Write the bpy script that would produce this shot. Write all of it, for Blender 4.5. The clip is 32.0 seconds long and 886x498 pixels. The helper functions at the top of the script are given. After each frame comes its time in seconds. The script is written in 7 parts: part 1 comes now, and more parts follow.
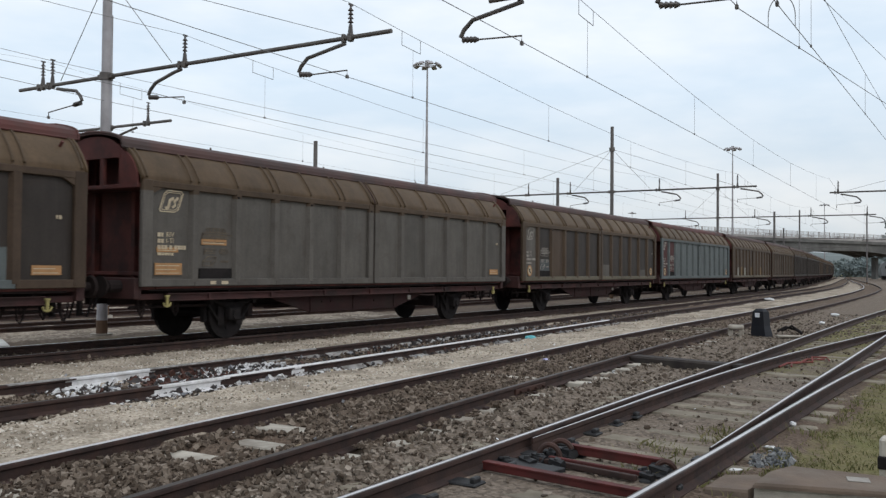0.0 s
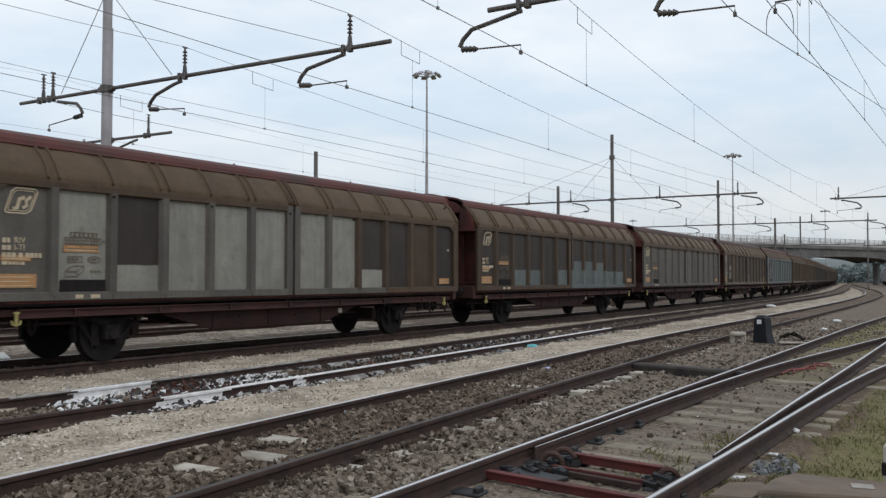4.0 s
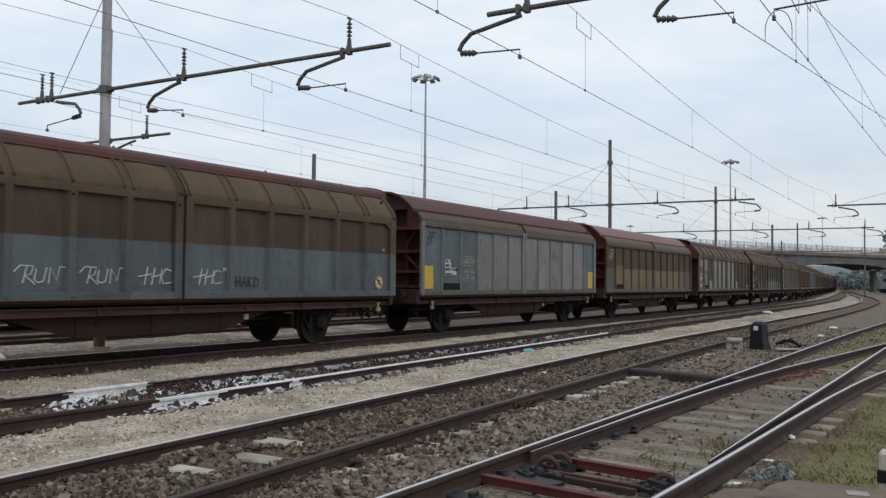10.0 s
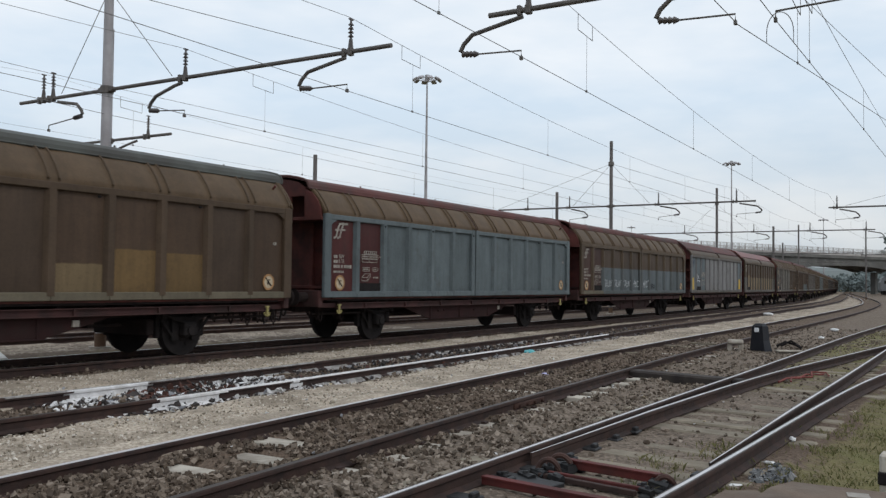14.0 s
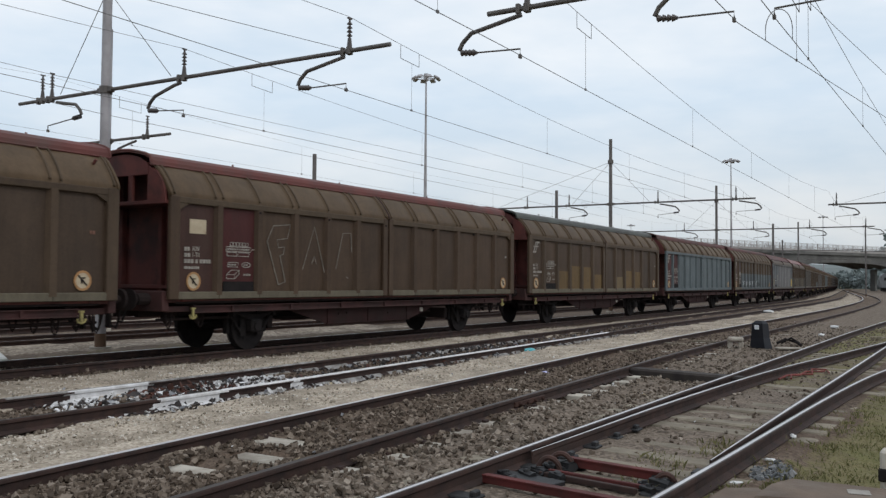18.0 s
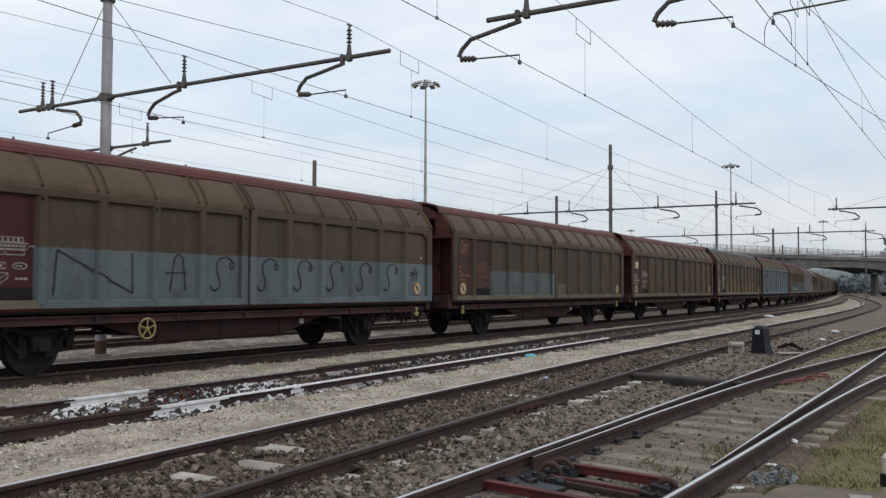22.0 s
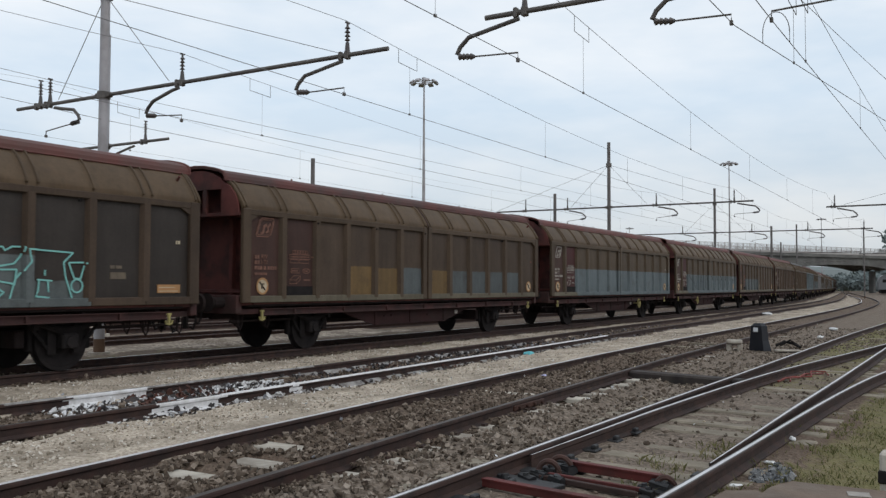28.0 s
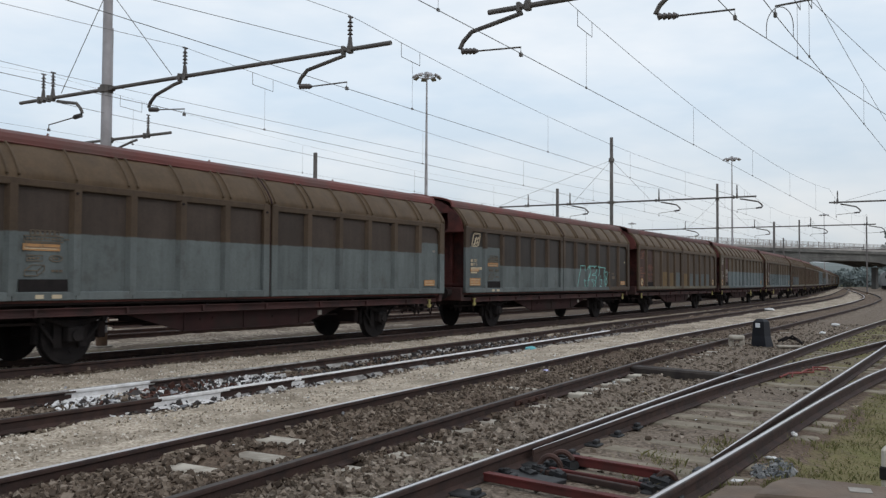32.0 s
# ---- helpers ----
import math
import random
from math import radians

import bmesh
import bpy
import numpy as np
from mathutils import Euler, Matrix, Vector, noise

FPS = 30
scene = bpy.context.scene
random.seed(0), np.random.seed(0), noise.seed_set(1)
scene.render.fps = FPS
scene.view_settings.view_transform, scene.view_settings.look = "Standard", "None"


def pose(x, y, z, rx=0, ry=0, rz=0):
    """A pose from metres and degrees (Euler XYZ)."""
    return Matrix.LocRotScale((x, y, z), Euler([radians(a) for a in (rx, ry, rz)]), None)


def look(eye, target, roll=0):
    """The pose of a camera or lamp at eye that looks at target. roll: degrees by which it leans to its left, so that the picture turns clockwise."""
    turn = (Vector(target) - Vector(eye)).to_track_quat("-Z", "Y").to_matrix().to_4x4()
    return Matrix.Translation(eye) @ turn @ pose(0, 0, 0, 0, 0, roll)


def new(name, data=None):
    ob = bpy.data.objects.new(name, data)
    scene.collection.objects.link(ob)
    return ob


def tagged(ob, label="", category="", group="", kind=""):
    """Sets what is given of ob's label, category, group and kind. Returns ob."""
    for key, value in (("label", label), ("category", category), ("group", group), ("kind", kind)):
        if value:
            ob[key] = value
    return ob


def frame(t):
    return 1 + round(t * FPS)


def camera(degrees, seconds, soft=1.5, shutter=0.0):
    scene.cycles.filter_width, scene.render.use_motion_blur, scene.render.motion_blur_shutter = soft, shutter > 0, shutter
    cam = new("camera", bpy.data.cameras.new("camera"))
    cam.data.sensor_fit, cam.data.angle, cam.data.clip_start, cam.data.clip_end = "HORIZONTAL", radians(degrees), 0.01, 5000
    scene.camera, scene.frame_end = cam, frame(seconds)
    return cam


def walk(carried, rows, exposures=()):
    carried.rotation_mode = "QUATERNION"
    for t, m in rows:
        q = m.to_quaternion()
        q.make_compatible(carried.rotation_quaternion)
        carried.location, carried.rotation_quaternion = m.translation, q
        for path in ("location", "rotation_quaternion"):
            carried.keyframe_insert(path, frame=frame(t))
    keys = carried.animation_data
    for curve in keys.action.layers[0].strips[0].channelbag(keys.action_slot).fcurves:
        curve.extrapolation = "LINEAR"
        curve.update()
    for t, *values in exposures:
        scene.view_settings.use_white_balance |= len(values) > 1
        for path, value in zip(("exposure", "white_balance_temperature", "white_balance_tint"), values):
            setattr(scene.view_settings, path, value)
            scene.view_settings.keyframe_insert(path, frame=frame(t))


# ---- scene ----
EYE = Vector((0.0, 0.0, 1.449))


def aim(yaw, pitch, lean):
    """The camera's pose from its turn to the left of the straight track, its tilt and its lean, in degrees."""
    a, b = radians(yaw), radians(pitch)
    return look(EYE, EYE + Vector((math.cos(b) * math.cos(a), math.cos(b) * math.sin(a), math.sin(b))), lean)


cam = camera(53.40, 32.0, soft=1.36, shutter=0.15)
walk(cam, [
    (0, aim(31.286, 1.306, 0.52)), (0.5, aim(31.299, 1.308, 0.49)), (1, aim(31.331, 1.338, 0.40)), (1.5, aim(31.334, 1.434, 0.22)),
    (2, aim(31.339, 1.549, 0.03)), (2.5, aim(31.279, 1.671, 0.10)), (3, aim(31.294, 1.760, 0.15)), (3.5, aim(31.339, 1.820, 0.09)),
    (5.5, aim(31.415, 2.180, 0.10)), (6, aim(31.391, 2.275, 0.28)), (6.5, aim(31.328, 2.326, 0.24)), (7, aim(31.341, 2.316, 0.24)),
    (7.5, aim(31.447, 2.294, 0.44)), (8, aim(31.385, 2.286, 0.47)), (8.5, aim(31.322, 2.262, 0.34)), (9, aim(31.315, 2.229, 0.43)),
    (9.5, aim(31.252, 2.179, 0.44)), (10, aim(31.182, 2.145, 0.54)), (10.5, aim(31.110, 2.127, 0.59)), (11, aim(31.105, 2.096, 0.80)),
    (11.5, aim(31.097, 2.076, 0.81)), (12, aim(31.133, 2.097, 0.66)), (12.5, aim(31.181, 2.151, 0.66)), (13, aim(31.240, 2.171, 0.76)),
    (13.5, aim(31.200, 2.186, 0.72)), (14, aim(31.245, 2.204, 0.68)), (14.5, aim(31.280, 2.179, 0.68)), (16.5, aim(31.281, 2.068, 0.55)),
    (17, aim(31.296, 2.066, 0.41)), (17.5, aim(31.292, 2.100, 0.34)), (18, aim(31.228, 2.125, 0.42)), (18.5, aim(31.123, 2.171, 0.37)),
    (19, aim(31.191, 2.245, 0.36)), (19.5, aim(31.170, 2.339, 0.36)), (20, aim(31.186, 2.373, 0.34)), (20.5, aim(31.164, 2.407, 0.26)),
    (21, aim(31.237, 2.427, 0.35)), (21.5, aim(31.201, 2.483, 0.35)), (22, aim(31.242, 2.510, 0.23)), (22.5, aim(31.277, 2.500, 0.27)),
    (23, aim(31.300, 2.481, 0.37)), (23.5, aim(31.348, 2.481, 0.38)), (24, aim(31.355, 2.468, 0.16)), (24.5, aim(31.398, 2.516, 0.11)),
    (25, aim(31.461, 2.547, 0.37)), (25.5, aim(31.416, 2.534, 0.38)), (27.5, aim(31.242, 2.463, 0.15)), (28, aim(31.140, 2.371, 0.18)),
    (28.5, aim(31.083, 2.315, 0.26)), (29, aim(31.030, 2.228, 0.35)), (29.5, aim(31.023, 2.182, 0.53)), (30, aim(30.986, 2.174, 0.56)),
    (30.5, aim(31.055, 2.179, 0.45)), (31, aim(31.162, 2.130, 0.39)), (31.5, aim(31.206, 2.109, 0.44)), (32, aim(31.286, 2.025, 0.35)),
], exposures=[(0, 0.11), (2, 0.09), (3.5, 0.05), (5.5, 0.0), (32, 0.0)])

# ---- light ----
SUN_EL, SUN_AZ = 48.0, 250.0
world = bpy.data.worlds.new("overcast")
scene.world = world
world.use_nodes = True
wn, wl = world.node_tree.nodes, world.node_tree.links
wn.clear()
w_out, w_bg = wn.new("ShaderNodeOutputWorld"), wn.new("ShaderNodeBackground")
w_sky = wn.new("ShaderNodeTexSky")
w_sky.sky_type, w_sky.sun_disc = "NISHITA", False
w_sky.sun_elevation, w_sky.sun_rotation = radians(SUN_EL), radians(90 - SUN_AZ)
w_sky.air_density, w_sky.dust_density = 1.0, 2.0
w_co = wn.new("ShaderNodeTexCoord")
w_map = wn.new("ShaderNodeMapping")
w_map.inputs["Scale"].default_value = (1.6, 1.6, 5.5)
w_noise = wn.new("ShaderNodeTexNoise")
w_noise.inputs["Scale"].default_value, w_noise.inputs["Detail"].default_value = 1.7, 5.0
w_noise.inputs["Roughness"].default_value = 0.55
w_ramp = wn.new("ShaderNodeValToRGB")
w_ramp.color_ramp.elements[0].position, w_ramp.color_ramp.elements[0].color = 0.36, (7.2, 8.4, 9.6, 1)
w_ramp.color_ramp.elements[1].position, w_ramp.color_ramp.elements[1].color = 0.66, (9.9, 10.3, 10.7, 1)
w_mix = wn.new("ShaderNodeMixRGB")
w_mix.inputs[0].default_value = 0.86
wl.new(w_co.outputs["Generated"], w_map.inputs[0])
wl.new(w_map.outputs[0], w_noise.inputs["Vector"])
wl.new(w_noise.outputs[0], w_ramp.inputs[0])
wl.new(w_sky.outputs[0], w_mix.inputs[1])
wl.new(w_ramp.outputs[0], w_mix.inputs[2])
# the overcast is a little darker and greyer towards the horizon
w_sep, w_low, w_dim = wn.new("ShaderNodeSeparateXYZ"), wn.new("ShaderNodeMapRange"), wn.new("ShaderNodeMixRGB")
w_low.inputs[1].default_value, w_low.inputs[2].default_value = 0.20, 0.02
w_dim.blend_type = "MULTIPLY"
w_dim.inputs[2].default_value = (0.80, 0.785, 0.765, 1)
wl.new(w_co.outputs["Generated"], w_sep.inputs[0])
wl.new(w_sep.outputs[2], w_low.inputs[0])
wl.new(w_low.outputs[0], w_dim.inputs[0])
wl.new(w_mix.outputs[0], w_dim.inputs[1])
wl.new(w_dim.outputs[0], w_bg.inputs[0])
w_bg.inputs[1].default_value = 0.101
wl.new(w_bg.outputs[0], w_out.inputs[0])
sun = new("sun", bpy.data.lights.new("sun", "SUN"))
sun.data.energy, sun.data.angle, sun.data.color = 0.6, radians(25), (1.0, 0.96, 0.9)
sun.matrix_world = look(Vector((math.cos(radians(SUN_AZ)) * math.cos(radians(SUN_EL)), math.sin(radians(SUN_AZ)) * math.cos(radians(SUN_EL)), math.sin(radians(SUN_EL)))) * 60, (0, 0, 0))


# ---- materials ----
def mat(name, col, col2=None, rough=0.8, metal=0.0, scale=3.0, bump=0.15, bscale=40.0, grime=None, gscale=0.8, gamount=0.5, spec=0.3, vary=0.0):
    """A surface: two tones in a coarse pattern, stains on top, fine relief."""
    m = bpy.data.materials.new(name)
    m.use_nodes = True
    n, l = m.node_tree.nodes, m.node_tree.links
    b = n["Principled BSDF"]
    b.inputs["Roughness"].default_value, b.inputs["Metallic"].default_value = rough, metal
    b.inputs["Specular IOR Level"].default_value = spec
    co = n.new("ShaderNodeTexCoord")
    obj = n.new("ShaderNodeObjectInfo")
    off = n.new("ShaderNodeVectorMath")
    off.operation = "MULTIPLY_ADD"
    comb = n.new("ShaderNodeCombineXYZ")
    for i in range(3):
        l.new(obj.outputs["Random"], comb.inputs[i])
    off.inputs[1].default_value = (37.0, 53.0, 29.0)
    l.new(comb.outputs[0], off.inputs[0])
    l.new(co.outputs["Object"], off.inputs[2])
    vec = off.outputs[0]
    n1 = n.new("ShaderNodeTexNoise")
    n1.inputs["Scale"].default_value, n1.inputs["Detail"].default_value = scale, 6.0
    l.new(vec, n1.inputs["Vector"])
    mix = n.new("ShaderNodeMixRGB")
    mix.inputs[1].default_value = (*col, 1)
    mix.inputs[2].default_value = (*(col2 or [c * 0.7 for c in col]), 1)
    l.new(ramp(n, l, n1.outputs[0], 0.35, 0.68), mix.inputs[0])
    out = mix.outputs[0]
    if grime:
        n2 = n.new("ShaderNodeTexNoise")
        n2.inputs["Scale"].default_value, n2.inputs["Detail"].default_value = gscale, 8.0
        n2.inputs["Roughness"].default_value = 0.65
        l.new(vec, n2.inputs["Vector"])
        g = n.new("ShaderNodeMixRGB")
        g.inputs[2].default_value = (*grime, 1)
        l.new(out, g.inputs[1])
        k = n.new("ShaderNodeMath")
        k.operation = "MULTIPLY"
        k.inputs[1].default_value = gamount
        l.new(ramp(n, l, n2.outputs[0], 0.45, 0.65), k.inputs[0])
        l.new(k.outputs[0], g.inputs[0])
        out = g.outputs[0]
    if vary:
        hv = n.new("ShaderNodeHueSaturation")
        mr = n.new("ShaderNodeMapRange")
        mr.inputs[3].default_value, mr.inputs[4].default_value = 1 - vary, 1 + vary
        l.new(obj.outputs["Random"], mr.inputs[0])
        l.new(mr.outputs[0], hv.inputs["Value"])
        l.new(out, hv.inputs["Color"])
        out = hv.outputs[0]
    l.new(out, b.inputs["Base Color"])
    n3 = n.new("ShaderNodeTexNoise")
    n3.inputs["Scale"].default_value, n3.inputs["Detail"].default_value = bscale, 4.0
    l.new(vec, n3.inputs["Vector"])
    bp = n.new("ShaderNodeBump")
    bp.inputs["Strength"].default_value, bp.inputs["Distance"].default_value = bump, 0.02
    l.new(n3.outputs[0], bp.inputs["Height"])
    l.new(bp.outputs[0], b.inputs["Normal"])
    return m


def ramp(n, l, src, lo, hi):
    r = n.new("ShaderNodeMapRange")
    r.inputs[1].default_value, r.inputs[2].default_value = lo, hi
    l.new(src, r.inputs[0])
    return r.outputs[0]


def paint(name, top, low=None, split=0.0, rust=(0.045, 0.03, 0.022), rusty=0.5, rough=0.62):
    """Weathered wagon paint: one or two colours above one another, vertical streaks of dirt, rust spots. Heights from the rail."""
    m = bpy.data.materials.new(name)
    m.use_nodes = True
    n, l = m.node_tree.nodes, m.node_tree.links
    b = n["Principled BSDF"]
    b.inputs["Roughness"].default_value, b.inputs["Specular IOR Level"].default_value = rough, 0.25
    co, obj = n.new("ShaderNodeTexCoord"), n.new("ShaderNodeObjectInfo")
    comb = n.new("ShaderNodeCombineXYZ")
    for i in range(2):
        l.new(obj.outputs["Random"], comb.inputs[i])
    off = n.new("ShaderNodeVectorMath")
    off.operation = "MULTIPLY_ADD"
    off.inputs[1].default_value = (41.0, 17.0, 0.0)
    l.new(comb.outputs[0], off.inputs[0])
    l.new(co.outputs["Object"], off.inputs[2])
    vec = off.outputs[0]

    def noisy(sc, det, stretch=(1, 1, 1)):
        mp = n.new("ShaderNodeMapping")
        mp.inputs["Scale"].default_value = stretch
        l.new(vec, mp.inputs[0])
        t = n.new("ShaderNodeTexNoise")
        t.inputs["Scale"].default_value, t.inputs["Detail"].default_value, t.inputs["Roughness"].default_value = sc, det, 0.62
        l.new(mp.outputs[0], t.inputs["Vector"])
        return t.outputs[0]

    def over(below, colour, fac):
        g = n.new("ShaderNodeMixRGB")
        if isinstance(below, tuple):
            g.inputs[1].default_value = (*below, 1)
        else:
            l.new(below, g.inputs[1])
        g.inputs[2].default_value = (*colour, 1)
        l.new(fac, g.inputs[0])
        return g.outputs[0]

    def shade(below, k, fac):
        g = n.new("ShaderNodeMixRGB")
        g.blend_type = "MULTIPLY"
        l.new(below, g.inputs[1])
        g.inputs[2].default_value = (k, k, k, 1)
        l.new(fac, g.inputs[0])
        return g.outputs[0]

    def times(src, k):
        t = n.new("ShaderNodeMath")
        t.operation = "MULTIPLY"
        t.inputs[1].default_value = k
        l.new(src, t.inputs[0])
        return t.outputs[0]

    base = over(top, tuple(c * 0.72 for c in top), ramp(n, l, noisy(1.3, 5), 0.3, 0.7))
    if low:
        sep = n.new("ShaderNodeSeparateXYZ")
        l.new(co.outputs["Object"], sep.inputs[0])
        wob = n.new("ShaderNodeMath")
        wob.operation = "MULTIPLY_ADD"
        wob.inputs[1].default_value = 0.05
        l.new(noisy(4.0, 2), wob.inputs[0])
        l.new(sep.outputs[2], wob.inputs[2])
        lowc = over(low, tuple(c * 0.8 for c in low), ramp(n, l, noisy(1.1, 4), 0.3, 0.7))
        g = n.new("ShaderNodeMixRGB")
        l.new(ramp(n, l, wob.outputs[0], split + 0.015, split + 0.04), g.inputs[0])
        l.new(lowc, g.inputs[1])
        l.new(base, g.inputs[2])
        base = g.outputs[0]
    base = shade(base, 0.62, times(ramp(n, l, noisy(7.0, 6, (1, 1, 0.10)), 0.42, 0.72), 0.5))
    base = shade(base, 1.28, times(ramp(n, l, noisy(3.1, 7, (1, 1, 0.22)), 0.52, 0.74), 0.5))
    base = shade(base, 0.66, times(ramp(n, l, noisy(19.0, 5), 0.46, 0.74), 0.5))
    base = shade(base, 1.35, times(ramp(n, l, noisy(34.0, 3, (1, 1, 0.5)), 0.60, 0.78), 0.5))
    base = over(base, rust, times(ramp(n, l, noisy(2.2, 9), 0.56, 0.72), 0.7 * rusty))
    # no two panels have weathered alike
    hv, mr = n.new("ShaderNodeHueSaturation"), n.new("ShaderNodeMapRange")
    mr.inputs[3].default_value, mr.inputs[4].default_value = 0.88, 1.10
    l.new(obj.outputs["Random"], mr.inputs[0])
    l.new(mr.outputs[0], hv.inputs["Value"])
    l.new(base, hv.inputs["Color"])
    base = hv.outputs[0]
    l.new(base, b.inputs["Base Color"])
    bp = n.new("ShaderNodeBump")
    bp.inputs["Strength"].default_value, bp.inputs["Distance"].default_value = 0.3, 0.012
    l.new(noisy(1.7, 3), bp.inputs["Height"])
    l.new(bp.outputs[0], b.inputs["Normal"])
    return m


RUST_RAIL = mat("rusty rail steel", (0.058, 0.033, 0.027), (0.031, 0.021, 0.019), 0.8, 0.1, 6.0, 0.2, 60)
RAIL_TOP = mat("polished rail head", (0.62, 0.60, 0.605), (0.52, 0.50, 0.505), 0.45, 0.3, 2.0, 0.03, 30)
RAIL_DULL = mat("dull rail head", (0.085, 0.07, 0.062), (0.055, 0.045, 0.04), 0.6, 0.4, 3.0, 0.08, 30)
CONCRETE = mat("weathered concrete", (0.45, 0.41, 0.35), (0.33, 0.295, 0.25), 0.92, 0, 4.0, 0.3, 50, (0.16, 0.13, 0.10), 2.0, 0.5, vary=0.12)
OAK = mat("bleached switch timber", (0.27, 0.232, 0.178), (0.18, 0.153, 0.115), 0.95, 0, 4.0, 0.4, 30, (0.10, 0.085, 0.065), 1.5, 0.5, vary=0.18)
WOOD = mat("grey sleeper timber", (0.17, 0.145, 0.115), (0.10, 0.08, 0.065), 0.95, 0, 5.0, 0.4, 30, (0.05, 0.04, 0.035), 1.5, 0.5, vary=0.2)
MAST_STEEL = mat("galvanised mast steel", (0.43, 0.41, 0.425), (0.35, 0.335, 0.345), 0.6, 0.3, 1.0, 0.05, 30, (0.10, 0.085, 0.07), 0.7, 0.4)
MAST_DARK = mat("darker mast steel", (0.17, 0.155, 0.15), (0.12, 0.11, 0.105), 0.7, 0.2, 1.0, 0.05, 30)
DARK_STEEL = mat("dark weathered steel", (0.15, 0.135, 0.125), (0.10, 0.09, 0.085), 0.6, 0.4, 2.0, 0.1, 30)
WIRE = mat("copper wire grown dark", (0.22, 0.21, 0.21), (0.16, 0.155, 0.15), 0.6, 0.5, 2.0, 0.0, 10)
INSULATOR = mat("brown porcelain", (0.085, 0.07, 0.065), (0.05, 0.042, 0.04), 0.3, 0, 2.0, 0.0, 10, spec=0.5)
BLACK = mat("sooty black iron", (0.022, 0.0185, 0.0185), (0.014, 0.0125, 0.0125), 0.9, 0.0, 5.0, 0.2, 30, spec=0.12)
UNDER = mat("brown grimy underframe", (0.028, 0.020, 0.019), (0.017, 0.013, 0.013), 0.9, 0.0, 3.0, 0.2, 20, spec=0.15)
ENDRED = mat("dark oxide red end wall", (0.125, 0.036, 0.030), (0.082, 0.025, 0.022), 0.7, 0, 2.0, 0.1, 20, (0.02, 0.014, 0.013), 1.2, 0.7)
SILL = mat("oxide red sill beam", (0.066, 0.027, 0.025), (0.044, 0.020, 0.019), 0.8, 0, 2.0, 0.15, 20, (0.02, 0.016, 0.014), 1.5, 0.7)
ROOF_RED = mat("weathered red roof", (0.138, 0.042, 0.035), (0.100, 0.034, 0.030), 0.65, 0, 1.2, 0.1, 15, (0.10, 0.065, 0.055), 0.6, 0.6)
EMBLEM_BLUE = mat("faded blue emblem paint", (0.050, 0.065, 0.105), (0.070, 0.075, 0.095), 0.6, 0, 6.0, 0.05, 30)
ROOF_BRIGHT = mat("bright weathered red roof", (0.19, 0.060, 0.050), (0.14, 0.048, 0.041), 0.5, 0, 1.2, 0.08, 15, (0.10, 0.06, 0.05), 0.6, 0.5)
ROOF_DULL = mat("dirty brown red roof", (0.112, 0.039, 0.034), (0.080, 0.032, 0.029), 0.7, 0, 1.2, 0.1, 15, (0.06, 0.05, 0.045), 0.6, 0.6)
ROOF_DARK = mat("sooty brown roof", (0.085, 0.045, 0.040), (0.060, 0.037, 0.034), 0.7, 0, 1.2, 0.1, 15, (0.05, 0.042, 0.04), 0.6, 0.5)
ROOF_GREY = mat("grey green roof", (0.085, 0.09, 0.08), (0.06, 0.06, 0.055), 0.6, 0, 1.2, 0.1, 15, (0.05, 0.045, 0.04), 0.6, 0.5)
COVER = paint("dirty brown shoulder", (0.110, 0.071, 0.040), rusty=0.45)
COVER_TAN = paint("tan shoulder", (0.108, 0.077, 0.052), rusty=0.4)
SEAM_RED = mat("dark red seam", (0.034, 0.013, 0.012), (0.020, 0.010, 0.010), 0.8, 0, 3.0, 0.1, 20)
# darker than the shoulder: the ribs' shading and crease dirt put into the paint
RIB = paint("shaded dirty brown rib", (0.092, 0.060, 0.035), rusty=0.4)
PLATE_RED = mat("grimy red underframe plate", (0.034, 0.0155, 0.015), (0.024, 0.012, 0.012), 0.9, 0, 2.0, 0.15, 20, (0.024, 0.018, 0.016), 1.5, 0.7, spec=0.15)
YELLOW = mat("faded yellow paint", (0.55, 0.36, 0.03), (0.48, 0.31, 0.04), 0.6, 0, 3.0, 0.05, 20)
YHOOK = mat("dirty yellow hook", (0.36, 0.31, 0.12), (0.22, 0.19, 0.08), 0.6, 0, 8.0, 0.05, 20)
WHITE = mat("faded white lettering", (0.36, 0.33, 0.29), (0.20, 0.18, 0.16), 0.7, 0, 8.0, 0.0, 20)
ORANGE = mat("faded orange label", (0.40, 0.21, 0.09), (0.30, 0.17, 0.08), 0.7, 0, 6.0, 0.0, 20)
CREAM = mat("cream label", (0.50, 0.42, 0.30), (0.40, 0.32, 0.22), 0.7, 0, 6.0, 0.0, 20)
RUSTMARK = mat("rust-stained marks", (0.21, 0.105, 0.075), (0.13, 0.065, 0.05), 0.8, 0, 8.0, 0.0, 20)
DIM = mat("worn dim marks", (0.150, 0.118, 0.086), (0.090, 0.072, 0.055), 0.8, 0, 8.0, 0.0, 20)
FAINT = mat("faint chalk line", (0.22, 0.195, 0.165), (0.13, 0.115, 0.10), 0.9, 0, 8.0, 0.0, 20)
CHALK = mat("chalk scribble", (0.52, 0.54, 0.55), (0.36, 0.38, 0.39), 0.9, 0, 8.0, 0.0, 20)
SPRAY = mat("dark spray scribble", (0.02, 0.025, 0.03), (0.03, 0.03, 0.035), 0.8, 0, 8.0, 0.0, 20)
MINT = mat("mint green spray", (0.22, 0.50, 0.46), (0.18, 0.42, 0.40), 0.8, 0, 8.0, 0.0, 20)


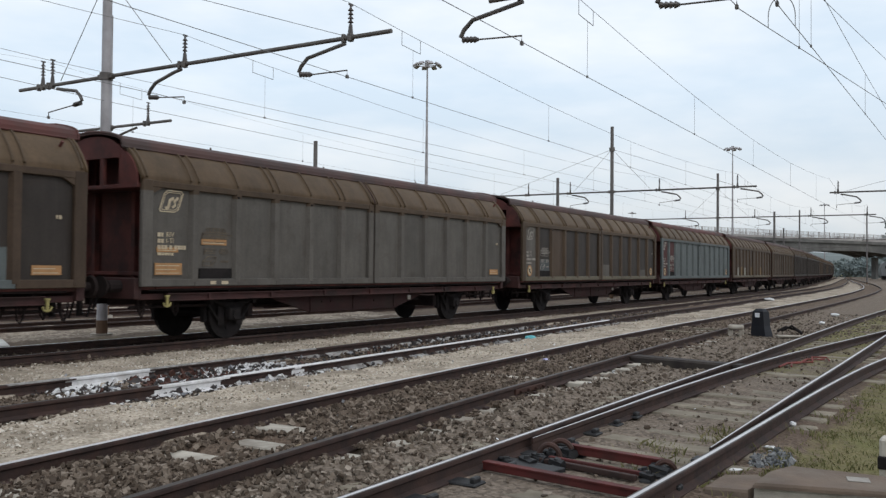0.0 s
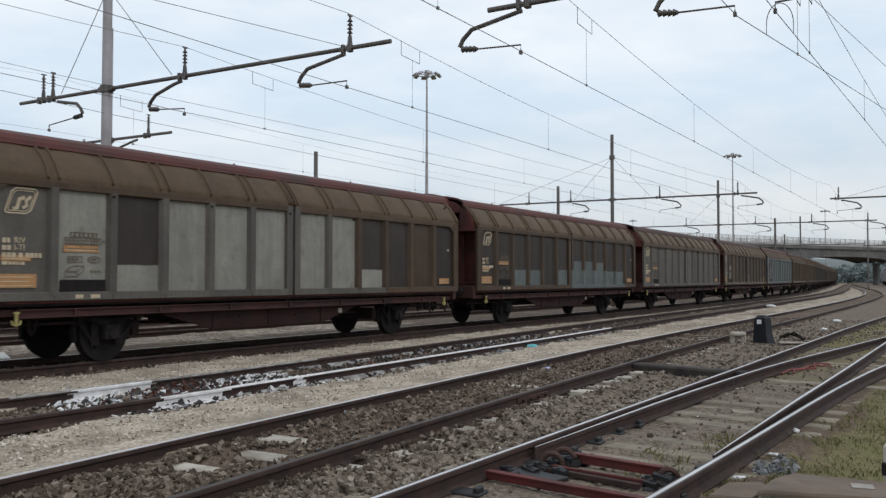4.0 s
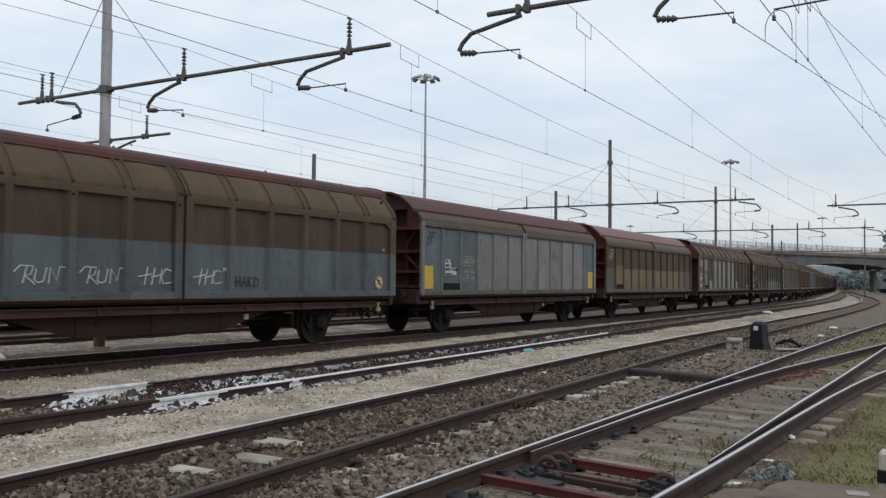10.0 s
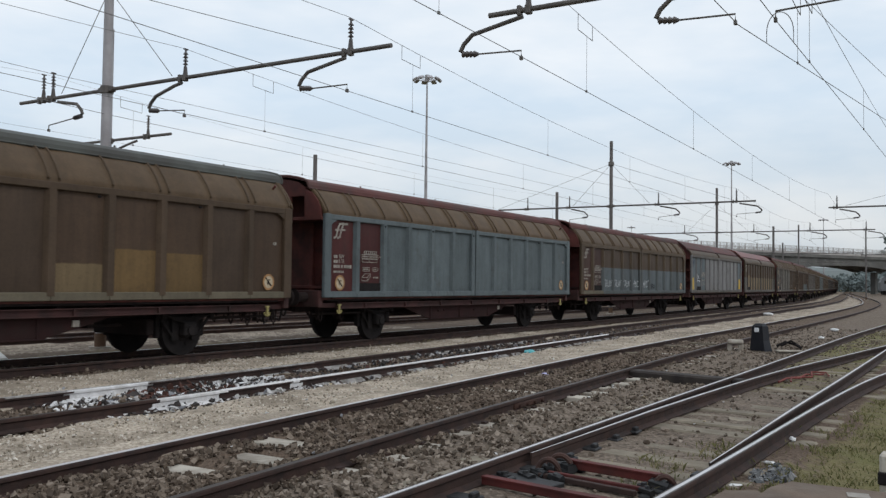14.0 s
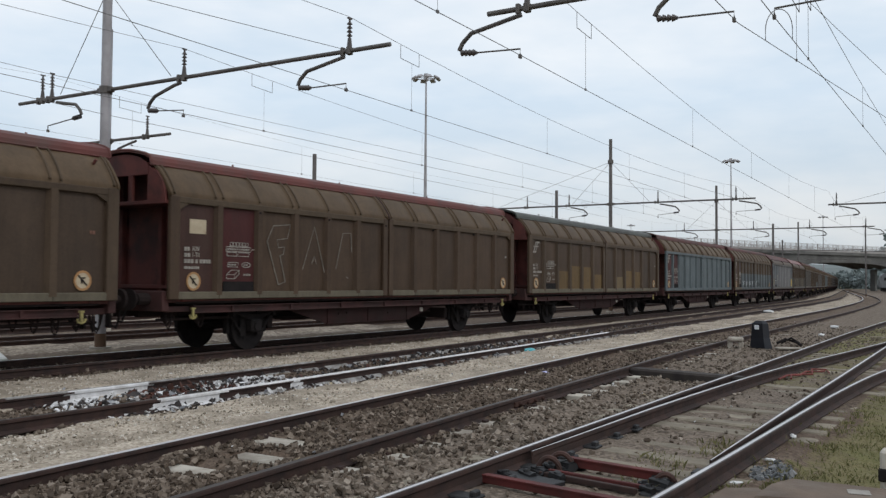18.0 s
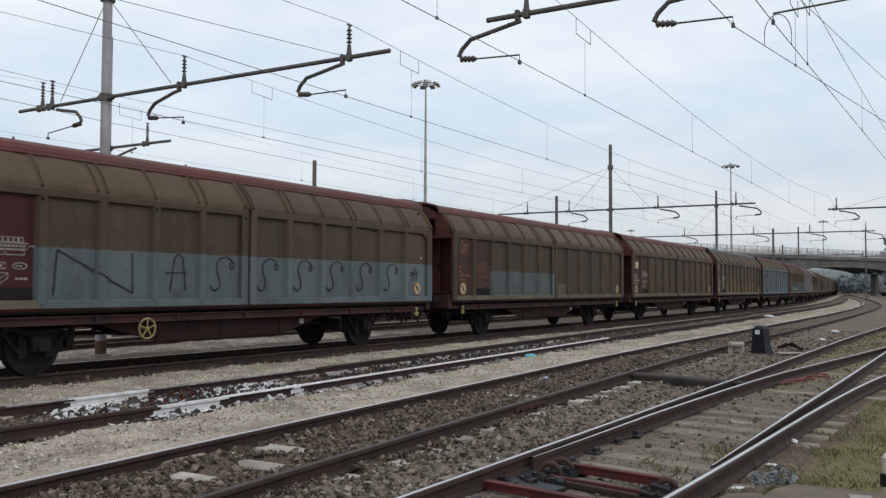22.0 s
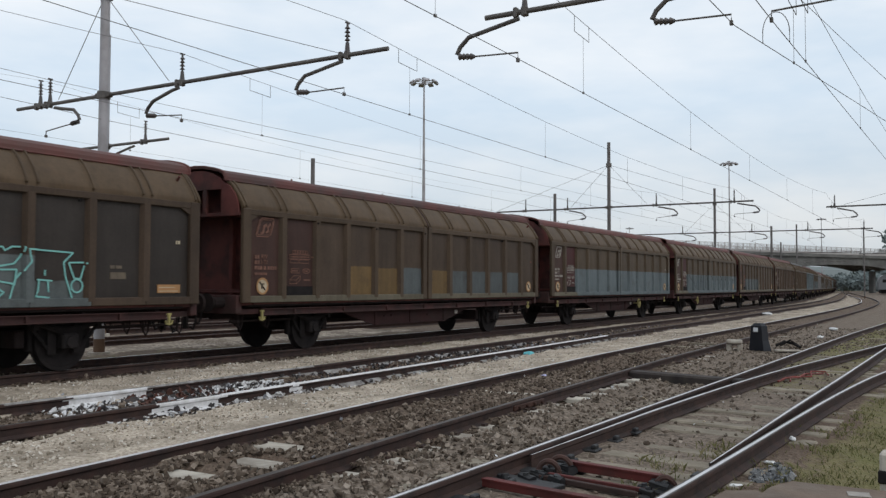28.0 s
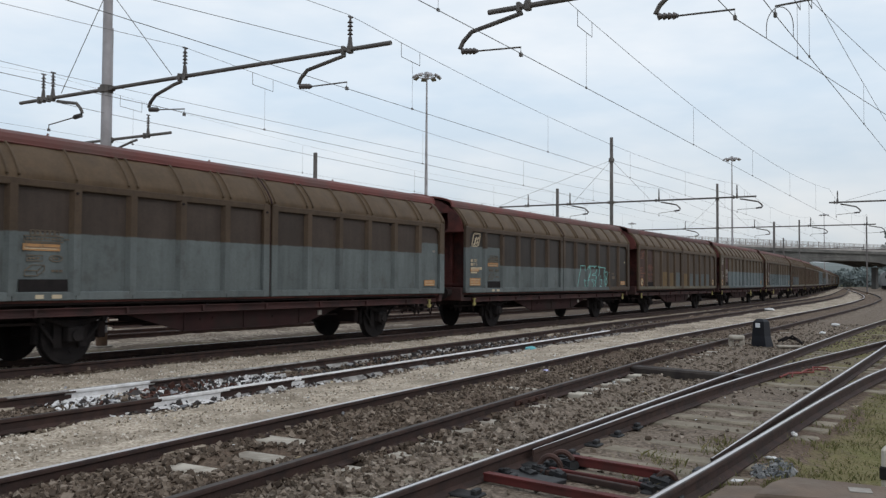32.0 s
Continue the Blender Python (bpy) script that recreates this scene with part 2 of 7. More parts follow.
# ---- geometry helpers ----
def box(bm, x0, x1, y0, y1, z0, z1, bev=0.0):
    vs = bmesh.ops.create_cube(bm, size=1.0)["verts"]
    for v in vs:
        v.co = Vector((x0 + (v.co.x + 0.5) * (x1 - x0), y0 + (v.co.y + 0.5) * (y1 - y0), z0 + (v.co.z + 0.5) * (z1 - z0)))
    if bev:
        es = list({e for v in vs for e in v.link_edges})
        bmesh.ops.bevel(bm, geom=es, offset=bev, segments=1, affect="EDGES")
    return vs


def rod(bm, a, b, r, seg=8, r2=None):
    a, b = Vector(a), Vector(b)
    d = b - a
    m = Matrix.Translation((a + b) / 2) @ d.to_track_quat("Z", "Y").to_matrix().to_4x4()
    bmesh.ops.create_cone(bm, cap_ends=True, segments=seg, radius1=r, radius2=r if r2 is None else r2, depth=d.length, matrix=m)


def tube(bm, pts, r, seg=6):
    """A round bar along points."""
    pts = [Vector(p) for p in pts]
    rings = []
    for i, p in enumerate(pts):
        d = (pts[min(i + 1, len(pts) - 1)] - pts[max(i - 1, 0)]).normalized()
        side = d.cross(Vector((0, 0, 1)))
        side = Vector((1, 0, 0)) if side.length < 1e-4 else side.normalized()
        up = side.cross(d)
        rings.append([bm.verts.new(p + (side * math.cos(2 * math.pi * k / seg) + up * math.sin(2 * math.pi * k / seg)) * r) for k in range(seg)])
    for a, b in zip(rings, rings[1:]):
        for k in range(seg):
            bm.faces.new((a[k], a[(k + 1) % seg], b[(k + 1) % seg], b[k]))
    bm.faces.new(rings[0][::-1])
    bm.faces.new(rings[-1])


def prism(bm, prof, x0, x1):
    """A closed (y, z) outline drawn out from x0 to x1."""
    a = [bm.verts.new((x0, y, z)) for y, z in prof]
    b = [bm.verts.new((x1, y, z)) for y, z in prof]
    k = len(prof)
    for i in range(k):
        bm.faces.new((a[i], a[(i + 1) % k], b[(i + 1) % k], b[i]))
    bm.faces.new(a[::-1])
    bm.faces.new(b)


def shell(bm, line, x0, x1, thick, steps=1):
    """A bent sheet: an open (y, z) line drawn out along x, with thickness towards the inside."""
    inner = []
    for i, (y, z) in enumerate(line):
        p, q = line[max(i - 1, 0)], line[min(i + 1, len(line) - 1)]
        dy, dz = q[0] - p[0], q[1] - p[1]
        k = math.hypot(dy, dz)
        inner.append((y - dz / k * thick, z + dy / k * thick))
    prism(bm, list(line) + inner[::-1], x0, x1)


def sheet(bm, rows, back):
    """A pressed sheet from rows of points, its rim turned back by a vector."""
    rows, back = [[Vector(p) for p in r] for r in rows], Vector(back)
    grid = [[bm.verts.new(p) for p in r] for r in rows]
    for a, b in zip(grid, grid[1:]):
        for i in range(len(a) - 1):
            bm.faces.new((a[i], a[i + 1], b[i + 1], b[i]))
    rim = grid[0][:-1] + [r[-1] for r in grid[:-1]] + grid[-1][:0:-1] + [r[0] for r in grid[:0:-1]]
    turned = [bm.verts.new(v.co + back) for v in rim]
    for i, v in enumerate(rim):
        k = (i + 1) % len(rim)
        bm.faces.new((rim[k], v, turned[i], turned[k]))
        bm.edges.get((v, rim[k])).smooth = False


def mesh_of(bm, name, material, smooth=False):
    bmesh.ops.recalc_face_normals(bm, faces=bm.faces)
    me = bpy.data.meshes.new(name)
    bm.to_mesh(me)
    bm.free()
    for m in material if isinstance(material, (list, tuple)) else [material]:
        me.materials.append(m)
    if smooth:
        for p in me.polygons:
            p.use_smooth = True
    return me


def part(name, bm, material, parent=None, label="", smooth=False):
    ob = new(name, mesh_of(bm, name, material, smooth))
    ob.parent = parent
    return tagged(ob, label)


def piece(name, me, parent, x=0.0, y=0.0, z=0.0, material=None, label="", rz=0.0):
    """Another object on a shared mesh, with its own paint where given."""
    ob = new(name, me)
    ob.parent = parent
    ob.matrix_basis = pose(x, y, z, 0, 0, rz)
    if material:
        ob.material_slots[0].link = "OBJECT"
        ob.material_slots[0].material = material
    return tagged(ob, label)


# ---- plan: the line of the tracks ----
BASE_Y = 13.98
_S = np.arange(-120.0, 760.0, 0.5)
_u = np.clip((_S - 24.7) / (141.4 - 24.7), 0, 1)
_H = 0.108 * _u * _u * (3 - 2 * _u) + 0.35 * np.clip((_S - 300) / 120, 0, 1) ** 2 + np.clip(_S - 420, 0, 280) / 400
_m = (_H[1:] + _H[:-1]) / 2
_X = np.concatenate([[0], np.cumsum(np.cos(_m) * 0.5)]) - 120.0
_Y = np.concatenate([[0], np.cumsum(np.sin(_m) * 0.5)]) + BASE_Y


def on_line(s, off):
    """A place in plan: s metres along the main line, off metres to its left; and the heading there."""
    h = np.interp(s, _S, _H)
    return np.interp(s, _S, _X) - np.sin(h) * off, np.interp(s, _S, _Y) + np.cos(h) * off, h


# the train's track lies nearer than the main line of the plan, by this share
K_TRAIN, TRAIN_OFF, EYE_Z = 0.905, 1.43, 1.449
LIFT = EYE_Z * (1 - K_TRAIN)


def on_train(s):
    """A place in plan on the train's track, and the heading there."""
    x, y, h = on_line(s, TRAIN_OFF)
    return x * K_TRAIN, y * K_TRAIN, h


TRAIN = on_train(_S)[:2]
OFF_C = ([-120, 9, 13, 17.5, 21, 24.5, 30, 60, 760], [-4.67, -4.67, -4.48, -4.29, -4.12, -3.93, -3.65, -2.97, -2.97])
OFF_B = ([-120, -10, 4, 7, 9.5, 13, 17.8, 24, 31.5, 42, 90, 250, 760], [-15, -9.75, -8.64, -8.43, -8.28, -8.11, -7.85, -7.68, -7.62, -7.5, -7.2, -2.97, -2.97])


def smooth_off(table):
    xs = np.arange(-120.0, 760.0, 0.5)
    ys = np.interp(xs, *table)
    k = np.hanning(13)
    return xs, np.convolve(np.pad(ys, 6, mode="edge"), k / k.sum(), "valid")


OFF_C, OFF_B = smooth_off(OFF_C), smooth_off(OFF_B)


def along(off, s):
    o = np.interp(s, *off) if isinstance(off, tuple) else np.full(len(s), off)
    return on_line(s, o)


STEPS = np.concatenate([np.arange(-60, 60, 0.75), np.arange(60, 160, 2.0), np.arange(160, 560, 5.0)])


def line_from(xs, ys, s):
    """A line in plan through given places, smoothed, with headings."""
    f = np.arange(xs[0], xs[-1], 0.25)
    y = np.interp(f, xs, ys)
    k = np.hanning(21)
    y = np.convolve(np.pad(y, 10, mode="reflect", reflect_type="odd"), k / k.sum(), "valid")
    yy = np.interp(s, f, y)
    return s, yy, np.arctan(np.gradient(yy, s))


# ---- ground: one sheet, with ballast, pale gravel and grass ----
GROUND_Z = -0.165
gx = np.concatenate([[-1500, -600, -250, -120], np.arange(-60, 2, 2.0), np.arange(2, 30, 0.14), np.arange(30, 70, 0.6), np.arange(70, 300, 4.0), [320, 380, 480, 650, 900, 1300, 2000, 3500]])
gy = np.concatenate([[-2500, -900, -300, -120, -60, -30, -16, -9, -6, -4], np.arange(-3, 14, 0.14), np.arange(14, 34, 0.5), [36, 40, 46, 55, 70, 100, 150, 250, 500, 1200, 3000]])


def fbm(x, y, sc, seed):
    return noise.fractal((Vector((x * sc + seed, y * sc - seed, seed * 0.37))), 0.8, 2.1, 4)


def gap_to(off, x, y):
    """Distance to the left of a line that lies at off from the main one (small angles)."""
    if off is TRAIN:
        return y - np.interp(x, *TRAIN)
    yy = np.interp(x, _X, _Y)
    o = np.interp(x, *off) if isinstance(off, tuple) else off
    return y - yy - o


# stretches of the polished track's sleepers that the stones leave free: x, from y to y
BARE = [(5.99, 4.44, 4.76), (6.71, 4.50, 4.64), (7.43, 4.55, 4.72), (8.15, 4.57, 4.74), (8.83, 4.62, 4.84), (5.22, 5.30, 5.85), (5.94, 5.24, 5.80), (6.66, 5.60, 6.16), (12.10, 6.15, 6.38)]
bare_rng = np.random.default_rng(17)
for k in np.arange(9.59, 30, 0.72):
    yk = float(np.interp(k, _X, _Y) + np.interp(k, *OFF_B))
    if bare_rng.random() < (1.0 if 11 < k < 16 else 0.7):
        BARE.append((float(k), yk - bare_rng.uniform(1.0, 1.2), yk - 0.79))
    if bare_rng.random() < 0.10:
        m = bare_rng.uniform(-0.2, 0.3)
        BARE.append((float(k), yk + m - 0.2, yk + m + 0.2))
BARE.sort()
bare_x = np.array([k[0] for k in BARE])


def is_bare(x, y, reach=0.16):
    k = int(np.searchsorted(bare_x, x))
    return any(abs(q - x) < reach and lo < y < hi for q, lo, hi in BARE[max(0, k - 3):k + 3])


def heaped(x, y, b):
    """The stones lie higher about the polished track, but not where a sleeper is bare."""
    if abs(b) > 1.4:
        return 0.0
    if 10.9 < x < 15.7 and -1.14 + 0.3 * fbm(x, y, 1.9, 5.0) < b < -0.76:
        return -0.055
    return -0.045 if is_bare(x, y, 0.22) else 0.042


def zones(x, y):
    """Height and shares of pale gravel and grass at a place."""
    wob = 0.22 * fbm(x, y, 0.55, 3.1) + 0.08 * fbm(x, y, 2.3, 8.0)
    b, c, t = gap_to(OFF_B, x, y), gap_to(OFF_C, x, y), gap_to(TRAIN, x, y)
    pale = 0.0
    if b > 0.9 + wob and c < -1.0 + wob:
        pale = 1.0
    if c > 0.72 + wob * 0.5 and t < -1.28 - 0.5 * wob:
        pale = 1.0
    if t > 2.6 + wob and (t % 9.0) > 2.2:
        pale = 0.5 + 0.5 * wob
    if x > 26:
        pale *= 0.60 + 0.8 * wob
    a = 1.62 - 0.022 * max(x - 7, 0) if x < 16 else 1.42 - 0.11 * (x - 16)
    grass = 0.0
    if y < a - 0.18 + wob * 0.9:
        grass = min(1.0, 0.45 + (a - y) * 0.35)
    if 1.75 + 2.5 * wob < t < 2.6:
        grass = 0.35
    if b < -1.0 and y > 2.0 and x > 22:
        grass = max(grass, 0.25 * max(0, wob * 4))
        pale = max(pale, 0.12 + 1.3 * wob)
    if x > 14 and 1.75 < y < 3.6:
        grass = max(grass, min(0.8, 0.25 + 0.05 * (x - 14) + 1.5 * wob))
    if y < -9 or y > 40 or x > 330:
        grass, pale = 0.9, 0.0
    z = GROUND_Z + 0.035 * fbm(x, y, 1.1, 1.7)
    if pale > 0.4:
        z += 0.045
    if abs(t) < 1.7:
        z -= 0.01
    z += heaped(x, y, b)
    if grass > 0.5 and y < 2:
        z -= 0.05 + 0.05 * fbm(x, y, 0.6, 9)
    return z, max(0.0, min(1.0, pale)), grass, 1.0 if b < -0.9 + wob and y > 1.9 else 0.0


verts, faces, shares = [], [], []
for y in gy:
    for x in gx:
        if -70 < x < 330 and -12 < y < 42:
            z, pa, gr, ds = zones(x, y)
        else:
            z, pa, gr, ds = GROUND_Z, 0.0, 0.9, 0.0
        verts.append((x, y, z))
        shares.append((pa, gr, ds, 1.0))
nx = len(gx)
for j in range(len(gy) - 1):
    for i in range(nx - 1):
        k = j * nx + i
        faces.append((k, k + 1, k + 1 + nx, k + nx))
me = bpy.data.meshes.new("ground")
me.from_pydata(verts, [], faces)
col = me.color_attributes.new("cover", "FLOAT_COLOR", "POINT")
col.data.foreach_set("color", np.array(shares, dtype=np.float32).ravel())
for p in me.polygons:
    p.use_smooth = True


def ground_material():
    m = bpy.data.materials.new("yard ground")
    m.use_nodes = True
    n, l = m.node_tree.nodes, m.node_tree.links
    b = n["Principled BSDF"]
    b.inputs["Roughness"].default_value, b.inputs["Specular IOR Level"].default_value = 0.95, 0.15
    geo = n.new("ShaderNodeNewGeometry")
    att = n.new("ShaderNodeAttribute")
    att.attribute_name = "cover"
    sep = n.new("ShaderNodeSeparateColor")
    l.new(att.outputs["Color"], sep.inputs[0])

    def tex(kind, sc, out=0):
        t = n.new(kind)
        t.inputs["Scale"].default_value = sc
        if kind == "ShaderNodeTexNoise":
            t.inputs["Detail"].default_value = 7.0
        l.new(geo.outputs["Position"], t.inputs["Vector"])
        return t.outputs[out]

    def two(fac, a, c):
        g = n.new("ShaderNodeMixRGB")
        l.new(fac, g.inputs[0])
        for i, v in ((1, a), (2, c)):
            if isinstance(v, tuple):
                g.inputs[i].default_value = (*v, 1)
            else:
                l.new(v, g.inputs[i])
        return g.outputs[0]

    def grains(sc, dark, light):
        t = n.new("ShaderNodeTexVoronoi")
        t.inputs["Scale"].default_value = sc
        l.new(geo.outputs["Position"], t.inputs["Vector"])
        s2 = n.new("ShaderNodeSeparateColor")
        l.new(t.outputs["Color"], s2.inputs[0])
        return two(s2.outputs[0], dark, light), t.outputs["Distance"]

    ball, bd = grains(24, (0.076, 0.054, 0.040), (0.205, 0.155, 0.118))
    ball = two(ramp(n, l, tex("ShaderNodeTexNoise", 0.9), 0.4, 0.66), ball, two(ramp(n, l, tex("ShaderNodeTexNoise", 30), 0.3, 0.7), (0.080, 0.054, 0.040), (0.150, 0.108, 0.080)))
    dust, _ = grains(30, (0.104, 0.081, 0.063), (0.236, 0.188, 0.149))
    ball = two(ramp(n, l, sep.outputs[2], 0.2, 0.8), ball, dust)
    pale, pd = grains(34, (0.300, 0.245, 0.187), (0.60, 0.515, 0.420))
    pale = two(ramp(n, l, tex("ShaderNodeTexNoise", 1.3), 0.42, 0.7), pale, (0.235, 0.195, 0.150))
    green = two(ramp(n, l, tex("ShaderNodeTexNoise", 1.6), 0.35, 0.65), (0.170, 0.160, 0.072), (0.225, 0.180, 0.108))
    green = two(ramp(n, l, tex("ShaderNodeTexNoise", 45), 0.3, 0.7), green, (0.125, 0.115, 0.045))
    jag = n.new("ShaderNodeMath")
    jag.operation = "MULTIPLY_ADD"
    jag.inputs[1].default_value = 0.9
    l.new(tex("ShaderNodeTexNoise", 12), jag.inputs[0])
    l.new(sep.outputs[0], jag.inputs[2])
    c = two(ramp(n, l, jag.outputs[0], 0.85, 1.05), ball, pale)
    jag2 = n.new("ShaderNodeMath")
    jag2.operation = "MULTIPLY_ADD"
    jag2.inputs[1].default_value = 1.0
    l.new(tex("ShaderNodeTexNoise", 7), jag2.inputs[0])
    l.new(sep.outputs[1], jag2.inputs[2])
    c = two(ramp(n, l, jag2.outputs[0], 0.8, 1.15), c, green)
    l.new(c, b.inputs["Base Color"])
    bp = n.new("ShaderNodeBump")
    bp.inputs["Strength"].default_value, bp.inputs["Distance"].default_value = 0.8, 0.03
    l.new(bd, bp.inputs["Height"])
    l.new(bp.outputs[0], b.inputs["Normal"])
    return m


me.materials.append(ground_material())
tagged(new("ground", me), "yard ground of brown ballast, pale gravel and thin grass", "ground", kind="structure")

# ---- tracks ----
HEAD = [(-0.036, -0.012), (-0.031, 0.0), (0.031, 0.0), (0.036, -0.012)]
RAIL = [(-0.036, -0.012), (-0.036, -0.035), (-0.010, -0.052), (-0.009, -0.115), (-0.070, -0.140), (-0.070, -0.152), (0.070, -0.152), (0.070, -0.140), (0.009, -0.115), (0.010, -0.052), (0.036, -0.035), (0.036, -0.012)]


def rail(parent, xs, ys, hs, side, shiny, name="rail", label="", tip=0.0, worn=0.016):
    """A rolled rail along a line: rusty web and foot, worn running surface."""
    bm = bmesh.new()
    prof = RAIL + [HEAD[2], (worn, 0.001), (-worn, 0.001), HEAD[1]]
    rows = []
    for x, y, h in zip(xs, ys, hs):
        # a blade starts as a thin low tongue and grows to the full section
        k = min(1.0, 0.25 + (x - xs[0]) / tip) if tip else 1.0
        rows.append([bm.verts.new((x - math.sin(h) * (side + u * k), y + math.cos(h) * (side + u * k), z - 0.03 * (1 - k))) for u, z in prof])
    k = len(prof)
    for a, b in zip(rows, rows[1:]):
        for i in range(k):
            f = bm.faces.new((a[i], a[(i + 1) % k], b[(i + 1) % k], b[i]))
            f.material_index = 1 if i == k - 3 else 2 if i in (k - 4, k - 2) else 0
    bm.faces.new(rows[0])
    bm.faces.new(rows[-1])
    return part(name, bm, [RUST_RAIL, RAIL_TOP if shiny else RAIL_DULL, RAIL_DULL], parent, label)


def sleeper_mesh(half, wide, material, name="sleeper", high=0.14):
    bm = bmesh.new()
    box(bm, -wide / 2, wide / 2, -half, half, -0.155 - high, -0.152, 0.015)
    for s in (-0.7525, 0.7525):
        for e in (-0.11, 0.11):
            old = set(bm.faces)
            box(bm, -0.04, 0.04, s + e - 0.025, s + e + 0.025, -0.152, -0.125)
            for f in set(bm.faces) - old:
                f.material_index = 1
    return mesh_of(bm, name, [material, RUST_RAIL])


SLEEPER_C = sleeper_mesh(1.2, 0.26, CONCRETE)
SLEEPER_W = sleeper_mesh(1.3, 0.25, WOOD)

def track(label, xs, ys, hs, shiny, sleeper, first, last, step=0.62, drop=0.0):
    """Two rails on sleepers; shiny names the rails (right, left) with a polished head."""
    t = tagged(new("railway_track"), label, "railway track", "yard tracks")
    for s, sh in zip((-0.7525, 0.7525), shiny):
        rail(t, xs, ys, hs, s, sh, worn=0.030)
    if sleeper:
        for x in np.arange(first, last, step):
            k = x + random.uniform(-0.03, 0.03)
            piece("sleeper", sleeper, t, k, float(np.interp(k, xs, ys)), random.uniform(-0.03, -0.012) - drop, rz=math.degrees(float(np.interp(k, xs, hs))) + random.uniform(-1, 1))
    return t


track("running track with dull rusty rails under the goods train", *on_train(STEPS), (False, True), SLEEPER_C, 5.0, 60.0, drop=0.03)
track("siding with dull rails half buried in pale gravel", *along(OFF_C, STEPS), (False, False), SLEEPER_W, 4.0, 40.0, drop=0.05)
track("track with polished rails on concrete sleepers in brown ballast", *along(OFF_B, STEPS), (False, True), SLEEPER_C, 2.39, 45.0, step=0.72, drop=-0.028)
for o in (5.9, 10.6, 15.0):
    track("rusty track behind the goods train", *along(o, STEPS), (False, False), None, 0, 0)

# the switch in the foreground: straight branch and branch bending away
XA = np.concatenate([np.arange(-20, 60, 0.5), np.arange(60, 140, 3.0)])
straight = line_from([-20, 5, 15, 23, 29, 36, 60, 100, 140], [2.80, 2.69, 2.62, 2.60, 2.58, 2.45, 1.9, 1.6, 1.9], XA)
bending = line_from([-20, 5, 6.5, 9, 11, 13.4, 16, 20.3, 24.7, 40, 60, 100, 140], [2.80, 2.69, 2.60, 2.52, 2.46, 2.36, 2.2, 1.72, 1.26, -0.4, -2.6, -7.0, -11.4], XA)
sw = tagged(new("railway_switch"), "railway switch with polished rails on grey timber sleepers", "railway switch")


def cut(line, lo, hi):
    k = (line[0] >= lo) & (line[0] <= hi)
    return line[0][k], line[1][k], line[2][k]


rail(sw, *straight, 0.7525, True)
rail(sw, *bending, -0.7525, True)
rail(sw, *cut(bending, 6.6, 200), 0.7525, True, "switch_blade", "narrow switch blade tongue", 4.0)
rail(sw, *cut(straight, 7.4, 200), -0.7525, True, "switch_blade", "narrow switch blade tongue", 5.0)
for x in np.arange(-3.25, 46.0, 0.60):
    y0 = float(np.interp(x, straight[0], straight[1])) + 1.25
    y1 = float(np.interp(x, bending[0], bending[1])) - 0.98
    mid = (y0 + y1) / 2
    bm = bmesh.new()
    wv = random.uniform(0.12, 0.15)
    box(bm, -wv, wv, y1 - mid - random.uniform(0, 0.2), y0 - mid + random.uniform(0, 0.15), -0.30, -0.158, 0.02)
    o = part("sleeper", bm, OAK, sw)
    o.matrix_basis = pose(x, mid, (0.004 if x < 8.6 else random.choice((-0.03, -0.012, 0.0, 0.008))) + random.uniform(-0.006, 0.004) - (0.01 if x > 13 else 0), 0, random.uniform(-2, 2), -8.0 + random.uniform(-0.8, 0.8))


# ---- goods wagons ----
PAINTS = {}
TONES = {"umber": (0.091, 0.063, 0.040), "ash": (0.124, 0.140, 0.140), "brown": (0.074, 0.049, 0.033), "dark": (0.047, 0.038, 0.033), "rust": (0.082, 0.051, 0.032), "blue": (0.124, 0.149, 0.158), "cocoa": (0.060, 0.043, 0.034), "dusk": (0.106, 0.124, 0.133), "slate": (0.100, 0.112, 0.115), "grey": (0.115, 0.103, 0.091), "pale": (0.270, 0.260, 0.228), "beige": (0.180, 0.128, 0.070), "ochre": (0.163, 0.102, 0.043), "red": (0.074, 0.019, 0.018), "steel": (0.225, 0.219, 0.219), "sky": (0.126, 0.153, 0.167), "tan": (0.084, 0.056, 0.036), "sand": (0.140, 0.119, 0.084), "plum": (0.065, 0.032, 0.025)}


def wall_paint(top, low=None, split=0.0):
    key = (top, low, split)
    if key not in PAINTS:
        PAINTS[key] = paint(f"{top} wagon paint" + (f" over {low}" if low else ""), TONES[top], TONES[low] if low else None, split)
    return PAINTS[key]


def profile(kind):
    """Half outlines of a wagon: shoulder and roof, (distance from the middle, height)."""
    if kind == "A":
        return [(1.43, 3.16), (1.40, 3.26), (1.27, 3.47), (1.09, 3.69), (0.90, 3.85)], [(0.985, 3.815), (0.975, 3.90), (0.93, 3.985), (0.80, 4.045), (0.60, 4.095), (0.32, 4.145), (0.0, 4.165)]
    return [(1.42, 3.24), (1.40, 3.34), (1.28, 3.50), (1.13, 3.56)], [(1.16, 3.545), (1.10, 3.66), (0.93, 3.82), (0.70, 4.00), (0.36, 4.12), (0.0, 4.16)]


def both(half):
    return [(-d, z) for d, z in half] + [(d, z) for d, z in half[-2::-1]]


SHARED = {}
# wheel radius, and the height of the axle in a wagon's own space
WHEEL = 0.49
AXLE_Z = (WHEEL - LIFT) / K_TRAIN


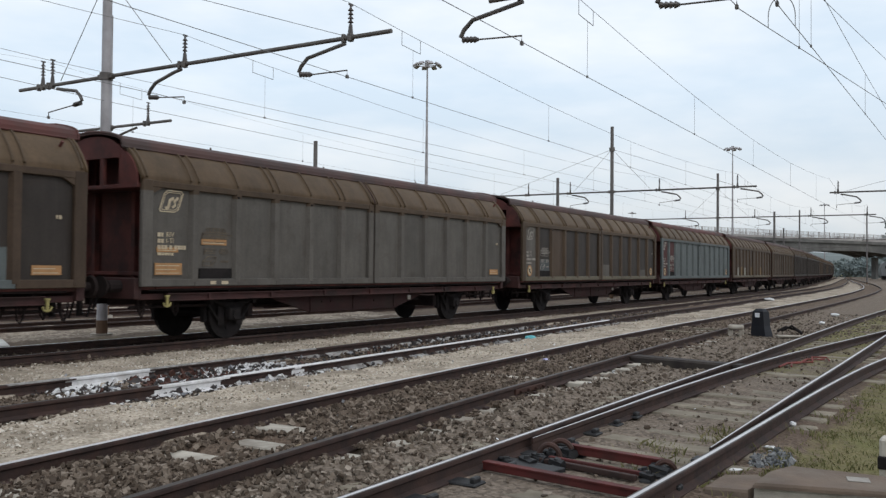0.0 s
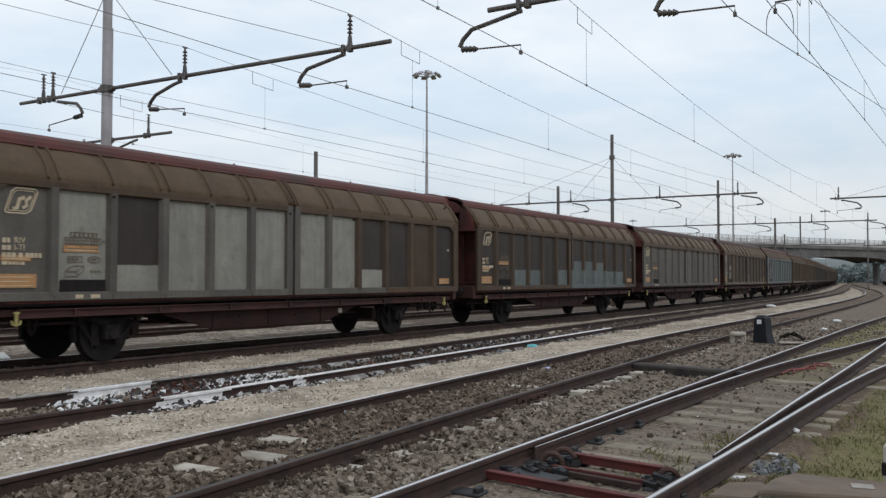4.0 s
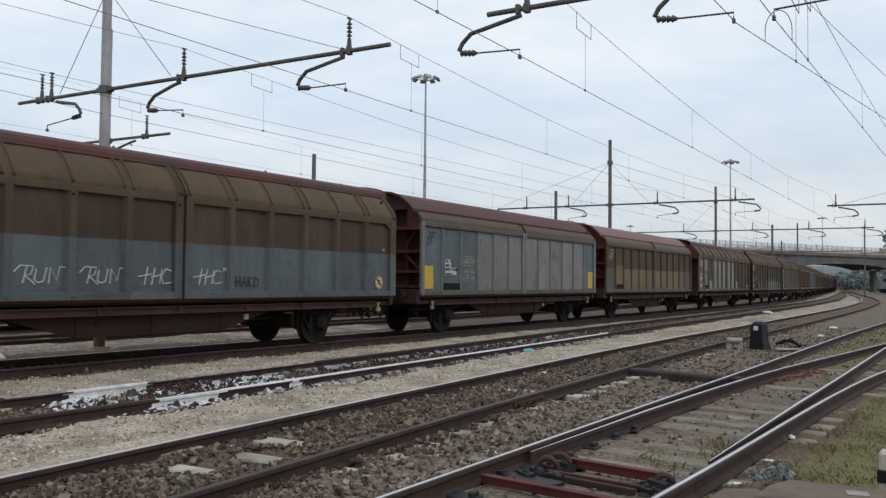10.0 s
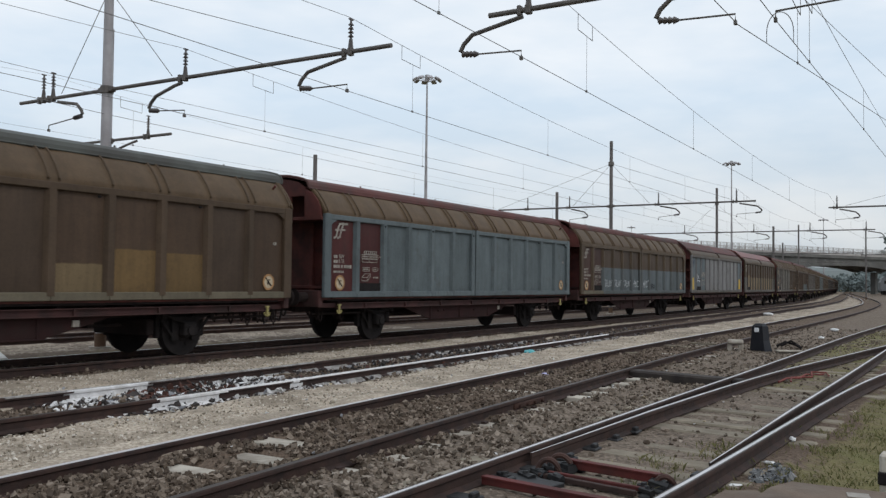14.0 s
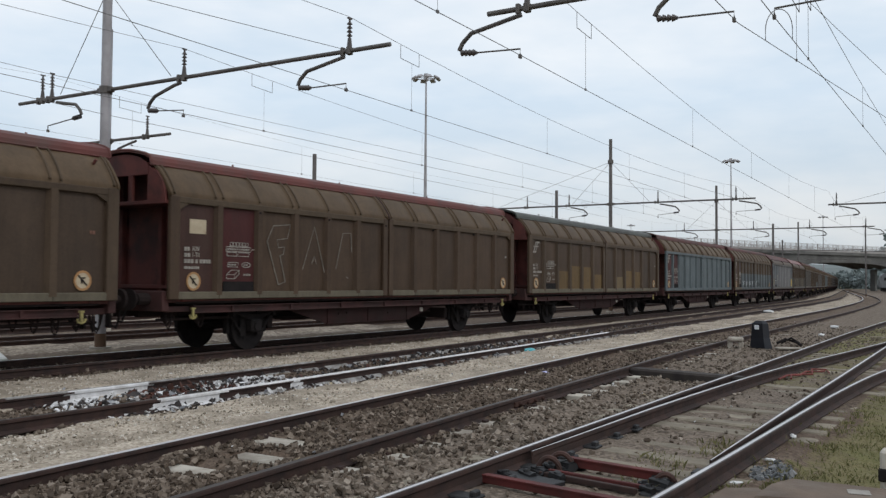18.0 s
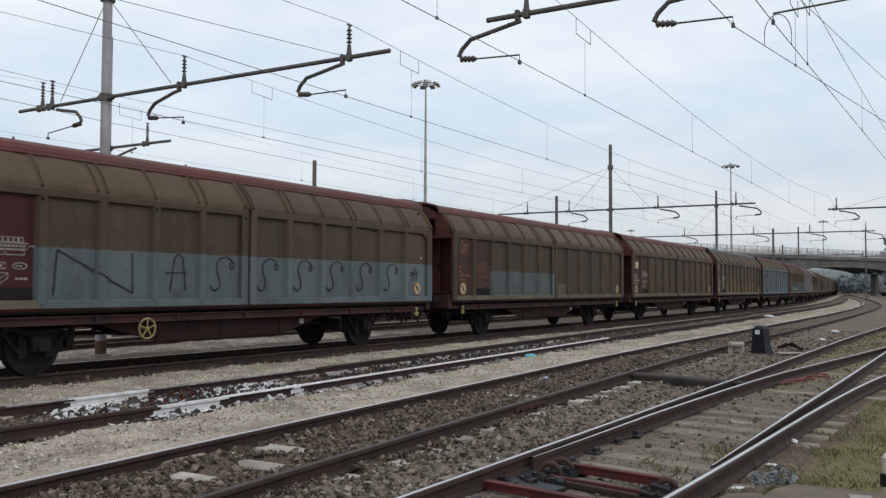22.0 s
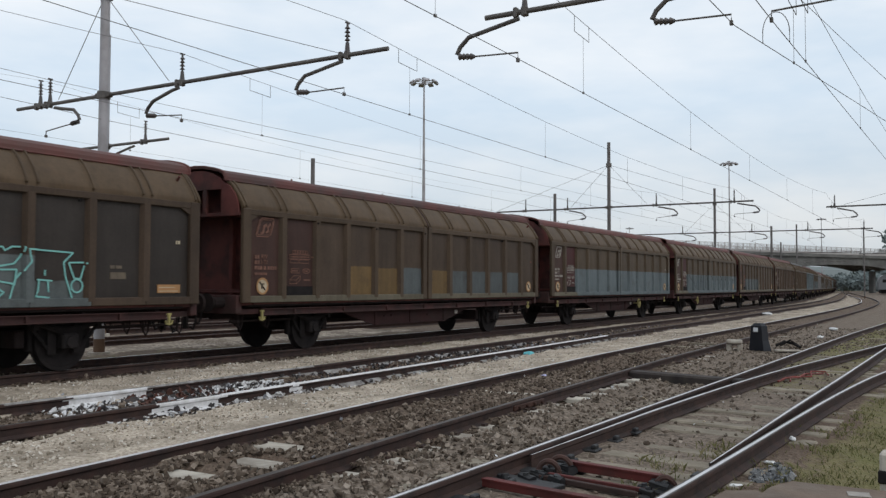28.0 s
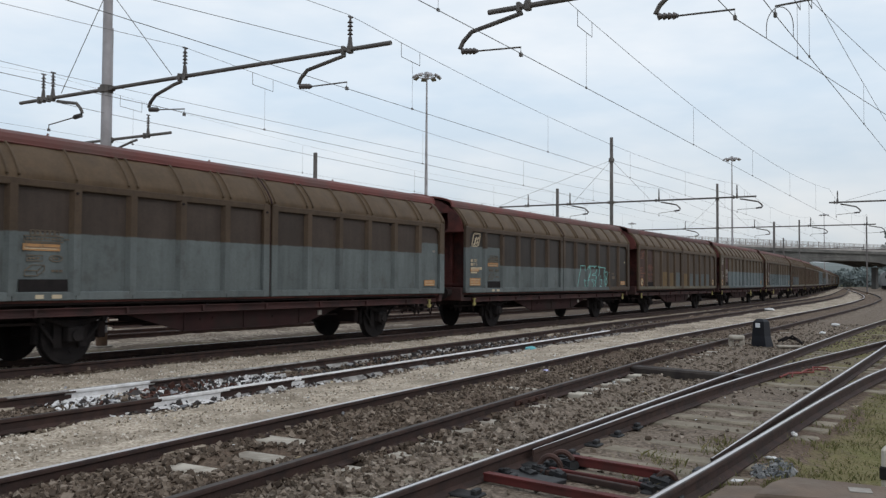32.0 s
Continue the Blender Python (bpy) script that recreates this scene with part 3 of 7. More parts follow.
def build_shared(kind):
    """The meshes that all wagons of a kind share."""
    g = {}
    half_len, top = (7.745, 3.16) if kind == "A" else (6.94, 3.24)
    pitch, edge, wide = (1.2475, 0.26, 0.985) if kind == "A" else (1.1267, 0.16, 1.06)
    g["len"], g["pitch"], g["edge"], g["wide"] = half_len, pitch, edge, wide
    shoulder, roof = profile(kind)
    # one sliding wall, from x = 0 to the end: head rail with chamfered corner, posts, foot plates
    bm = bmesh.new()
    post = pitch - wide
    y0, y1 = -1.44, -1.35
    box(bm, 0.036, half_len - 0.021, y0, y1, top - 0.13, top, 0.012)
    if kind == "A":
        gusset(bm, half_len - edge + 0.02, -0.26, top, y0, y1)
    g["frame"] = mesh_of(bm, "sliding_wall", COVER)
    bm = bmesh.new()
    box(bm, 0.036, half_len - 0.021, y0, y1, top - 0.13, top, 0.012)
    if kind == "A":
        gusset(bm, edge - 0.005, 0.26, top, y0, y1)
    g["rear"] = mesh_of(bm, "sliding_wall", COVER)
    g["posts"] = [(0.036, edge - 0.055, 0.012), (half_len - edge, edge, 0.012)]
    for i in range(1, 6):
        x = half_len - edge - i * pitch + (0 if kind == "A" else 0.03)
        g["posts"].append((x, post if kind == "A" else 0.07, 0.01 if kind == "A" else -0.012))
    for nm, wv, out in (("end_post", edge, 0.012), ("mid_post", edge - 0.055, 0.012), ("post", post if kind == "A" else 0.07, 0.01 if kind == "A" else -0.012)):
        pb = bmesh.new()
        if nm == "post":
            prism_post(pb, 0, wv, y0 - out, y1, 1.13, top - 0.10)
        else:
            box(pb, 0, wv, y0 - out, y1, 1.045, top + 0.01, 0.015)
        g[nm] = mesh_of(pb, "post", COVER)
    pb = bmesh.new()
    box(pb, 0.002, pitch - 0.002, y0 - 0.004, y1, 1.045, 1.20, 0.012)
    g["foot"] = mesh_of(pb, "foot_plate", COVER)
    bm = bmesh.new()
    k = 8
    lift = [min(1.0, 5 * min(i, k - i) / k) for i in range(k + 1)]
    sheet(bm, [[(i / k * (wide + 0.06) - 0.03, -1.358 - 0.030 * math.sin(math.pi * i / k) * lift[j] ** 0.5, 1.12 + j / k * (top - 1.22)) for i in range(k + 1)] for j in range(k + 1)], (0, 0.02, 0))
    g["panel"] = mesh_of(bm, "panel", COVER, True)
    bm = bmesh.new()
    line = [(-d, z) for d, z in shoulder]
    ribs = []
    if kind == "A":
        for i in range(7):
            x = half_len - edge - i * pitch + post / 2
            ribs += [x - 0.11, x + 0.11] if i % 2 else [x]
    shoulder_sheet(bm, line, 0.02, half_len + 0.02, sorted(ribs))
    for x, r in ((half_len - 0.02, 0.035), (0.05, 0.03)):
        r = r if kind == "A" else 0.02
        tube(bm, [(x, y - 0.006, z + 0.008) for y, z in line], r, 6)
    g["shoulder"] = mesh_of(bm, "shoulder", COVER, True)
    g["ribs"] = [x for x in ribs if 0.02 < x < half_len]
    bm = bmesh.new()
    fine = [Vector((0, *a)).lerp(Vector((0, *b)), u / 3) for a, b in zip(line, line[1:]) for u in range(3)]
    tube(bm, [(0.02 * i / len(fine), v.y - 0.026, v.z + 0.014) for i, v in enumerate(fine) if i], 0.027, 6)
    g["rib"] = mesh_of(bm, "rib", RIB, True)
    bm = bmesh.new()
    box(bm, -0.06, 0.06, -1.40, -1.36, 1.04, top + 0.02, 0.006)
    tube(bm, [(0, y - 0.026, z + 0.02) for y, z in line], 0.024, 6)
    g["seam"] = mesh_of(bm, "seam", SEAM_RED)
    bm = bmesh.new()
    over = 0.13 if kind == "A" else 0.06
    shell(bm, both(roof), -half_len - over, half_len + over, -0.04)
    for sgn in (-1, 1):
        tube(bm, [(-half_len - over, sgn * roof[0][0], roof[0][1]), (half_len + over, sgn * roof[0][0], roof[0][1])], 0.022 if kind == "A" else 0.035, 6)
        e = half_len + over - 0.01
        tube(bm, [(sgn * e, y, z + 0.005) for y, z in both(roof)], 0.03, 6)
    if kind == "A":
        for x, y in ((-5.2, -0.62), (-1.1, -0.55), (3.3, -0.60), (6.4, -0.5)):
            rod(bm, (x, y, 4.06), (x, y, 4.135), 0.03, 6, 0.018)
    g["roof"] = mesh_of(bm, "roof", ROOF_RED)
    # closed body behind the walls, with recessed end walls
    bm = bmesh.new()
    inner = [(-1.33, 1.0)] + [(-d + 0.08, z - 0.06) for d, z in shoulder] + [(-d + 0.06, z - 0.06) for d, z in roof[1:]]
    inner = inner + [(-y, z) for y, z in inner[-2::-1]]
    e = half_len - 0.55
    prism(bm, inner, -e, e)
    g["body"] = mesh_of(bm, "body", ENDRED)
    bm = bmesh.new()
    x = e
    for y in (-1.30, -0.62, 0.62, 1.30):
        box(bm, x - 0.01, x + 0.11, y - 0.055, y + 0.055, 1.0, 3.15 if abs(y) > 1 else 3.75, 0.01)
    # gable under the roof: wings, head and posts in front of the recess
    xg = half_len + (0.06 if kind == "A" else -0.16)
    prism(bm, [(-1.34, 3.06), (-1.31, 3.30), (-1.22, 3.50), (-1.06, 3.68), (-0.80, 3.82), (-0.80, 3.06)], xg - 0.05, xg)
    prism(bm, [(1.34, 3.06), (1.31, 3.30), (1.22, 3.50), (1.06, 3.68), (0.80, 3.82), (0.80, 3.06)], xg - 0.05, xg)
    top_z = 3.62
    prism(bm, [(-0.82, top_z), (-0.82, 3.84), (-0.56, 3.99), (-0.28, 4.06), (0.0, 4.08), (0.28, 4.06), (0.56, 3.99), (0.82, 3.84), (0.82, top_z)], xg - 0.06, xg + 0.005)
    for y in (-0.28, 0.28):
        box(bm, xg - 0.06, xg, y - 0.06, y + 0.06, 3.06, top_z + 0.02)
    for z, dep in ((3.04, 0.61), (1.30, 0.12)) if kind == "A" else ((3.04, 0.50), (2.35, 0.40), (1.75, 0.40), (1.30, 0.30)):
        box(bm, x, x + dep, -1.36, 1.36, z - 0.04, z + 0.04, 0.01)
    box(bm, x, x + 0.45, -1.30, 1.30, 0.98, 1.06, 0.01)
    tube(bm, [(half_len - 0.10, -1.28, 1.35), (half_len - 0.05, -1.24, 1.40), (half_len - 0.05, -1.24, 2.35), (half_len - 0.10, -1.28, 2.40)], 0.014, 6)
    for y in (-1.15, -0.80):
        tube(bm, [(x + 0.14, y, 1.15), (x + 0.17, y, 1.3), (x + 0.17, y, 2.3), (x + 0.14, y, 2.4)], 0.016, 5)
    for z in (1.45, 1.75, 2.05):
        rod(bm, (x + 0.17, -1.15, z), (x + 0.17, -0.80, z), 0.014, 5)
    rod(bm, (x + 0.15, -0.7, 3.1), (x + 0.15, -1.25, 3.7), 0.03, 6)
    if kind == "B":
        for y in (-1, 1):
            rod(bm, (x + 0.32, y * 0.62, 2.36), (x + 0.32, y * 1.28, 3.34), 0.035, 6)
            rod(bm, (x + 0.32, y * 1.28, 1.76), (x + 0.32, y * 0.62, 2.34), 0.035, 6)
            box(bm, x + 0.28, x + 0.36, y * 1.29 - 0.05, y * 1.29 + 0.05, 1.0, 3.3, 0.01)
    g["end"] = mesh_of(bm, "end_frame", ENDRED)
    bm = bmesh.new()
    for sgn in (-1, 1):
        box(bm, -half_len - 0.04, half_len + 0.04, sgn * 1.15 - 0.03, sgn * 1.15 + 0.03, 3.555, 3.605)
    g["gutter"] = mesh_of(bm, "gutter", UNDER)
    # underframe: red side sills, dark members between them
    bm = bmesh.new()
    box(bm, -half_len + 0.75, half_len - 0.75, -0.02, 0.05, 0.755, 0.895, 0.008)
    for z in (0.75, 0.885):
        box(bm, -half_len + 0.75, half_len - 0.75, -0.075, 0.03, z, z + 0.018)
    for sx in (-1, 1):
        box(bm, sx * (half_len - 0.42) - 0.34, sx * (half_len - 0.42) + 0.34, 0.06, 0.12, 0.78, 0.90, 0.01)
    for i in range(-3, 4):
        box(bm, i * 1.95 - 0.025, i * 1.95 + 0.025, -0.07, -0.01, 0.76, 0.89)
    g["sill"] = mesh_of(bm, "sill", SILL)
    bm = bmesh.new()
    for s in (-1, 1):
        box(bm, -half_len + 0.1, half_len - 0.1, s * 0.35 - 0.06, s * 0.35 + 0.06, 0.66, 0.96)
    for i in np.linspace(-half_len + 0.9, half_len - 0.9, 9):
        box(bm, i - 0.05, i + 0.05, -1.22, 1.22, 0.74, 0.94)
    box(bm, -half_len + 0.3, half_len - 0.3, -1.30, 1.30, 0.955, 1.0)
    g["underframe"] = mesh_of(bm, "underframe", UNDER)
    bm = bmesh.new()
    outline = [(-3.85, 0.76), (-3.55, 0.66), (-2.4, 0.355), (1.4, 0.355), (2.4, 0.60), (2.98, 0.76)]
    lo, hi = [bm.verts.new((x, -0.02, z)) for x, z in outline], [bm.verts.new((x, 0.02, z)) for x, z in outline]
    bm.faces.new(lo)
    bm.faces.new(hi[::-1])
    for i in range(6):
        bm.faces.new((lo[i], hi[i], hi[(i + 1) % 6], lo[(i + 1) % 6]))
    box(bm, -2.4, 1.4, -0.06, 0.0, 0.345, 0.37)
    for x in (-2.35, -0.6, 1.3):
        box(bm, x - 0.02, x + 0.02, -0.045, 0.0, 0.37, 0.76)
    for x, z in ((-1.9, 0.60), (-1.55, 0.61), (0.35, 0.58)):
        rod(bm, (x, -0.05, z), (x, -0.015, z), 0.03, 7)
    g["plate"] = mesh_of(bm, "side_plate", PLATE_RED)
    bm = bmesh.new()
    box(bm, -0.09, 0.09, -1.32, 1.32, 0.80, 1.22, 0.015)
    g["headstock"] = mesh_of(bm, "headstock", SILL)
    # buffer pointing to +x
    bm = bmesh.new()
    rod(bm, (0, 0, 0), (0.30, 0, 0), 0.12, 10)
    rod(bm, (0.28, 0, 0), (0.42, 0, 0), 0.085, 10)
    rod(bm, (0.42, 0, 0), (0.47, 0, 0), 0.20, 16, 0.22)
    g["buffer"] = mesh_of(bm, "buffer", UNDER)
    bm = bmesh.new()
    tube(bm, [(0, 0, 0), (0.25, 0, 0.02), (0.42, 0, -0.05), (0.50, 0, -0.2)], 0.045, 6)
    for yy, dz in ((0.28, -0.55), (-0.28, -0.6), (0.45, -0.42)):
        tube(bm, [(0.0, yy, 0.0), (0.18, yy, -0.08), (0.26, yy, dz * 0.7), (0.32, yy, dz), (0.42, yy, dz * 0.9)], 0.026, 5)
    box(bm, 0.25, 0.33, -0.06, 0.06, -0.55, -0.1, 0.01)
    g["coupling"] = mesh_of(bm, "coupling", BLACK)
    # wheelset about its axle
    bm = bmesh.new()
    r = WHEEL / K_TRAIN
    for s in (-1, 1):
        y = s * 0.7525 / K_TRAIN
        rod(bm, (0, y - 0.07, 0), (0, y + 0.07, 0), r, 32)
        rod(bm, (0, y - s * 0.08, 0), (0, y - s * 0.05, 0), r + 0.03, 32)
        rod(bm, (0, y + s * 0.065, 0), (0, y + s * 0.074, 0), 0.90 * r, 28, 0.84 * r)
        rod(bm, (0, y + s * 0.065, 0), (0, y + s * 0.10, 0), 0.50 * r, 20, 0.28 * r)
        for i in range(4):
            a = i * math.pi / 2
            rod(bm, (0.30 * math.cos(a), y + s * 0.05, 0.30 * math.sin(a)), (0.30 * math.cos(a), y + s * 0.09, 0.30 * math.sin(a)), 0.055, 6)
    rod(bm, (0, -1.14, 0), (0, 1.14, 0), 0.085, 10)
    g["wheelset"] = mesh_of(bm, "wheelset", BLACK)
    bm = bmesh.new()
    box(bm, -0.17, 0.17, -0.12, 0.08, 0.33, 0.62, 0.03)
    rod(bm, (0, -0.16, 0.46), (0, -0.10, 0.46), 0.11, 10)
    for k in range(6):
        w = 0.62 - 0.085 * k
        tube(bm, [(-w, -0.02, 0.79 - 0.028 * k), (-w / 2, -0.02, 0.735 - 0.028 * k), (0, -0.02, 0.71 - 0.022 * k), (w / 2, -0.02, 0.735 - 0.028 * k), (w, -0.02, 0.79 - 0.028 * k)], 0.03, 4)
    for s in (-1, 1):
        box(bm, s * 0.27 - 0.085, s * 0.27 + 0.085, 0.06, 0.09, 0.24, 0.88)
        box(bm, s * 0.66 - 0.05, s * 0.66 + 0.05, -0.05, 0.05, 0.70, 0.90)
        rod(bm, (s * 0.34, 0.08, 0.34), (s * 0.80, 0.08, 0.88), 0.035, 5)
        box(bm, s * 0.60 - 0.05, s * 0.60 + 0.05, 0.20, 0.34, 0.30, 0.75, 0.02)
    g["axle_guard"] = mesh_of(bm, "axle_guard", BLACK)
    bm = bmesh.new()
    rod(bm, (-3.6, -0.55, 0.52), (3.6, -0.55, 0.52), 0.028, 6)
    rod(bm, (-3.6, 0.4, 0.48), (3.6, 0.4, 0.48), 0.028, 6)
    rod(bm, (-0.9, -0.2, 0.60), (0.1, -0.2, 0.60), 0.17, 12)
    rod(bm, (1.0, 0.3, 0.58), (2.1, 0.3, 0.58), 0.15, 12)
    for x in (-2.3, -0.5, 1.3, 2.6):
        box(bm, x - 0.04, x + 0.04, -0.9, 0.9, 0.50, 0.80)
    for x in (-4.1, 4.1):
        box(bm, x - 0.09, x + 0.09, -0.85, 0.85, 0.30, 0.62, 0.02)
    for sx in (-1, 1):
        for k in range(7):
            x, y = sx * (half_len - 0.25 - 0.22 * k), -1.05 + 0.3 * (k % 4)
            low_z = 0.42 + 0.11 * ((k * 5) % 4) / 3
            tube(bm, [(x, y, 0.84), (x + 0.03, y, low_z + 0.08), (x + 0.09, y, low_z), (x + 0.15, y, low_z + 0.1), (x + 0.17, y, 0.84)], 0.019, 5)
        rod(bm, (sx * (half_len - 2.2), -0.95, 0.62), (sx * (half_len - 0.1), -0.95, 0.62), 0.03, 6)
    g["brake_gear"] = mesh_of(bm, "brake_gear", UNDER)
    bm = bmesh.new()
    box(bm, -0.028, 0.028, -0.025, 0.025, 0.66, 0.86, 0.01)
    tube(bm, [(-0.09, 0, 0.72), (-0.07, 0, 0.66), (0, 0, 0.635), (0.07, 0, 0.66), (0.09, 0, 0.72)], 0.02, 6)
    box(bm, -0.05, 0.05, -0.03, 0.03, 0.83, 0.87, 0.008)
    g["hook"] = mesh_of(bm, "tow_hook", YHOOK)
    # a ring of steel with spokes
    bm = bmesh.new()
    ring = [(0.20 * math.cos(2 * math.pi * i / 20), 0, 0.20 * math.sin(2 * math.pi * i / 20)) for i in range(21)]
    tube(bm, ring, 0.018, 6)
    for i in range(5):
        a = 2 * math.pi * i / 5 + 0.3
        rod(bm, (0, 0, 0), (0.20 * math.cos(a), 0, 0.20 * math.sin(a)), 0.013, 5)
    rod(bm, (0, -0.03, 0), (0, 0.3, 0), 0.03, 8)
    g["handwheel"] = mesh_of(bm, "handwheel", YHOOK)
    SHARED[kind] = g
    return g


def shoulder_sheet(bm, line, x0, x1, ribs):
    """The bent shoulder of a wall: slack sheets between pressed ribs."""
    pts = [Vector((0, *a)).lerp(Vector((0, *b)), u / 3) for a, b in zip(line, line[1:]) for u in range(3)] + [Vector((0, *line[-1]))]
    n = len(pts) - 1
    edges = [x0] + ribs + [x1]
    rows = []
    xs = set(np.round(np.linspace(x0, x1, 40), 4))
    for e in ribs:
        xs = {x for x in xs if abs(x - e) > 0.08} | {round(e + d, 4) for d in (-0.075, -0.05, -0.032, -0.015, 0.0, 0.015, 0.032, 0.05, 0.075) if x0 < e + d < x1}
    for x in sorted(xs):
        lo = max((e for e in edges if e <= x + 1e-6), default=x0)
        hi = min((e for e in edges if e > x), default=x1)
        u = (x - lo) / max(hi - lo, 1e-3)
        up = 0.030 * math.sin(math.pi * min(1, max(0, u))) if hi - lo > 0.4 and ribs else 0.0
        up += sum(0.030 * math.exp(-((x - e) / 0.030) ** 2) for e in ribs)
        row = []
        for i, p in enumerate(pts):
            a, b = pts[max(i - 1, 0)], pts[min(i + 1, n)]
            d = (b - a).normalized()
            v = i / n
            env = min(1.0, 5 * v, 5 * (1 - v))
            row.append(Vector((x, p.y, p.z)) + Vector((0, -d.z, d.y)) * (up * env))
        rows.append(row)
    sheet(bm, rows, (0, 0.04, -0.01))


def gusset(bm, x, out, top, y0, y1):
    """The chamfered upper corner of a wall frame."""
    c = [(x, top - 0.13), (x + out, top - 0.13), (x, top - 0.27)]
    lo, hi = [bm.verts.new((a, y0 + 0.008, z)) for a, z in c], [bm.verts.new((a, y1, z)) for a, z in c]
    bm.faces.new(lo)
    bm.faces.new(hi[::-1])
    for i in range(3):
        bm.faces.new((lo[i], hi[i], hi[(i + 1) % 3], lo[(i + 1) % 3]))


def prism_post(bm, x0, x1, y0, y1, z0, z1):
    """A pressed post with sloping flanks."""
    k = (x1 - x0) * 0.22
    lo = [bm.verts.new(p) for p in ((x0, y1, z0), (x0 + k, y0, z0), (x1 - k, y0, z0), (x1, y1, z0))]
    hi = [bm.verts.new(p) for p in ((x0, y1, z1), (x0 + k, y0, z1), (x1 - k, y0, z1), (x1, y1, z1))]
    for i in range(3):
        bm.faces.new((lo[i], lo[i + 1], hi[i + 1], hi[i]))
    bm.faces.new(hi)
    bm.faces.new(lo[::-1])


SKIN = -1.394


def bars(bm, x, z, rows, w=0.0, y=SKIN):
    """Rows of small bars that stand for lettering: (dz, height, widths...)."""
    for dz, h, *ws in rows:
        px = x
        for k in ws:
            if k > 0:
                box(bm, px, px + k, y - 0.003, y + 0.006, z + dz, z + dz + h)
            px += abs(k) + 0.025
    return bm


def disc(bm, x, z, r, y=SKIN, seg=20):
    rod(bm, (x, y - 0.003, z), (x, y + 0.006, z), r, seg)


def ring(bm, x, z, r, w, y=SKIN - 0.004, seg=24):
    stroke(bm, [(x + r * math.cos(2 * math.pi * i / seg), z + r * math.sin(2 * math.pi * i / seg)) for i in range(seg + 1)], w, y)


def outline(bm, x0, x1, z0, z1, w=0.008):
    """A thin painted frame."""
    stroke(bm, [(x0, z0), (x1, z0), (x1, z1), (x0, z1), (x0, z0)], w)


WORDS = {}


def words(text, size=0.145):
    """The mesh of a painted word, upright on a wall."""
    if text not in WORDS:
        c = bpy.data.curves.new("lettering", "FONT")
        c.body, c.size, c.extrude, c.resolution_u = text, size, 0.003, 2
        tmp = new("lettering", c)
        bpy.context.view_layer.update()
        me = bpy.data.meshes.new_from_object(tmp)
        bpy.data.objects.remove(tmp)
        me.transform(Matrix.Rotation(radians(90), 4, "X"))
        me.materials.clear()
        me.materials.append(WHITE)
        WORDS[text] = me
    return WORDS[text]


def stroke(bm, pts, w=0.018, y=SKIN):
    """A flat painted line on the wall."""
    pts = [Vector((x, y, z)) for x, z in pts]
    ends = []
    for i, p in enumerate(pts):
        d = pts[min(i + 1, len(pts) - 1)] - pts[max(i - 1, 0)]
        d = d.normalized() if d.length > 1e-5 else Vector((1, 0, 0))
        s = Vector((-d.z, 0, d.x)) * w
        ends.append([bm.verts.new(p + k * s + Vector((0, dy, 0))) for k, dy in ((1, -0.004), (-1, -0.004), (-1, 0.004), (1, 0.004))])
    for a, b in zip(ends, ends[1:]):
        for i in range(4):
            bm.faces.new((a[i], a[(i + 1) % 4], b[(i + 1) % 4], b[i]))
    bm.faces.new(ends[0][::-1])
    bm.faces.new(ends[-1])


def curl(cx, cz, r, a0, a1, k=10):
    return [(cx + r * math.cos(radians(a0 + (a1 - a0) * i / k)), cz + r * math.sin(radians(a0 + (a1 - a0) * i / k))) for i in range(k + 1)]


WAGONS = []


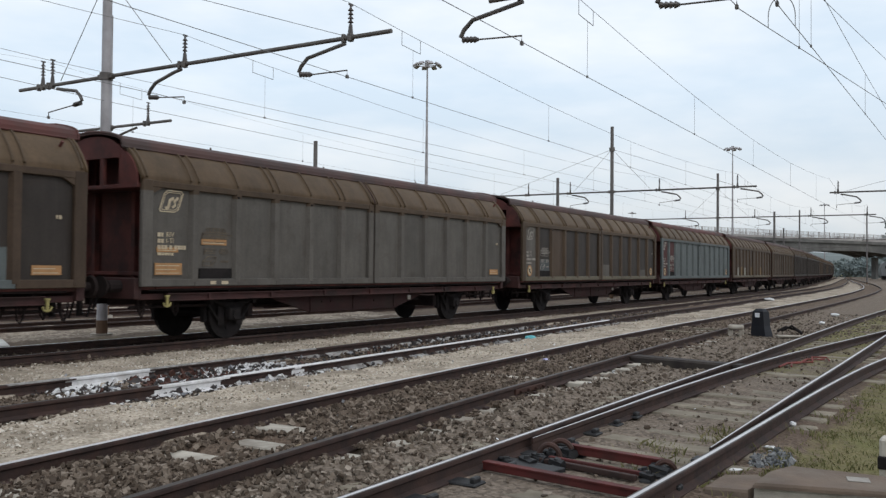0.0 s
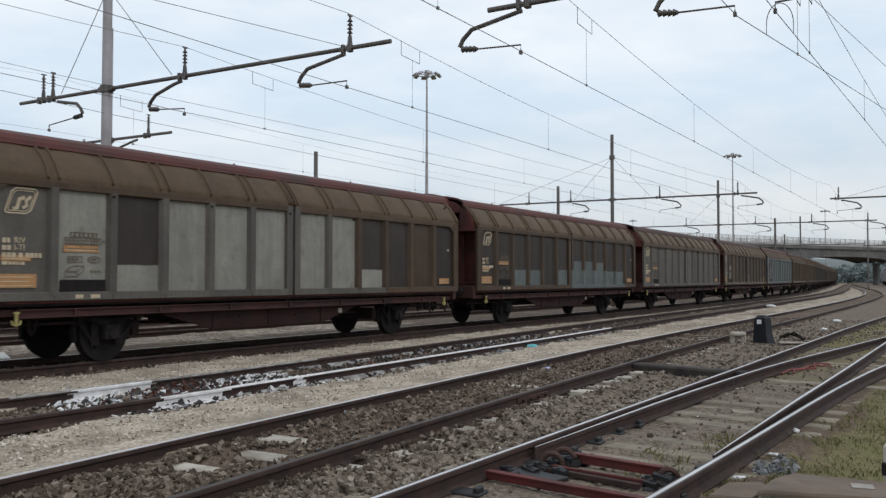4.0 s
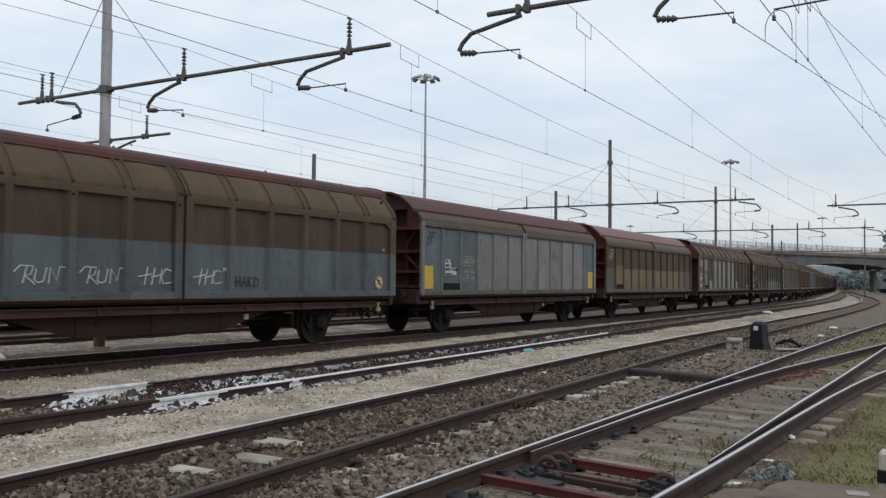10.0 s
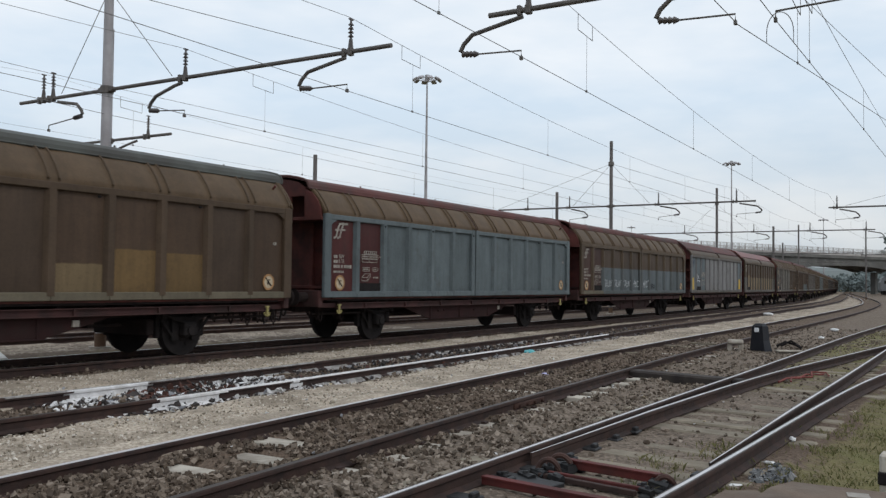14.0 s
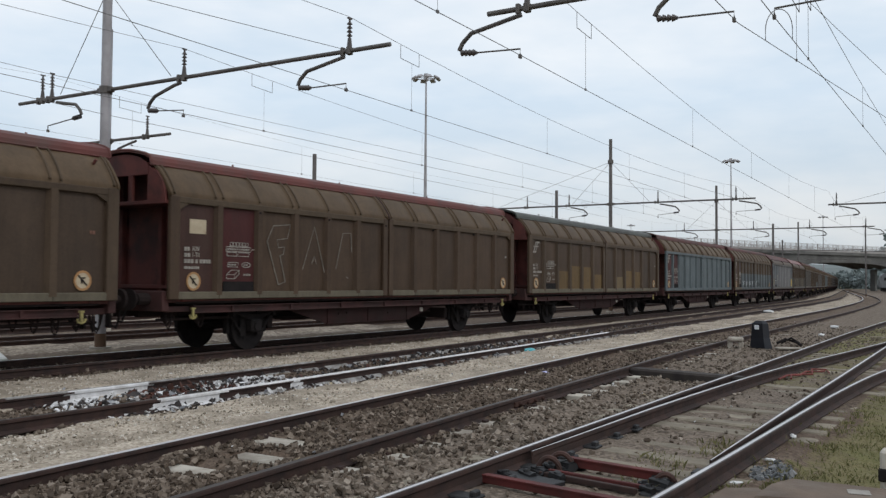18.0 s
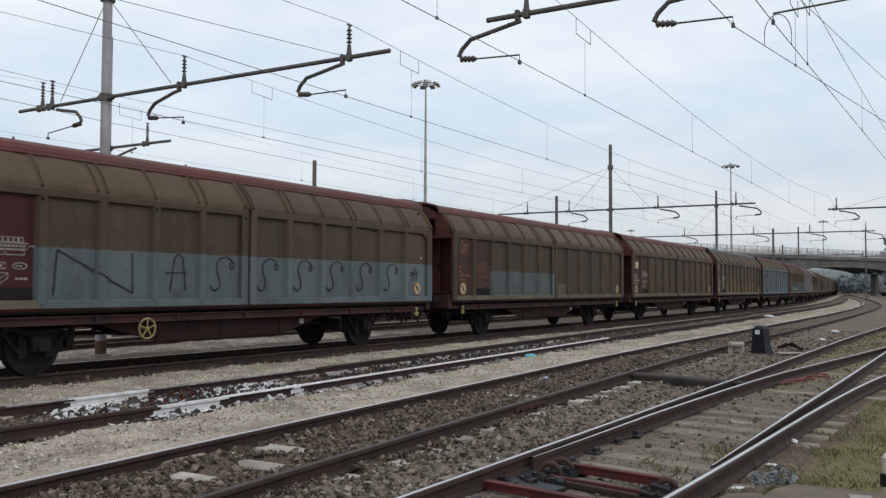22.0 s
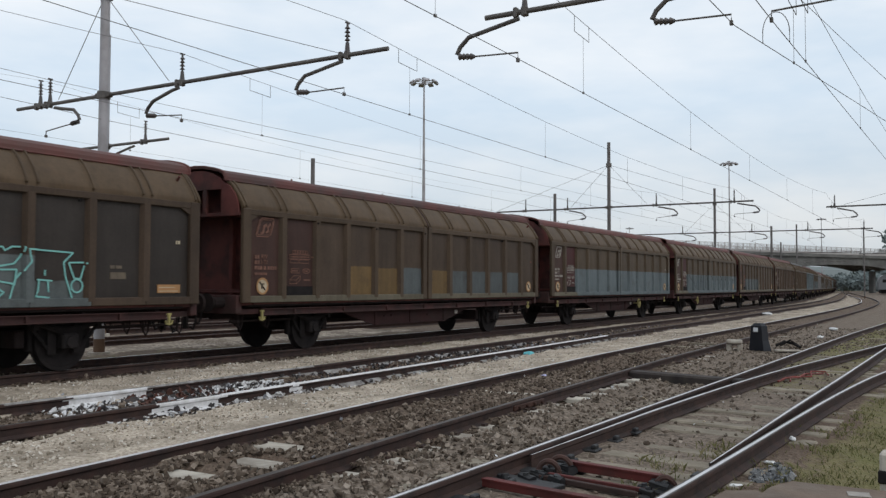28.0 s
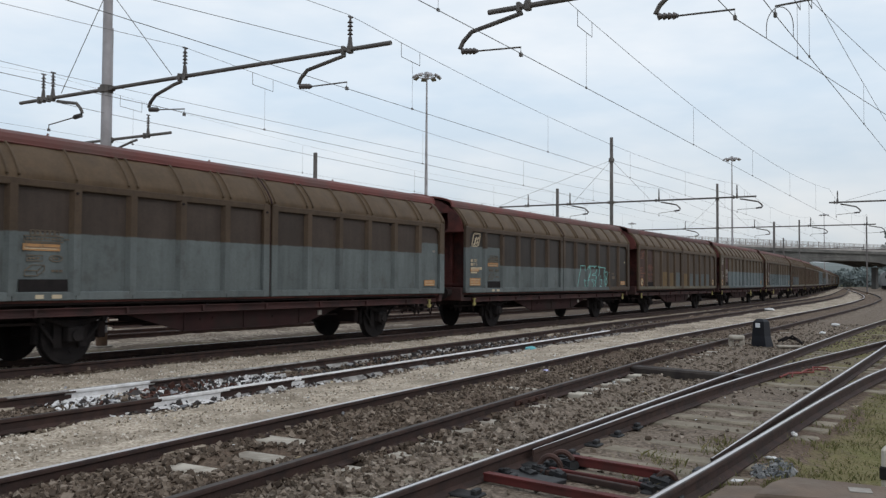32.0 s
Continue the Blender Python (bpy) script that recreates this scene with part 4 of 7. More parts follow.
def wagon(q, kind, label, walls, frame, cover, roof, marks=WHITE, emblem="flag", ground=None, stop=True, plate=True, orange=False, far=False, wheel=False, yellow=False, shift=0, table=None, number=True, extra=None):
    """A goods wagon whose rear side edge lies at q on the train; walls: the paint of each panel from the rear."""
    g = SHARED.get(kind) or build_shared(kind)
    hl = g["len"]
    w = tagged(new("goods_wagon"), label, "freight wagon", "goods train")
    w.scale = (K_TRAIN, K_TRAIN, K_TRAIN)
    piece("body", g["body"], w)
    piece("roof", g["roof"], w, material=roof)
    piece("underframe", g["underframe"], w)
    if kind == "B":
        piece("gutter", g["gutter"], w, label="black roof gutter")
    for y in (-1.28, 1.28):
        piece("sill", g["sill"], w, 0, y, 0, rz=0 if y < 0 else 180)
        piece("side_plate", g["plate"], w, 0, y * 0.92, 0, rz=0 if y < 0 else 180)
    for sgn, turn in ((-1, 180), (1, 0)):
        piece("end_frame", g["end"], w, rz=turn)
        piece("headstock", g["headstock"], w, sgn * (hl - 0.02))
        piece("coupling", g["coupling"], w, sgn * (hl + 0.03), 0, 1.0, rz=turn)
        for y in (-0.875, 0.875):
            piece("buffer", g["buffer"], w, sgn * (hl + 0.06), y, 1.05, rz=turn)
    for side in (0, 1):
        rz = 180 * side
        c = -1 if side else 1
        for h in (-1, 1):
            x0 = 0 if h == 1 else -(hl + 0.015) * c
            flip = h == -1
            sw_ = piece("sliding_wall", g["rear"] if flip else g["frame"], w, x0, 0, 0, frame[0], rz=rz)
            piece("shoulder", g["shoulder"], sw_, 0 if h == 1 else -0.02, 0, 0, cover)
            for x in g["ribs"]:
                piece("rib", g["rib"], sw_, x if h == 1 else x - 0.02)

            def tint(i):
                """The paint at the i-th panel of this wall, counted from its inner end."""
                idx = (6 + i) if h == 1 else i
                if side:
                    idx = 11 - idx
                return idx

            for k, (px, pw, _) in enumerate(g["posts"]):
                if flip:
                    px = hl + 0.015 - px - pw
                i = max(0, min(5, int(px / g["pitch"])))
                nm = ("mid_post", "end_post")[k] if k < 2 else "post"
                piece("post", g[nm], sw_, px, 0, 0, frame[1][tint(i)])
            for i in range(6):
                x = hl - g["edge"] - (6 - i) * g["pitch"] + (g["pitch"] - g["wide"]) + (0 if kind == "A" else 0.03)
                fx = hl - g["edge"] * 0.5 - (6 - i) * g["pitch"]
                if flip:
                    x, fx = hl + 0.015 - x - g["wide"], hl + 0.015 - fx - g["pitch"]
                k = tint(5 - i if flip else i)
                piece("panel", g["panel"], sw_, x, 0, 0, walls[k])
                piece("foot_plate", g["foot"], sw_, fx, 0, 0, frame[2][k])
    for rz in (0, 180):
        piece("seam", g["seam"], w, rz=rz)
    axle = 4.90 if kind == "A" else 4.86
    wheels = []
    for sx in (-1, 1):
        wheels.append(piece("wheelset", g["wheelset"], w, sx * axle, 0, AXLE_Z))
        for sy in (-1, 1):
            piece("axle_guard", g["axle_guard"], w, sx * axle, sy * 1.06, AXLE_Z - 0.46, rz=0 if sy < 0 else 180)
        if not far:
            piece("tow_hook", g["hook"], w, sx * (hl - 0.72), -1.36)
    piece("brake_gear", g["brake_gear"], w)
    if wheel:
        piece("handwheel", g["handwheel"], w, wheel, -1.36, 0.62, label="yellow spoked brake handwheel")
    if not far:
        p0 = -hl + g["edge"]
        p1 = p0 + g["pitch"]
        mk = bmesh.new()
        pn = p0 + shift * g["pitch"]
        pt = pn + g["pitch"]
        if emblem == "flag":
            for dx in (0.0, 0.15):
                stroke(mk, [(p0 + 0.14 + dx, 2.56), (p0 + 0.24 + dx, 2.60), (p0 + 0.31 + dx, 2.80), (p0 + 0.38 + dx, 2.93), (p0 + 0.56 + dx, 2.95)], 0.028)
            stroke(mk, [(p0 + 0.20, 2.77), (p0 + 0.62, 2.79)], 0.020)
        elif emblem == "frame":
            rim = [(0.22, 2.56), (0.58, 2.56), (0.68, 2.62), (0.80, 2.94), (0.76, 2.99), (0.40, 2.99), (0.31, 2.92), (0.20, 2.60), (0.22, 2.56)]
            stroke(mk, [(p0 + a, z) for a, z in rim], 0.012)
            stroke(mk, [(p0 + 0.50 + 0.84 * (a - 0.50), 2.775 + 0.82 * (z - 2.775)) for a, z in rim], 0.007)
            stroke(mk, [(p0 + 0.34, 2.63), (p0 + 0.42, 2.65), (p0 + 0.46, 2.80), (p0 + 0.56, 2.84)], 0.032)
            stroke(mk, [(p0 + 0.52, 2.65), (p0 + 0.60, 2.70), (p0 + 0.58, 2.78), (p0 + 0.68, 2.86)], 0.026)
        if emblem != "none":
            part("emblem", mk, EMBLEM_BLUE if yellow else marks, w, "plain blue emblem" if yellow else "plain pale emblem")
        ink = marks
        if yellow:
            ink = UNDER
            for x0, x1, z0, z1 in ((0.13, 0.52, 1.91, 2.15), (0.13, 0.80, 1.67, 1.90)):
                pl = bmesh.new()
                box(pl, pn + x0, pn + x1, SKIN - 0.002, SKIN + 0.01, z0, z1)
                part("label_plate", pl, CHALK, w, "white label plate")
        # number block: country and exchange marks in letters, the number itself as bars
        if number:
            lift = SKIN - 0.003
            mk = bmesh.new()
            for row, widths in enumerate(((0.07, 0.05), (0.07, 0.07), (0.07, 0.07, 0.07, -0.02, 0.07, -0.02, 0.07, 0.07, 0.05, 0.06), (0.10, 0.05, 0.06, 0.03, 0.03, 0.05))):
                px, z = pn + 0.16, 2.05 - 0.125 * row
                for k in widths:
                    if k > 0:
                        box(mk, px, px + k, lift - 0.002, lift + 0.006, z, z + (0.082 if row < 3 else 0.055))
                    px += abs(k) + 0.018
            tagged(part("lettering", mk, ink, w, "lettering worn to plain marks"), kind="stuff")
            for word, z in (("RIV", 2.05), ("I-TI", 1.925)):
                o = piece("lettering", words(word), w, pn + 0.37, lift, z, ink)
                tagged(o, "pale painted letters" if ink is not UNDER else "dark letters on a white plate")
        for x, r in ((p0 + 0.42, 0.175), (hl - g["edge"] - 0.48, 0.165)) if stop else ():
            mk = bmesh.new()
            disc(mk, x, 1.42, r)
            sd = part("warning_sign", mk, CREAM, w, "round cream warning sign with an orange rim")
            st = bmesh.new()
            ring(st, x, 1.42, r, 0.022)
            part("rim", st, ORANGE, sd)
            st = bmesh.new()
            stroke(st, [(x - 0.10, 1.52), (x + 0.09, 1.33)], 0.016, SKIN - 0.008)
            stroke(st, [(x - 0.02, 1.36), (x - 0.03, 1.47), (x + 0.05, 1.47)], 0.014, SKIN - 0.008)
            part("pictogram", st, UNDER, sd)
        for i in range(1, 11, 2) if kind == "A" else ():
            mk = bmesh.new()
            rod(mk, (p1 + i * g["pitch"] - 0.16, -1.475, 2.98), (p1 + i * g["pitch"] - 0.16, -1.42, 2.98), 0.026, 8)
            part("lashing_eye", mk, BLACK, w)
        mk = bmesh.new()
        bars(mk, hl - g["edge"] - 0.34, 2.28, [(0.0, 0.07, 0.03, 0.05)])
        part("lettering", mk, marks, w, "small worn mark")
        mk = bmesh.new()
        box(mk, 2.0, 2.14, -1.225, -1.19, 0.56, 0.68, 0.004)
        part("label_plate", mk, WHITE, w, "small pale label on the underframe")
        mk = bmesh.new()
        if number:
            for i in range(6):
                outline(mk, pt + 0.22 + 0.095 * i, pt + 0.295 + 0.095 * i, 2.20, 2.28)
            outline(mk, pt + 0.10, pt + 0.86, 2.08, 2.18)
            bars(mk, pt + 0.14, 2.11, [(0.0, 0.04, *([0.045] * 10))])
            outline(mk, pt + 0.13, pt + 0.42, 1.98, 2.06)
            outline(mk, pt + 0.46, pt + 0.80, 1.98, 2.06)
            bars(mk, pt + 0.90, 2.12, [(0.0, 0.03, 0.025, 0.025)])
            tagged(part("lettering", mk, table or marks, w, "pale load table worn to plain marks"), kind="stuff")
            mk = bmesh.new()
            outline(mk, pt + 0.16, pt + 0.46, 1.74, 1.84)
            bars(mk, pt + 0.19, 1.77, [(0.0, 0.04, 0.05, 0.06, 0.05)])
            stroke(mk, [(pt + 0.72 + 0.13 * math.cos(a), 1.79 + 0.055 * math.sin(a)) for a in np.linspace(0, 2 * math.pi, 17)], 0.008)
            bars(mk, pt + 0.65, 1.77, [(0.0, 0.04, 0.04, 0.05)])
            tagged(part("lettering", mk, table or marks, w, "pale marks in frames"), kind="stuff")
            mk = bmesh.new()
            outline(mk, pt + 0.12, pt + 0.36, 1.48, 1.57)
            stroke(mk, [(pt + 0.12, 1.57), (pt + 0.26, 1.67), (pt + 0.50, 1.67), (pt + 0.36, 1.57)], 0.008)
            stroke(mk, [(pt + 0.50, 1.67), (pt + 0.50, 1.58), (pt + 0.36, 1.48)], 0.008)
            bars(mk, pt + 0.64, 1.55, [(0.0, 0.04, 0.06, 0.05, 0.06)])
            tagged(part("lettering", mk, table or marks, w, "pale box pictogram"), kind="stuff")
        if plate:
            pl = bmesh.new()
            box(pl, p1 + 0.02, p1 + g["wide"] - 0.02, SKIN - 0.004, SKIN + 0.01, 1.15, 1.42)
            part("label_holder", pl, BLACK, w, "dark waybill board")
        if orange:
            for x, z, wd, h in ((p0 + 0.1, 1.28, 0.70, 0.24), (hl - g["edge"] - 0.80, 1.28, 0.58, 0.17), (p0 + 0.14, 1.74, 0.55, 0.10), (p1 + 0.08, 1.92, 0.72, 0.12)):
                pl = bmesh.new()
                box(pl, x, x + wd, SKIN - 0.003, SKIN + 0.01, z, z + h)
                lp_ = part("label_plate", pl, ORANGE, w, "faded orange label")
                for k in range(max(1, int(h / 0.08))):
                    pl = bmesh.new()
                    box(pl, x + 0.03, x + wd * (0.90 - 0.12 * (k % 2)), SKIN - 0.006, SKIN, z + 0.03 + 0.075 * k, z + 0.045 + 0.075 * k)
                    part("line", pl, CREAM, lp_)
        if yellow:
            for x in (p0 + 0.05, hl - g["edge"] - 0.60):
                pl = bmesh.new()
                box(pl, x, x + 0.50, SKIN - 0.004, SKIN + 0.01, 1.24, 1.93)
                part("marking_plate", pl, YELLOW, w, "yellow rectangular marking")
        for dx, wd in ((0.30, 0.16), (0.62, 0.20)) if orange else ():
            pl = bmesh.new()
            box(pl, p1 + dx, p1 + dx + wd, -1.449, -1.44, 1.08, 1.15)
            part("label_plate", pl, CREAM, w, "small pale label on the foot plate")
        if extra:
            extra(w, p0, g)
    WAGONS.append((q + hl, w, wheels, axle))
    return w


P = wall_paint


def wall_stroke(bm, pts, p0, g, w=0.015):
    """A sprayed line along the wall that climbs over the posts it meets."""
    run, last = [], None
    for (ax, az), (bx, bz) in zip(pts, pts[1:]):
        n = max(2, int(math.hypot(bx - ax, bz - az) / 0.03))
        for k in range(n):
            x, z = ax + (bx - ax) * k / n, az + (bz - az) * k / n
            i = int((x - p0) // g["pitch"])
            f = (x - p0) - i * g["pitch"]
            post = f > g["wide"] if i < 6 else f < g["pitch"] - g["wide"]
            if last is not None and post != last:
                if len(run) > 1:
                    stroke(bm, run, w, -1.455 if last else SKIN)
                run = []
            run.append((x, z))
            last = post
    run.append(pts[-1])
    stroke(bm, run, w, -1.455 if last else SKIN)


def nasss(w, p0, g):
    bm = bmesh.new()
    x = p0 + 2.62
    wall_stroke(bm, [(x, 1.28), (x + 0.06, 2.10), (x + 1.72, 1.32), (x + 1.69, 2.10)], p0, g)
    part("graffiti_letter", bm, SPRAY, w, "dark scribbled letter")
    bm = bmesh.new()
    x = p0 + 4 * g["pitch"] + 0.28
    stroke(bm, [(x, 1.36), (x + 0.05, 1.72), (x + 0.10, 2.02), (x + 0.20, 2.12), (x + 0.32, 2.04), (x + 0.36, 1.72), (x + 0.40, 1.36)], 0.015)
    stroke(bm, [(x - 0.12, 1.72), (x + 0.42, 1.74)], 0.015)
    part("graffiti_letter", bm, SPRAY, w, "dark scribbled letter")
    for i in range(5, 11):
        bm = bmesh.new()
        x = p0 + i * g["pitch"] + (0.14 if i < 6 else 0.32)
        stroke(bm, [(x, 1.47), (x + 0.03, 1.40), (x + 0.13, 1.36), (x + 0.23, 1.42), (x + 0.27, 1.53), (x + 0.22, 1.68), (x + 0.16, 1.82), (x + 0.17, 1.97), (x + 0.28, 2.07), (x + 0.44, 2.10), (x + 0.60, 2.04), (x + 0.68, 1.93), (x + 0.64, 1.84), (x + 0.57, 1.85), (x + 0.56, 1.94), (x + 0.62, 1.98)], 0.014)
        part("graffiti_letter", bm, SPRAY, w, "dark scribbled letter")
    bm = bmesh.new()
    x = p0 + 11 * g["pitch"] + 0.40
    stroke(bm, [(x, 1.78), (x + 0.42, 1.92), (x + 0.12, 1.68), (x + 0.26, 2.02), (x + 0.34, 1.66), (x, 1.90), (x + 0.42, 1.82)], 0.014)
    part("graffiti_star", bm, SPRAY, w, "dark scribbled star")


GLYPHS = {"R": (((0.10, 0), (0.18, 0.30)), ((-0.06, 0.20), (0.05, 0.31), (0.30, 0.30), (0.26, 0.16), (0.14, 0.14), (0.34, -0.02))), "U": (((0.06, 0.26), (0.02, 0.06), (0.10, 0.01), (0.20, 0.04), (0.26, 0.28)),), "N": (((0.0, 0.0), (0.03, 0.28), (0.16, 0.05), (0.22, 0.30), (0.42, 0.28), (0.34, 0.0)),), "T": (((0.12, -0.02), (0.20, 0.33)), ((-0.04, 0.14), (0.32, 0.20))), "H": (((0.04, -0.02), (0.12, 0.32)), ((0.24, 0.0), (0.30, 0.30)), ((0.02, 0.13), (0.32, 0.19))), "C": (((0.28, 0.26), (0.14, 0.30), (0.02, 0.15), (0.08, 0.0), (0.28, 0.03)), ((0.36, 0.36), (0.35, 0.28)), ((0.42, 0.36), (0.41, 0.28))), "h": (((0.04, 0), (0.02, 0.24)), ((0.16, 0), (0.14, 0.24)), ((0.02, 0.10), (0.15, 0.13))), "a": (((0.0, 0.0), (0.09, 0.24), (0.16, 0.0)), ((0.03, 0.09), (0.13, 0.10))), "r": (((0.03, 0), (0.02, 0.23), (0.13, 0.20), (0.04, 0.11), (0.15, 0.0)),), "d": (((0.02, 0.0), (0.03, 0.23), (0.16, 0.16), (0.14, 0.03), (0.02, 0.0)),)}


def scribble(w, p0, g):
    words = ((2, 0.08, "RUN", 0.33, CHALK), (3, 0.08, "RUN", 0.30, CHALK), (4, 0.12, "RUN", 0.30, CHALK), (5, 0.16, "THC", 0.26, CHALK), (6, 0.22, "THC", 0.24, CHALK), (7, 0.16, "hard", 0.19, SPRAY))
    for i, dx, word, step, tone in words:
        x, z = p0 + i * g["pitch"] + dx + (0.12 if i > 5 else 0), 1.36 if tone is CHALK else 1.30
        for n, ch in enumerate(word):
            bm = bmesh.new()
            for line in GLYPHS[ch]:
                stroke(bm, [(x + n * step + a, z + b) for a, b in line], 0.011 if tone is CHALK else 0.010)
            part("graffiti_letter", bm, tone, w, "pale scribbled letter" if tone is CHALK else "dark scribbled letter")


def letters(w, p0, g):
    """Outlined chalk letters over three panels."""
    x = p0 + 2.62
    for pts in (((0.42, 1.35), (0.02, 2.35), (0.22, 2.72), (0.82, 2.78), (0.72, 2.45), (0.36, 2.40), (0.40, 2.22), (0.62, 2.24), (0.58, 2.06), (0.46, 2.04), (0.66, 1.42), (0.42, 1.35)), ((1.28, 1.72), (1.72, 2.78), (2.12, 1.66)), ((1.62, 1.86), (1.72, 2.05), (1.80, 1.86)), ((2.58, 1.75), (2.86, 2.68), (3.20, 2.70), (3.24, 2.2)), ((3.02, 1.55), (3.10, 1.52))):
        bm = bmesh.new()
        stroke(bm, [(x + a, b) for a, b in pts], 0.013)
        part("graffiti_letter", bm, FAINT, w, "faint chalked letter")
    pl = bmesh.new()
    box(pl, p0 + 0.3, p0 + 0.75, SKIN - 0.004, SKIN + 0.01, 2.42, 2.72)
    part("label_plate", pl, CREAM, w, "cream label plate")


def mint(w, p0, g):
    """Outlined mint letters and a faded patch beside them."""
    shapes = (
        (7, ((0.08, 1.2), (0.21, 1.59), (0.42, 2.0), (0.38, 2.08), (0.88, 2.08), (0.87, 1.92), (0.95, 1.89), (1.13, 2.06), (1.30, 2.1), (1.47, 2.03), (1.52, 1.89), (1.43, 1.67), (1.22, 1.5), (0.92, 1.45), (0.78, 1.52), (0.81, 1.37), (0.97, 1.2))),
        (8, ((-0.23, 1.2), (-0.19, 1.48), (0.03, 1.81), (0.14, 2.02), (0.03, 2.08), (0.63, 2.08), (0.67, 2.02), (0.8, 2.09), (1.02, 2.09), (0.95, 1.92), (0.84, 1.8), (0.46, 1.73), (0.43, 1.69), (0.89, 1.7), (0.86, 1.45), (0.37, 1.53), (0.37, 1.48), (0.67, 1.31), (0.54, 1.2))),
        (9, ((-0.47, 1.2), (-0.38, 1.53), (-0.11, 1.84), (-0.16, 2.06), (0.74, 2.02), (0.55, 1.84), (0.59, 1.59), (0.73, 1.2))),
        (9, ((0.0, 1.53), (0.33, 1.51))), (9, ((0.07, 1.51), (0.05, 1.31), (-0.03, 1.24), (0.28, 1.21))), (9, ((0.24, 1.51), (0.26, 1.31))), (9, ((0.18, 1.70), (0.18, 1.60))),
        (9, ((0.65, 1.84), (1.0, 1.85), (0.90, 1.55), (0.77, 1.56), (0.65, 1.84))), (9, tuple(curl(0.83, 1.42, 0.12, 90, 450, 12))))
    for i, pts in shapes:
        bm = bmesh.new()
        x = p0 + i * g["pitch"] + g["pitch"] - g["wide"]
        wall_stroke(bm, [(x + a, z) for a, z in pts], p0, g)
        part("graffiti_letter", bm, MINT, w, "mint green sprayed letter")
    bm = bmesh.new()
    x = p0 + 10 * g["pitch"] + g["pitch"] - g["wide"] + 0.30
    bars(bm, x, 1.55, [(0.0, 0.13, 0.36), (0.20, 0.06, 0.10, 0.14)], y=SKIN + 0.002)
    part("label_plate", bm, DIM, w, "torn pale label")


BR, DK, RU, GY, PA, BL, RD, PL = (P(k) for k in ("brown", "dark", "rust", "grey", "pale", "blue", "red", "plum"))
TAN, SAND = P("tan"), P("sand")


def plain(head, post=None, foot=None):
    """Paints of a wall's head rail, posts and foot plates."""
    return head, [post or head] * 12, [foot or head] * 12


def band(low, split, first=2, foot=None):
    """Brown above and painted below, from the given panel on."""
    t = P("umber", low, split)
    return P("umber"), [P("umber")] * first + [t] * (12 - first), [foot or SAND] * first + [P(low)] * (12 - first)


def low(top, colour, *splits):
    return [P(top, colour, z) if z else P(top) for z in splits]


# ahead, already round the bend
for q, tone in ((295.6, DK), (278.9, BR), (262.2, DK), (245.5, BR), (228.8, DK), (212.1, BR), (195.4, DK), (178.8, DK), (162.1, DK)):
    wagon(q, "A", "brown sliding-wall goods wagon, far down the line", [tone] * 12, plain(tone), BR, ROOF_DARK, far=True)
wagon(145.5, "A", "brown sliding-wall goods wagon with a grey-green patch", [BR] + low("dark", "grey", 2.5, 2.5, 2.5) + [DK] * 8, plain(TAN), COVER, ROOF_DARK, far=True)
wagon(128.9, "A", "brown sliding-wall goods wagon with pale streaks", [BR, P("brown", "pale", 1.75), P("brown", "ochre", 1.8), P("brown", "pale", 1.75), BR, P("brown", "ochre", 1.8), BR, BR, P("brown", "ochre", 1.8), BR, BR, BR], plain(TAN, TAN, SAND), COVER, ROOF_DARK, far=True)
wagon(112.2, "A", "blue-grey sliding-wall goods wagon with two red panels", [RD, RD] + [P("ash")] * 10, plain(P("ash")), COVER, ROOF_DULL)
wagon(95.75, "A", "dark brown sliding-wall goods wagon with grey patches", [GY, P("dark", "slate", 1.85), BR, DK, DK, DK, P("dark", "grey", 1.7), DK, DK, DK, P("dark", "grey", 1.5), DK], plain(TAN, TAN, SAND), COVER, ROOF_DARK, emblem="frame")
wagon(78.92, "A", "grey sliding-wall goods wagon with dull brown roof", [GY] * 12, plain(TAN, P("tan", "grey", 2.95), GY), COVER, ROOF_DARK, marks=CREAM, emblem="frame", orange=True, stop=False, table=DIM)
wagon(62.18, "A", "dark brown sliding-wall goods wagon with slate patches", low("dark", "ash", 0, 0, 1.75, 1.75, 0, 1.78, 2.15, 2.15, 2.12, 1.75, 1.75, 0), (BR, [BR] * 6 + [P("brown", "ash", 1.78)] * 5 + [BR], [BR] * 6 + [P("ash")] * 5 + [BR]), COVER, ROOF_DULL, marks=CREAM, emblem="frame", orange=True, stop=False, table=DIM)
wagon(45.44, "A", "sliding-wall goods wagon with pale grey and dark panels", [GY, P("pale"), P("dark", "pale", 1.7), PA, PA, PA, PA, PA, P("dark", "pale", 1.68), DK, BR, DK], (TAN, [GY] * 8 + [TAN] * 4, [GY] * 9 + [TAN] * 3), COVER, ROOF_DULL, marks=CREAM, emblem="frame", orange=True, stop=False, table=DIM)
wagon(29.82, "B", "brown and beige goods wagon with bright red roof", [P("brown", "grey", 2.13), P("brown", "beige", 2.28)] + [P("brown", "beige", 2.13)] * 9 + [P("brown", "grey", 2.13)], (TAN, [P("tan", "grey", 2.13)] * 12, [P("grey")] * 12), COVER_TAN, ROOF_BRIGHT, emblem="frame", stop=False, number=False)
wagon(14.56, "B", "blue and grey goods wagon with yellow markings", [P("sky")] * 3 + [P("steel")] * 8 + [P("sky")], plain(P("grey"), P("steel"), P("grey")), COVER_TAN, ROOF_DULL, yellow=True, shift=1, stop=False)
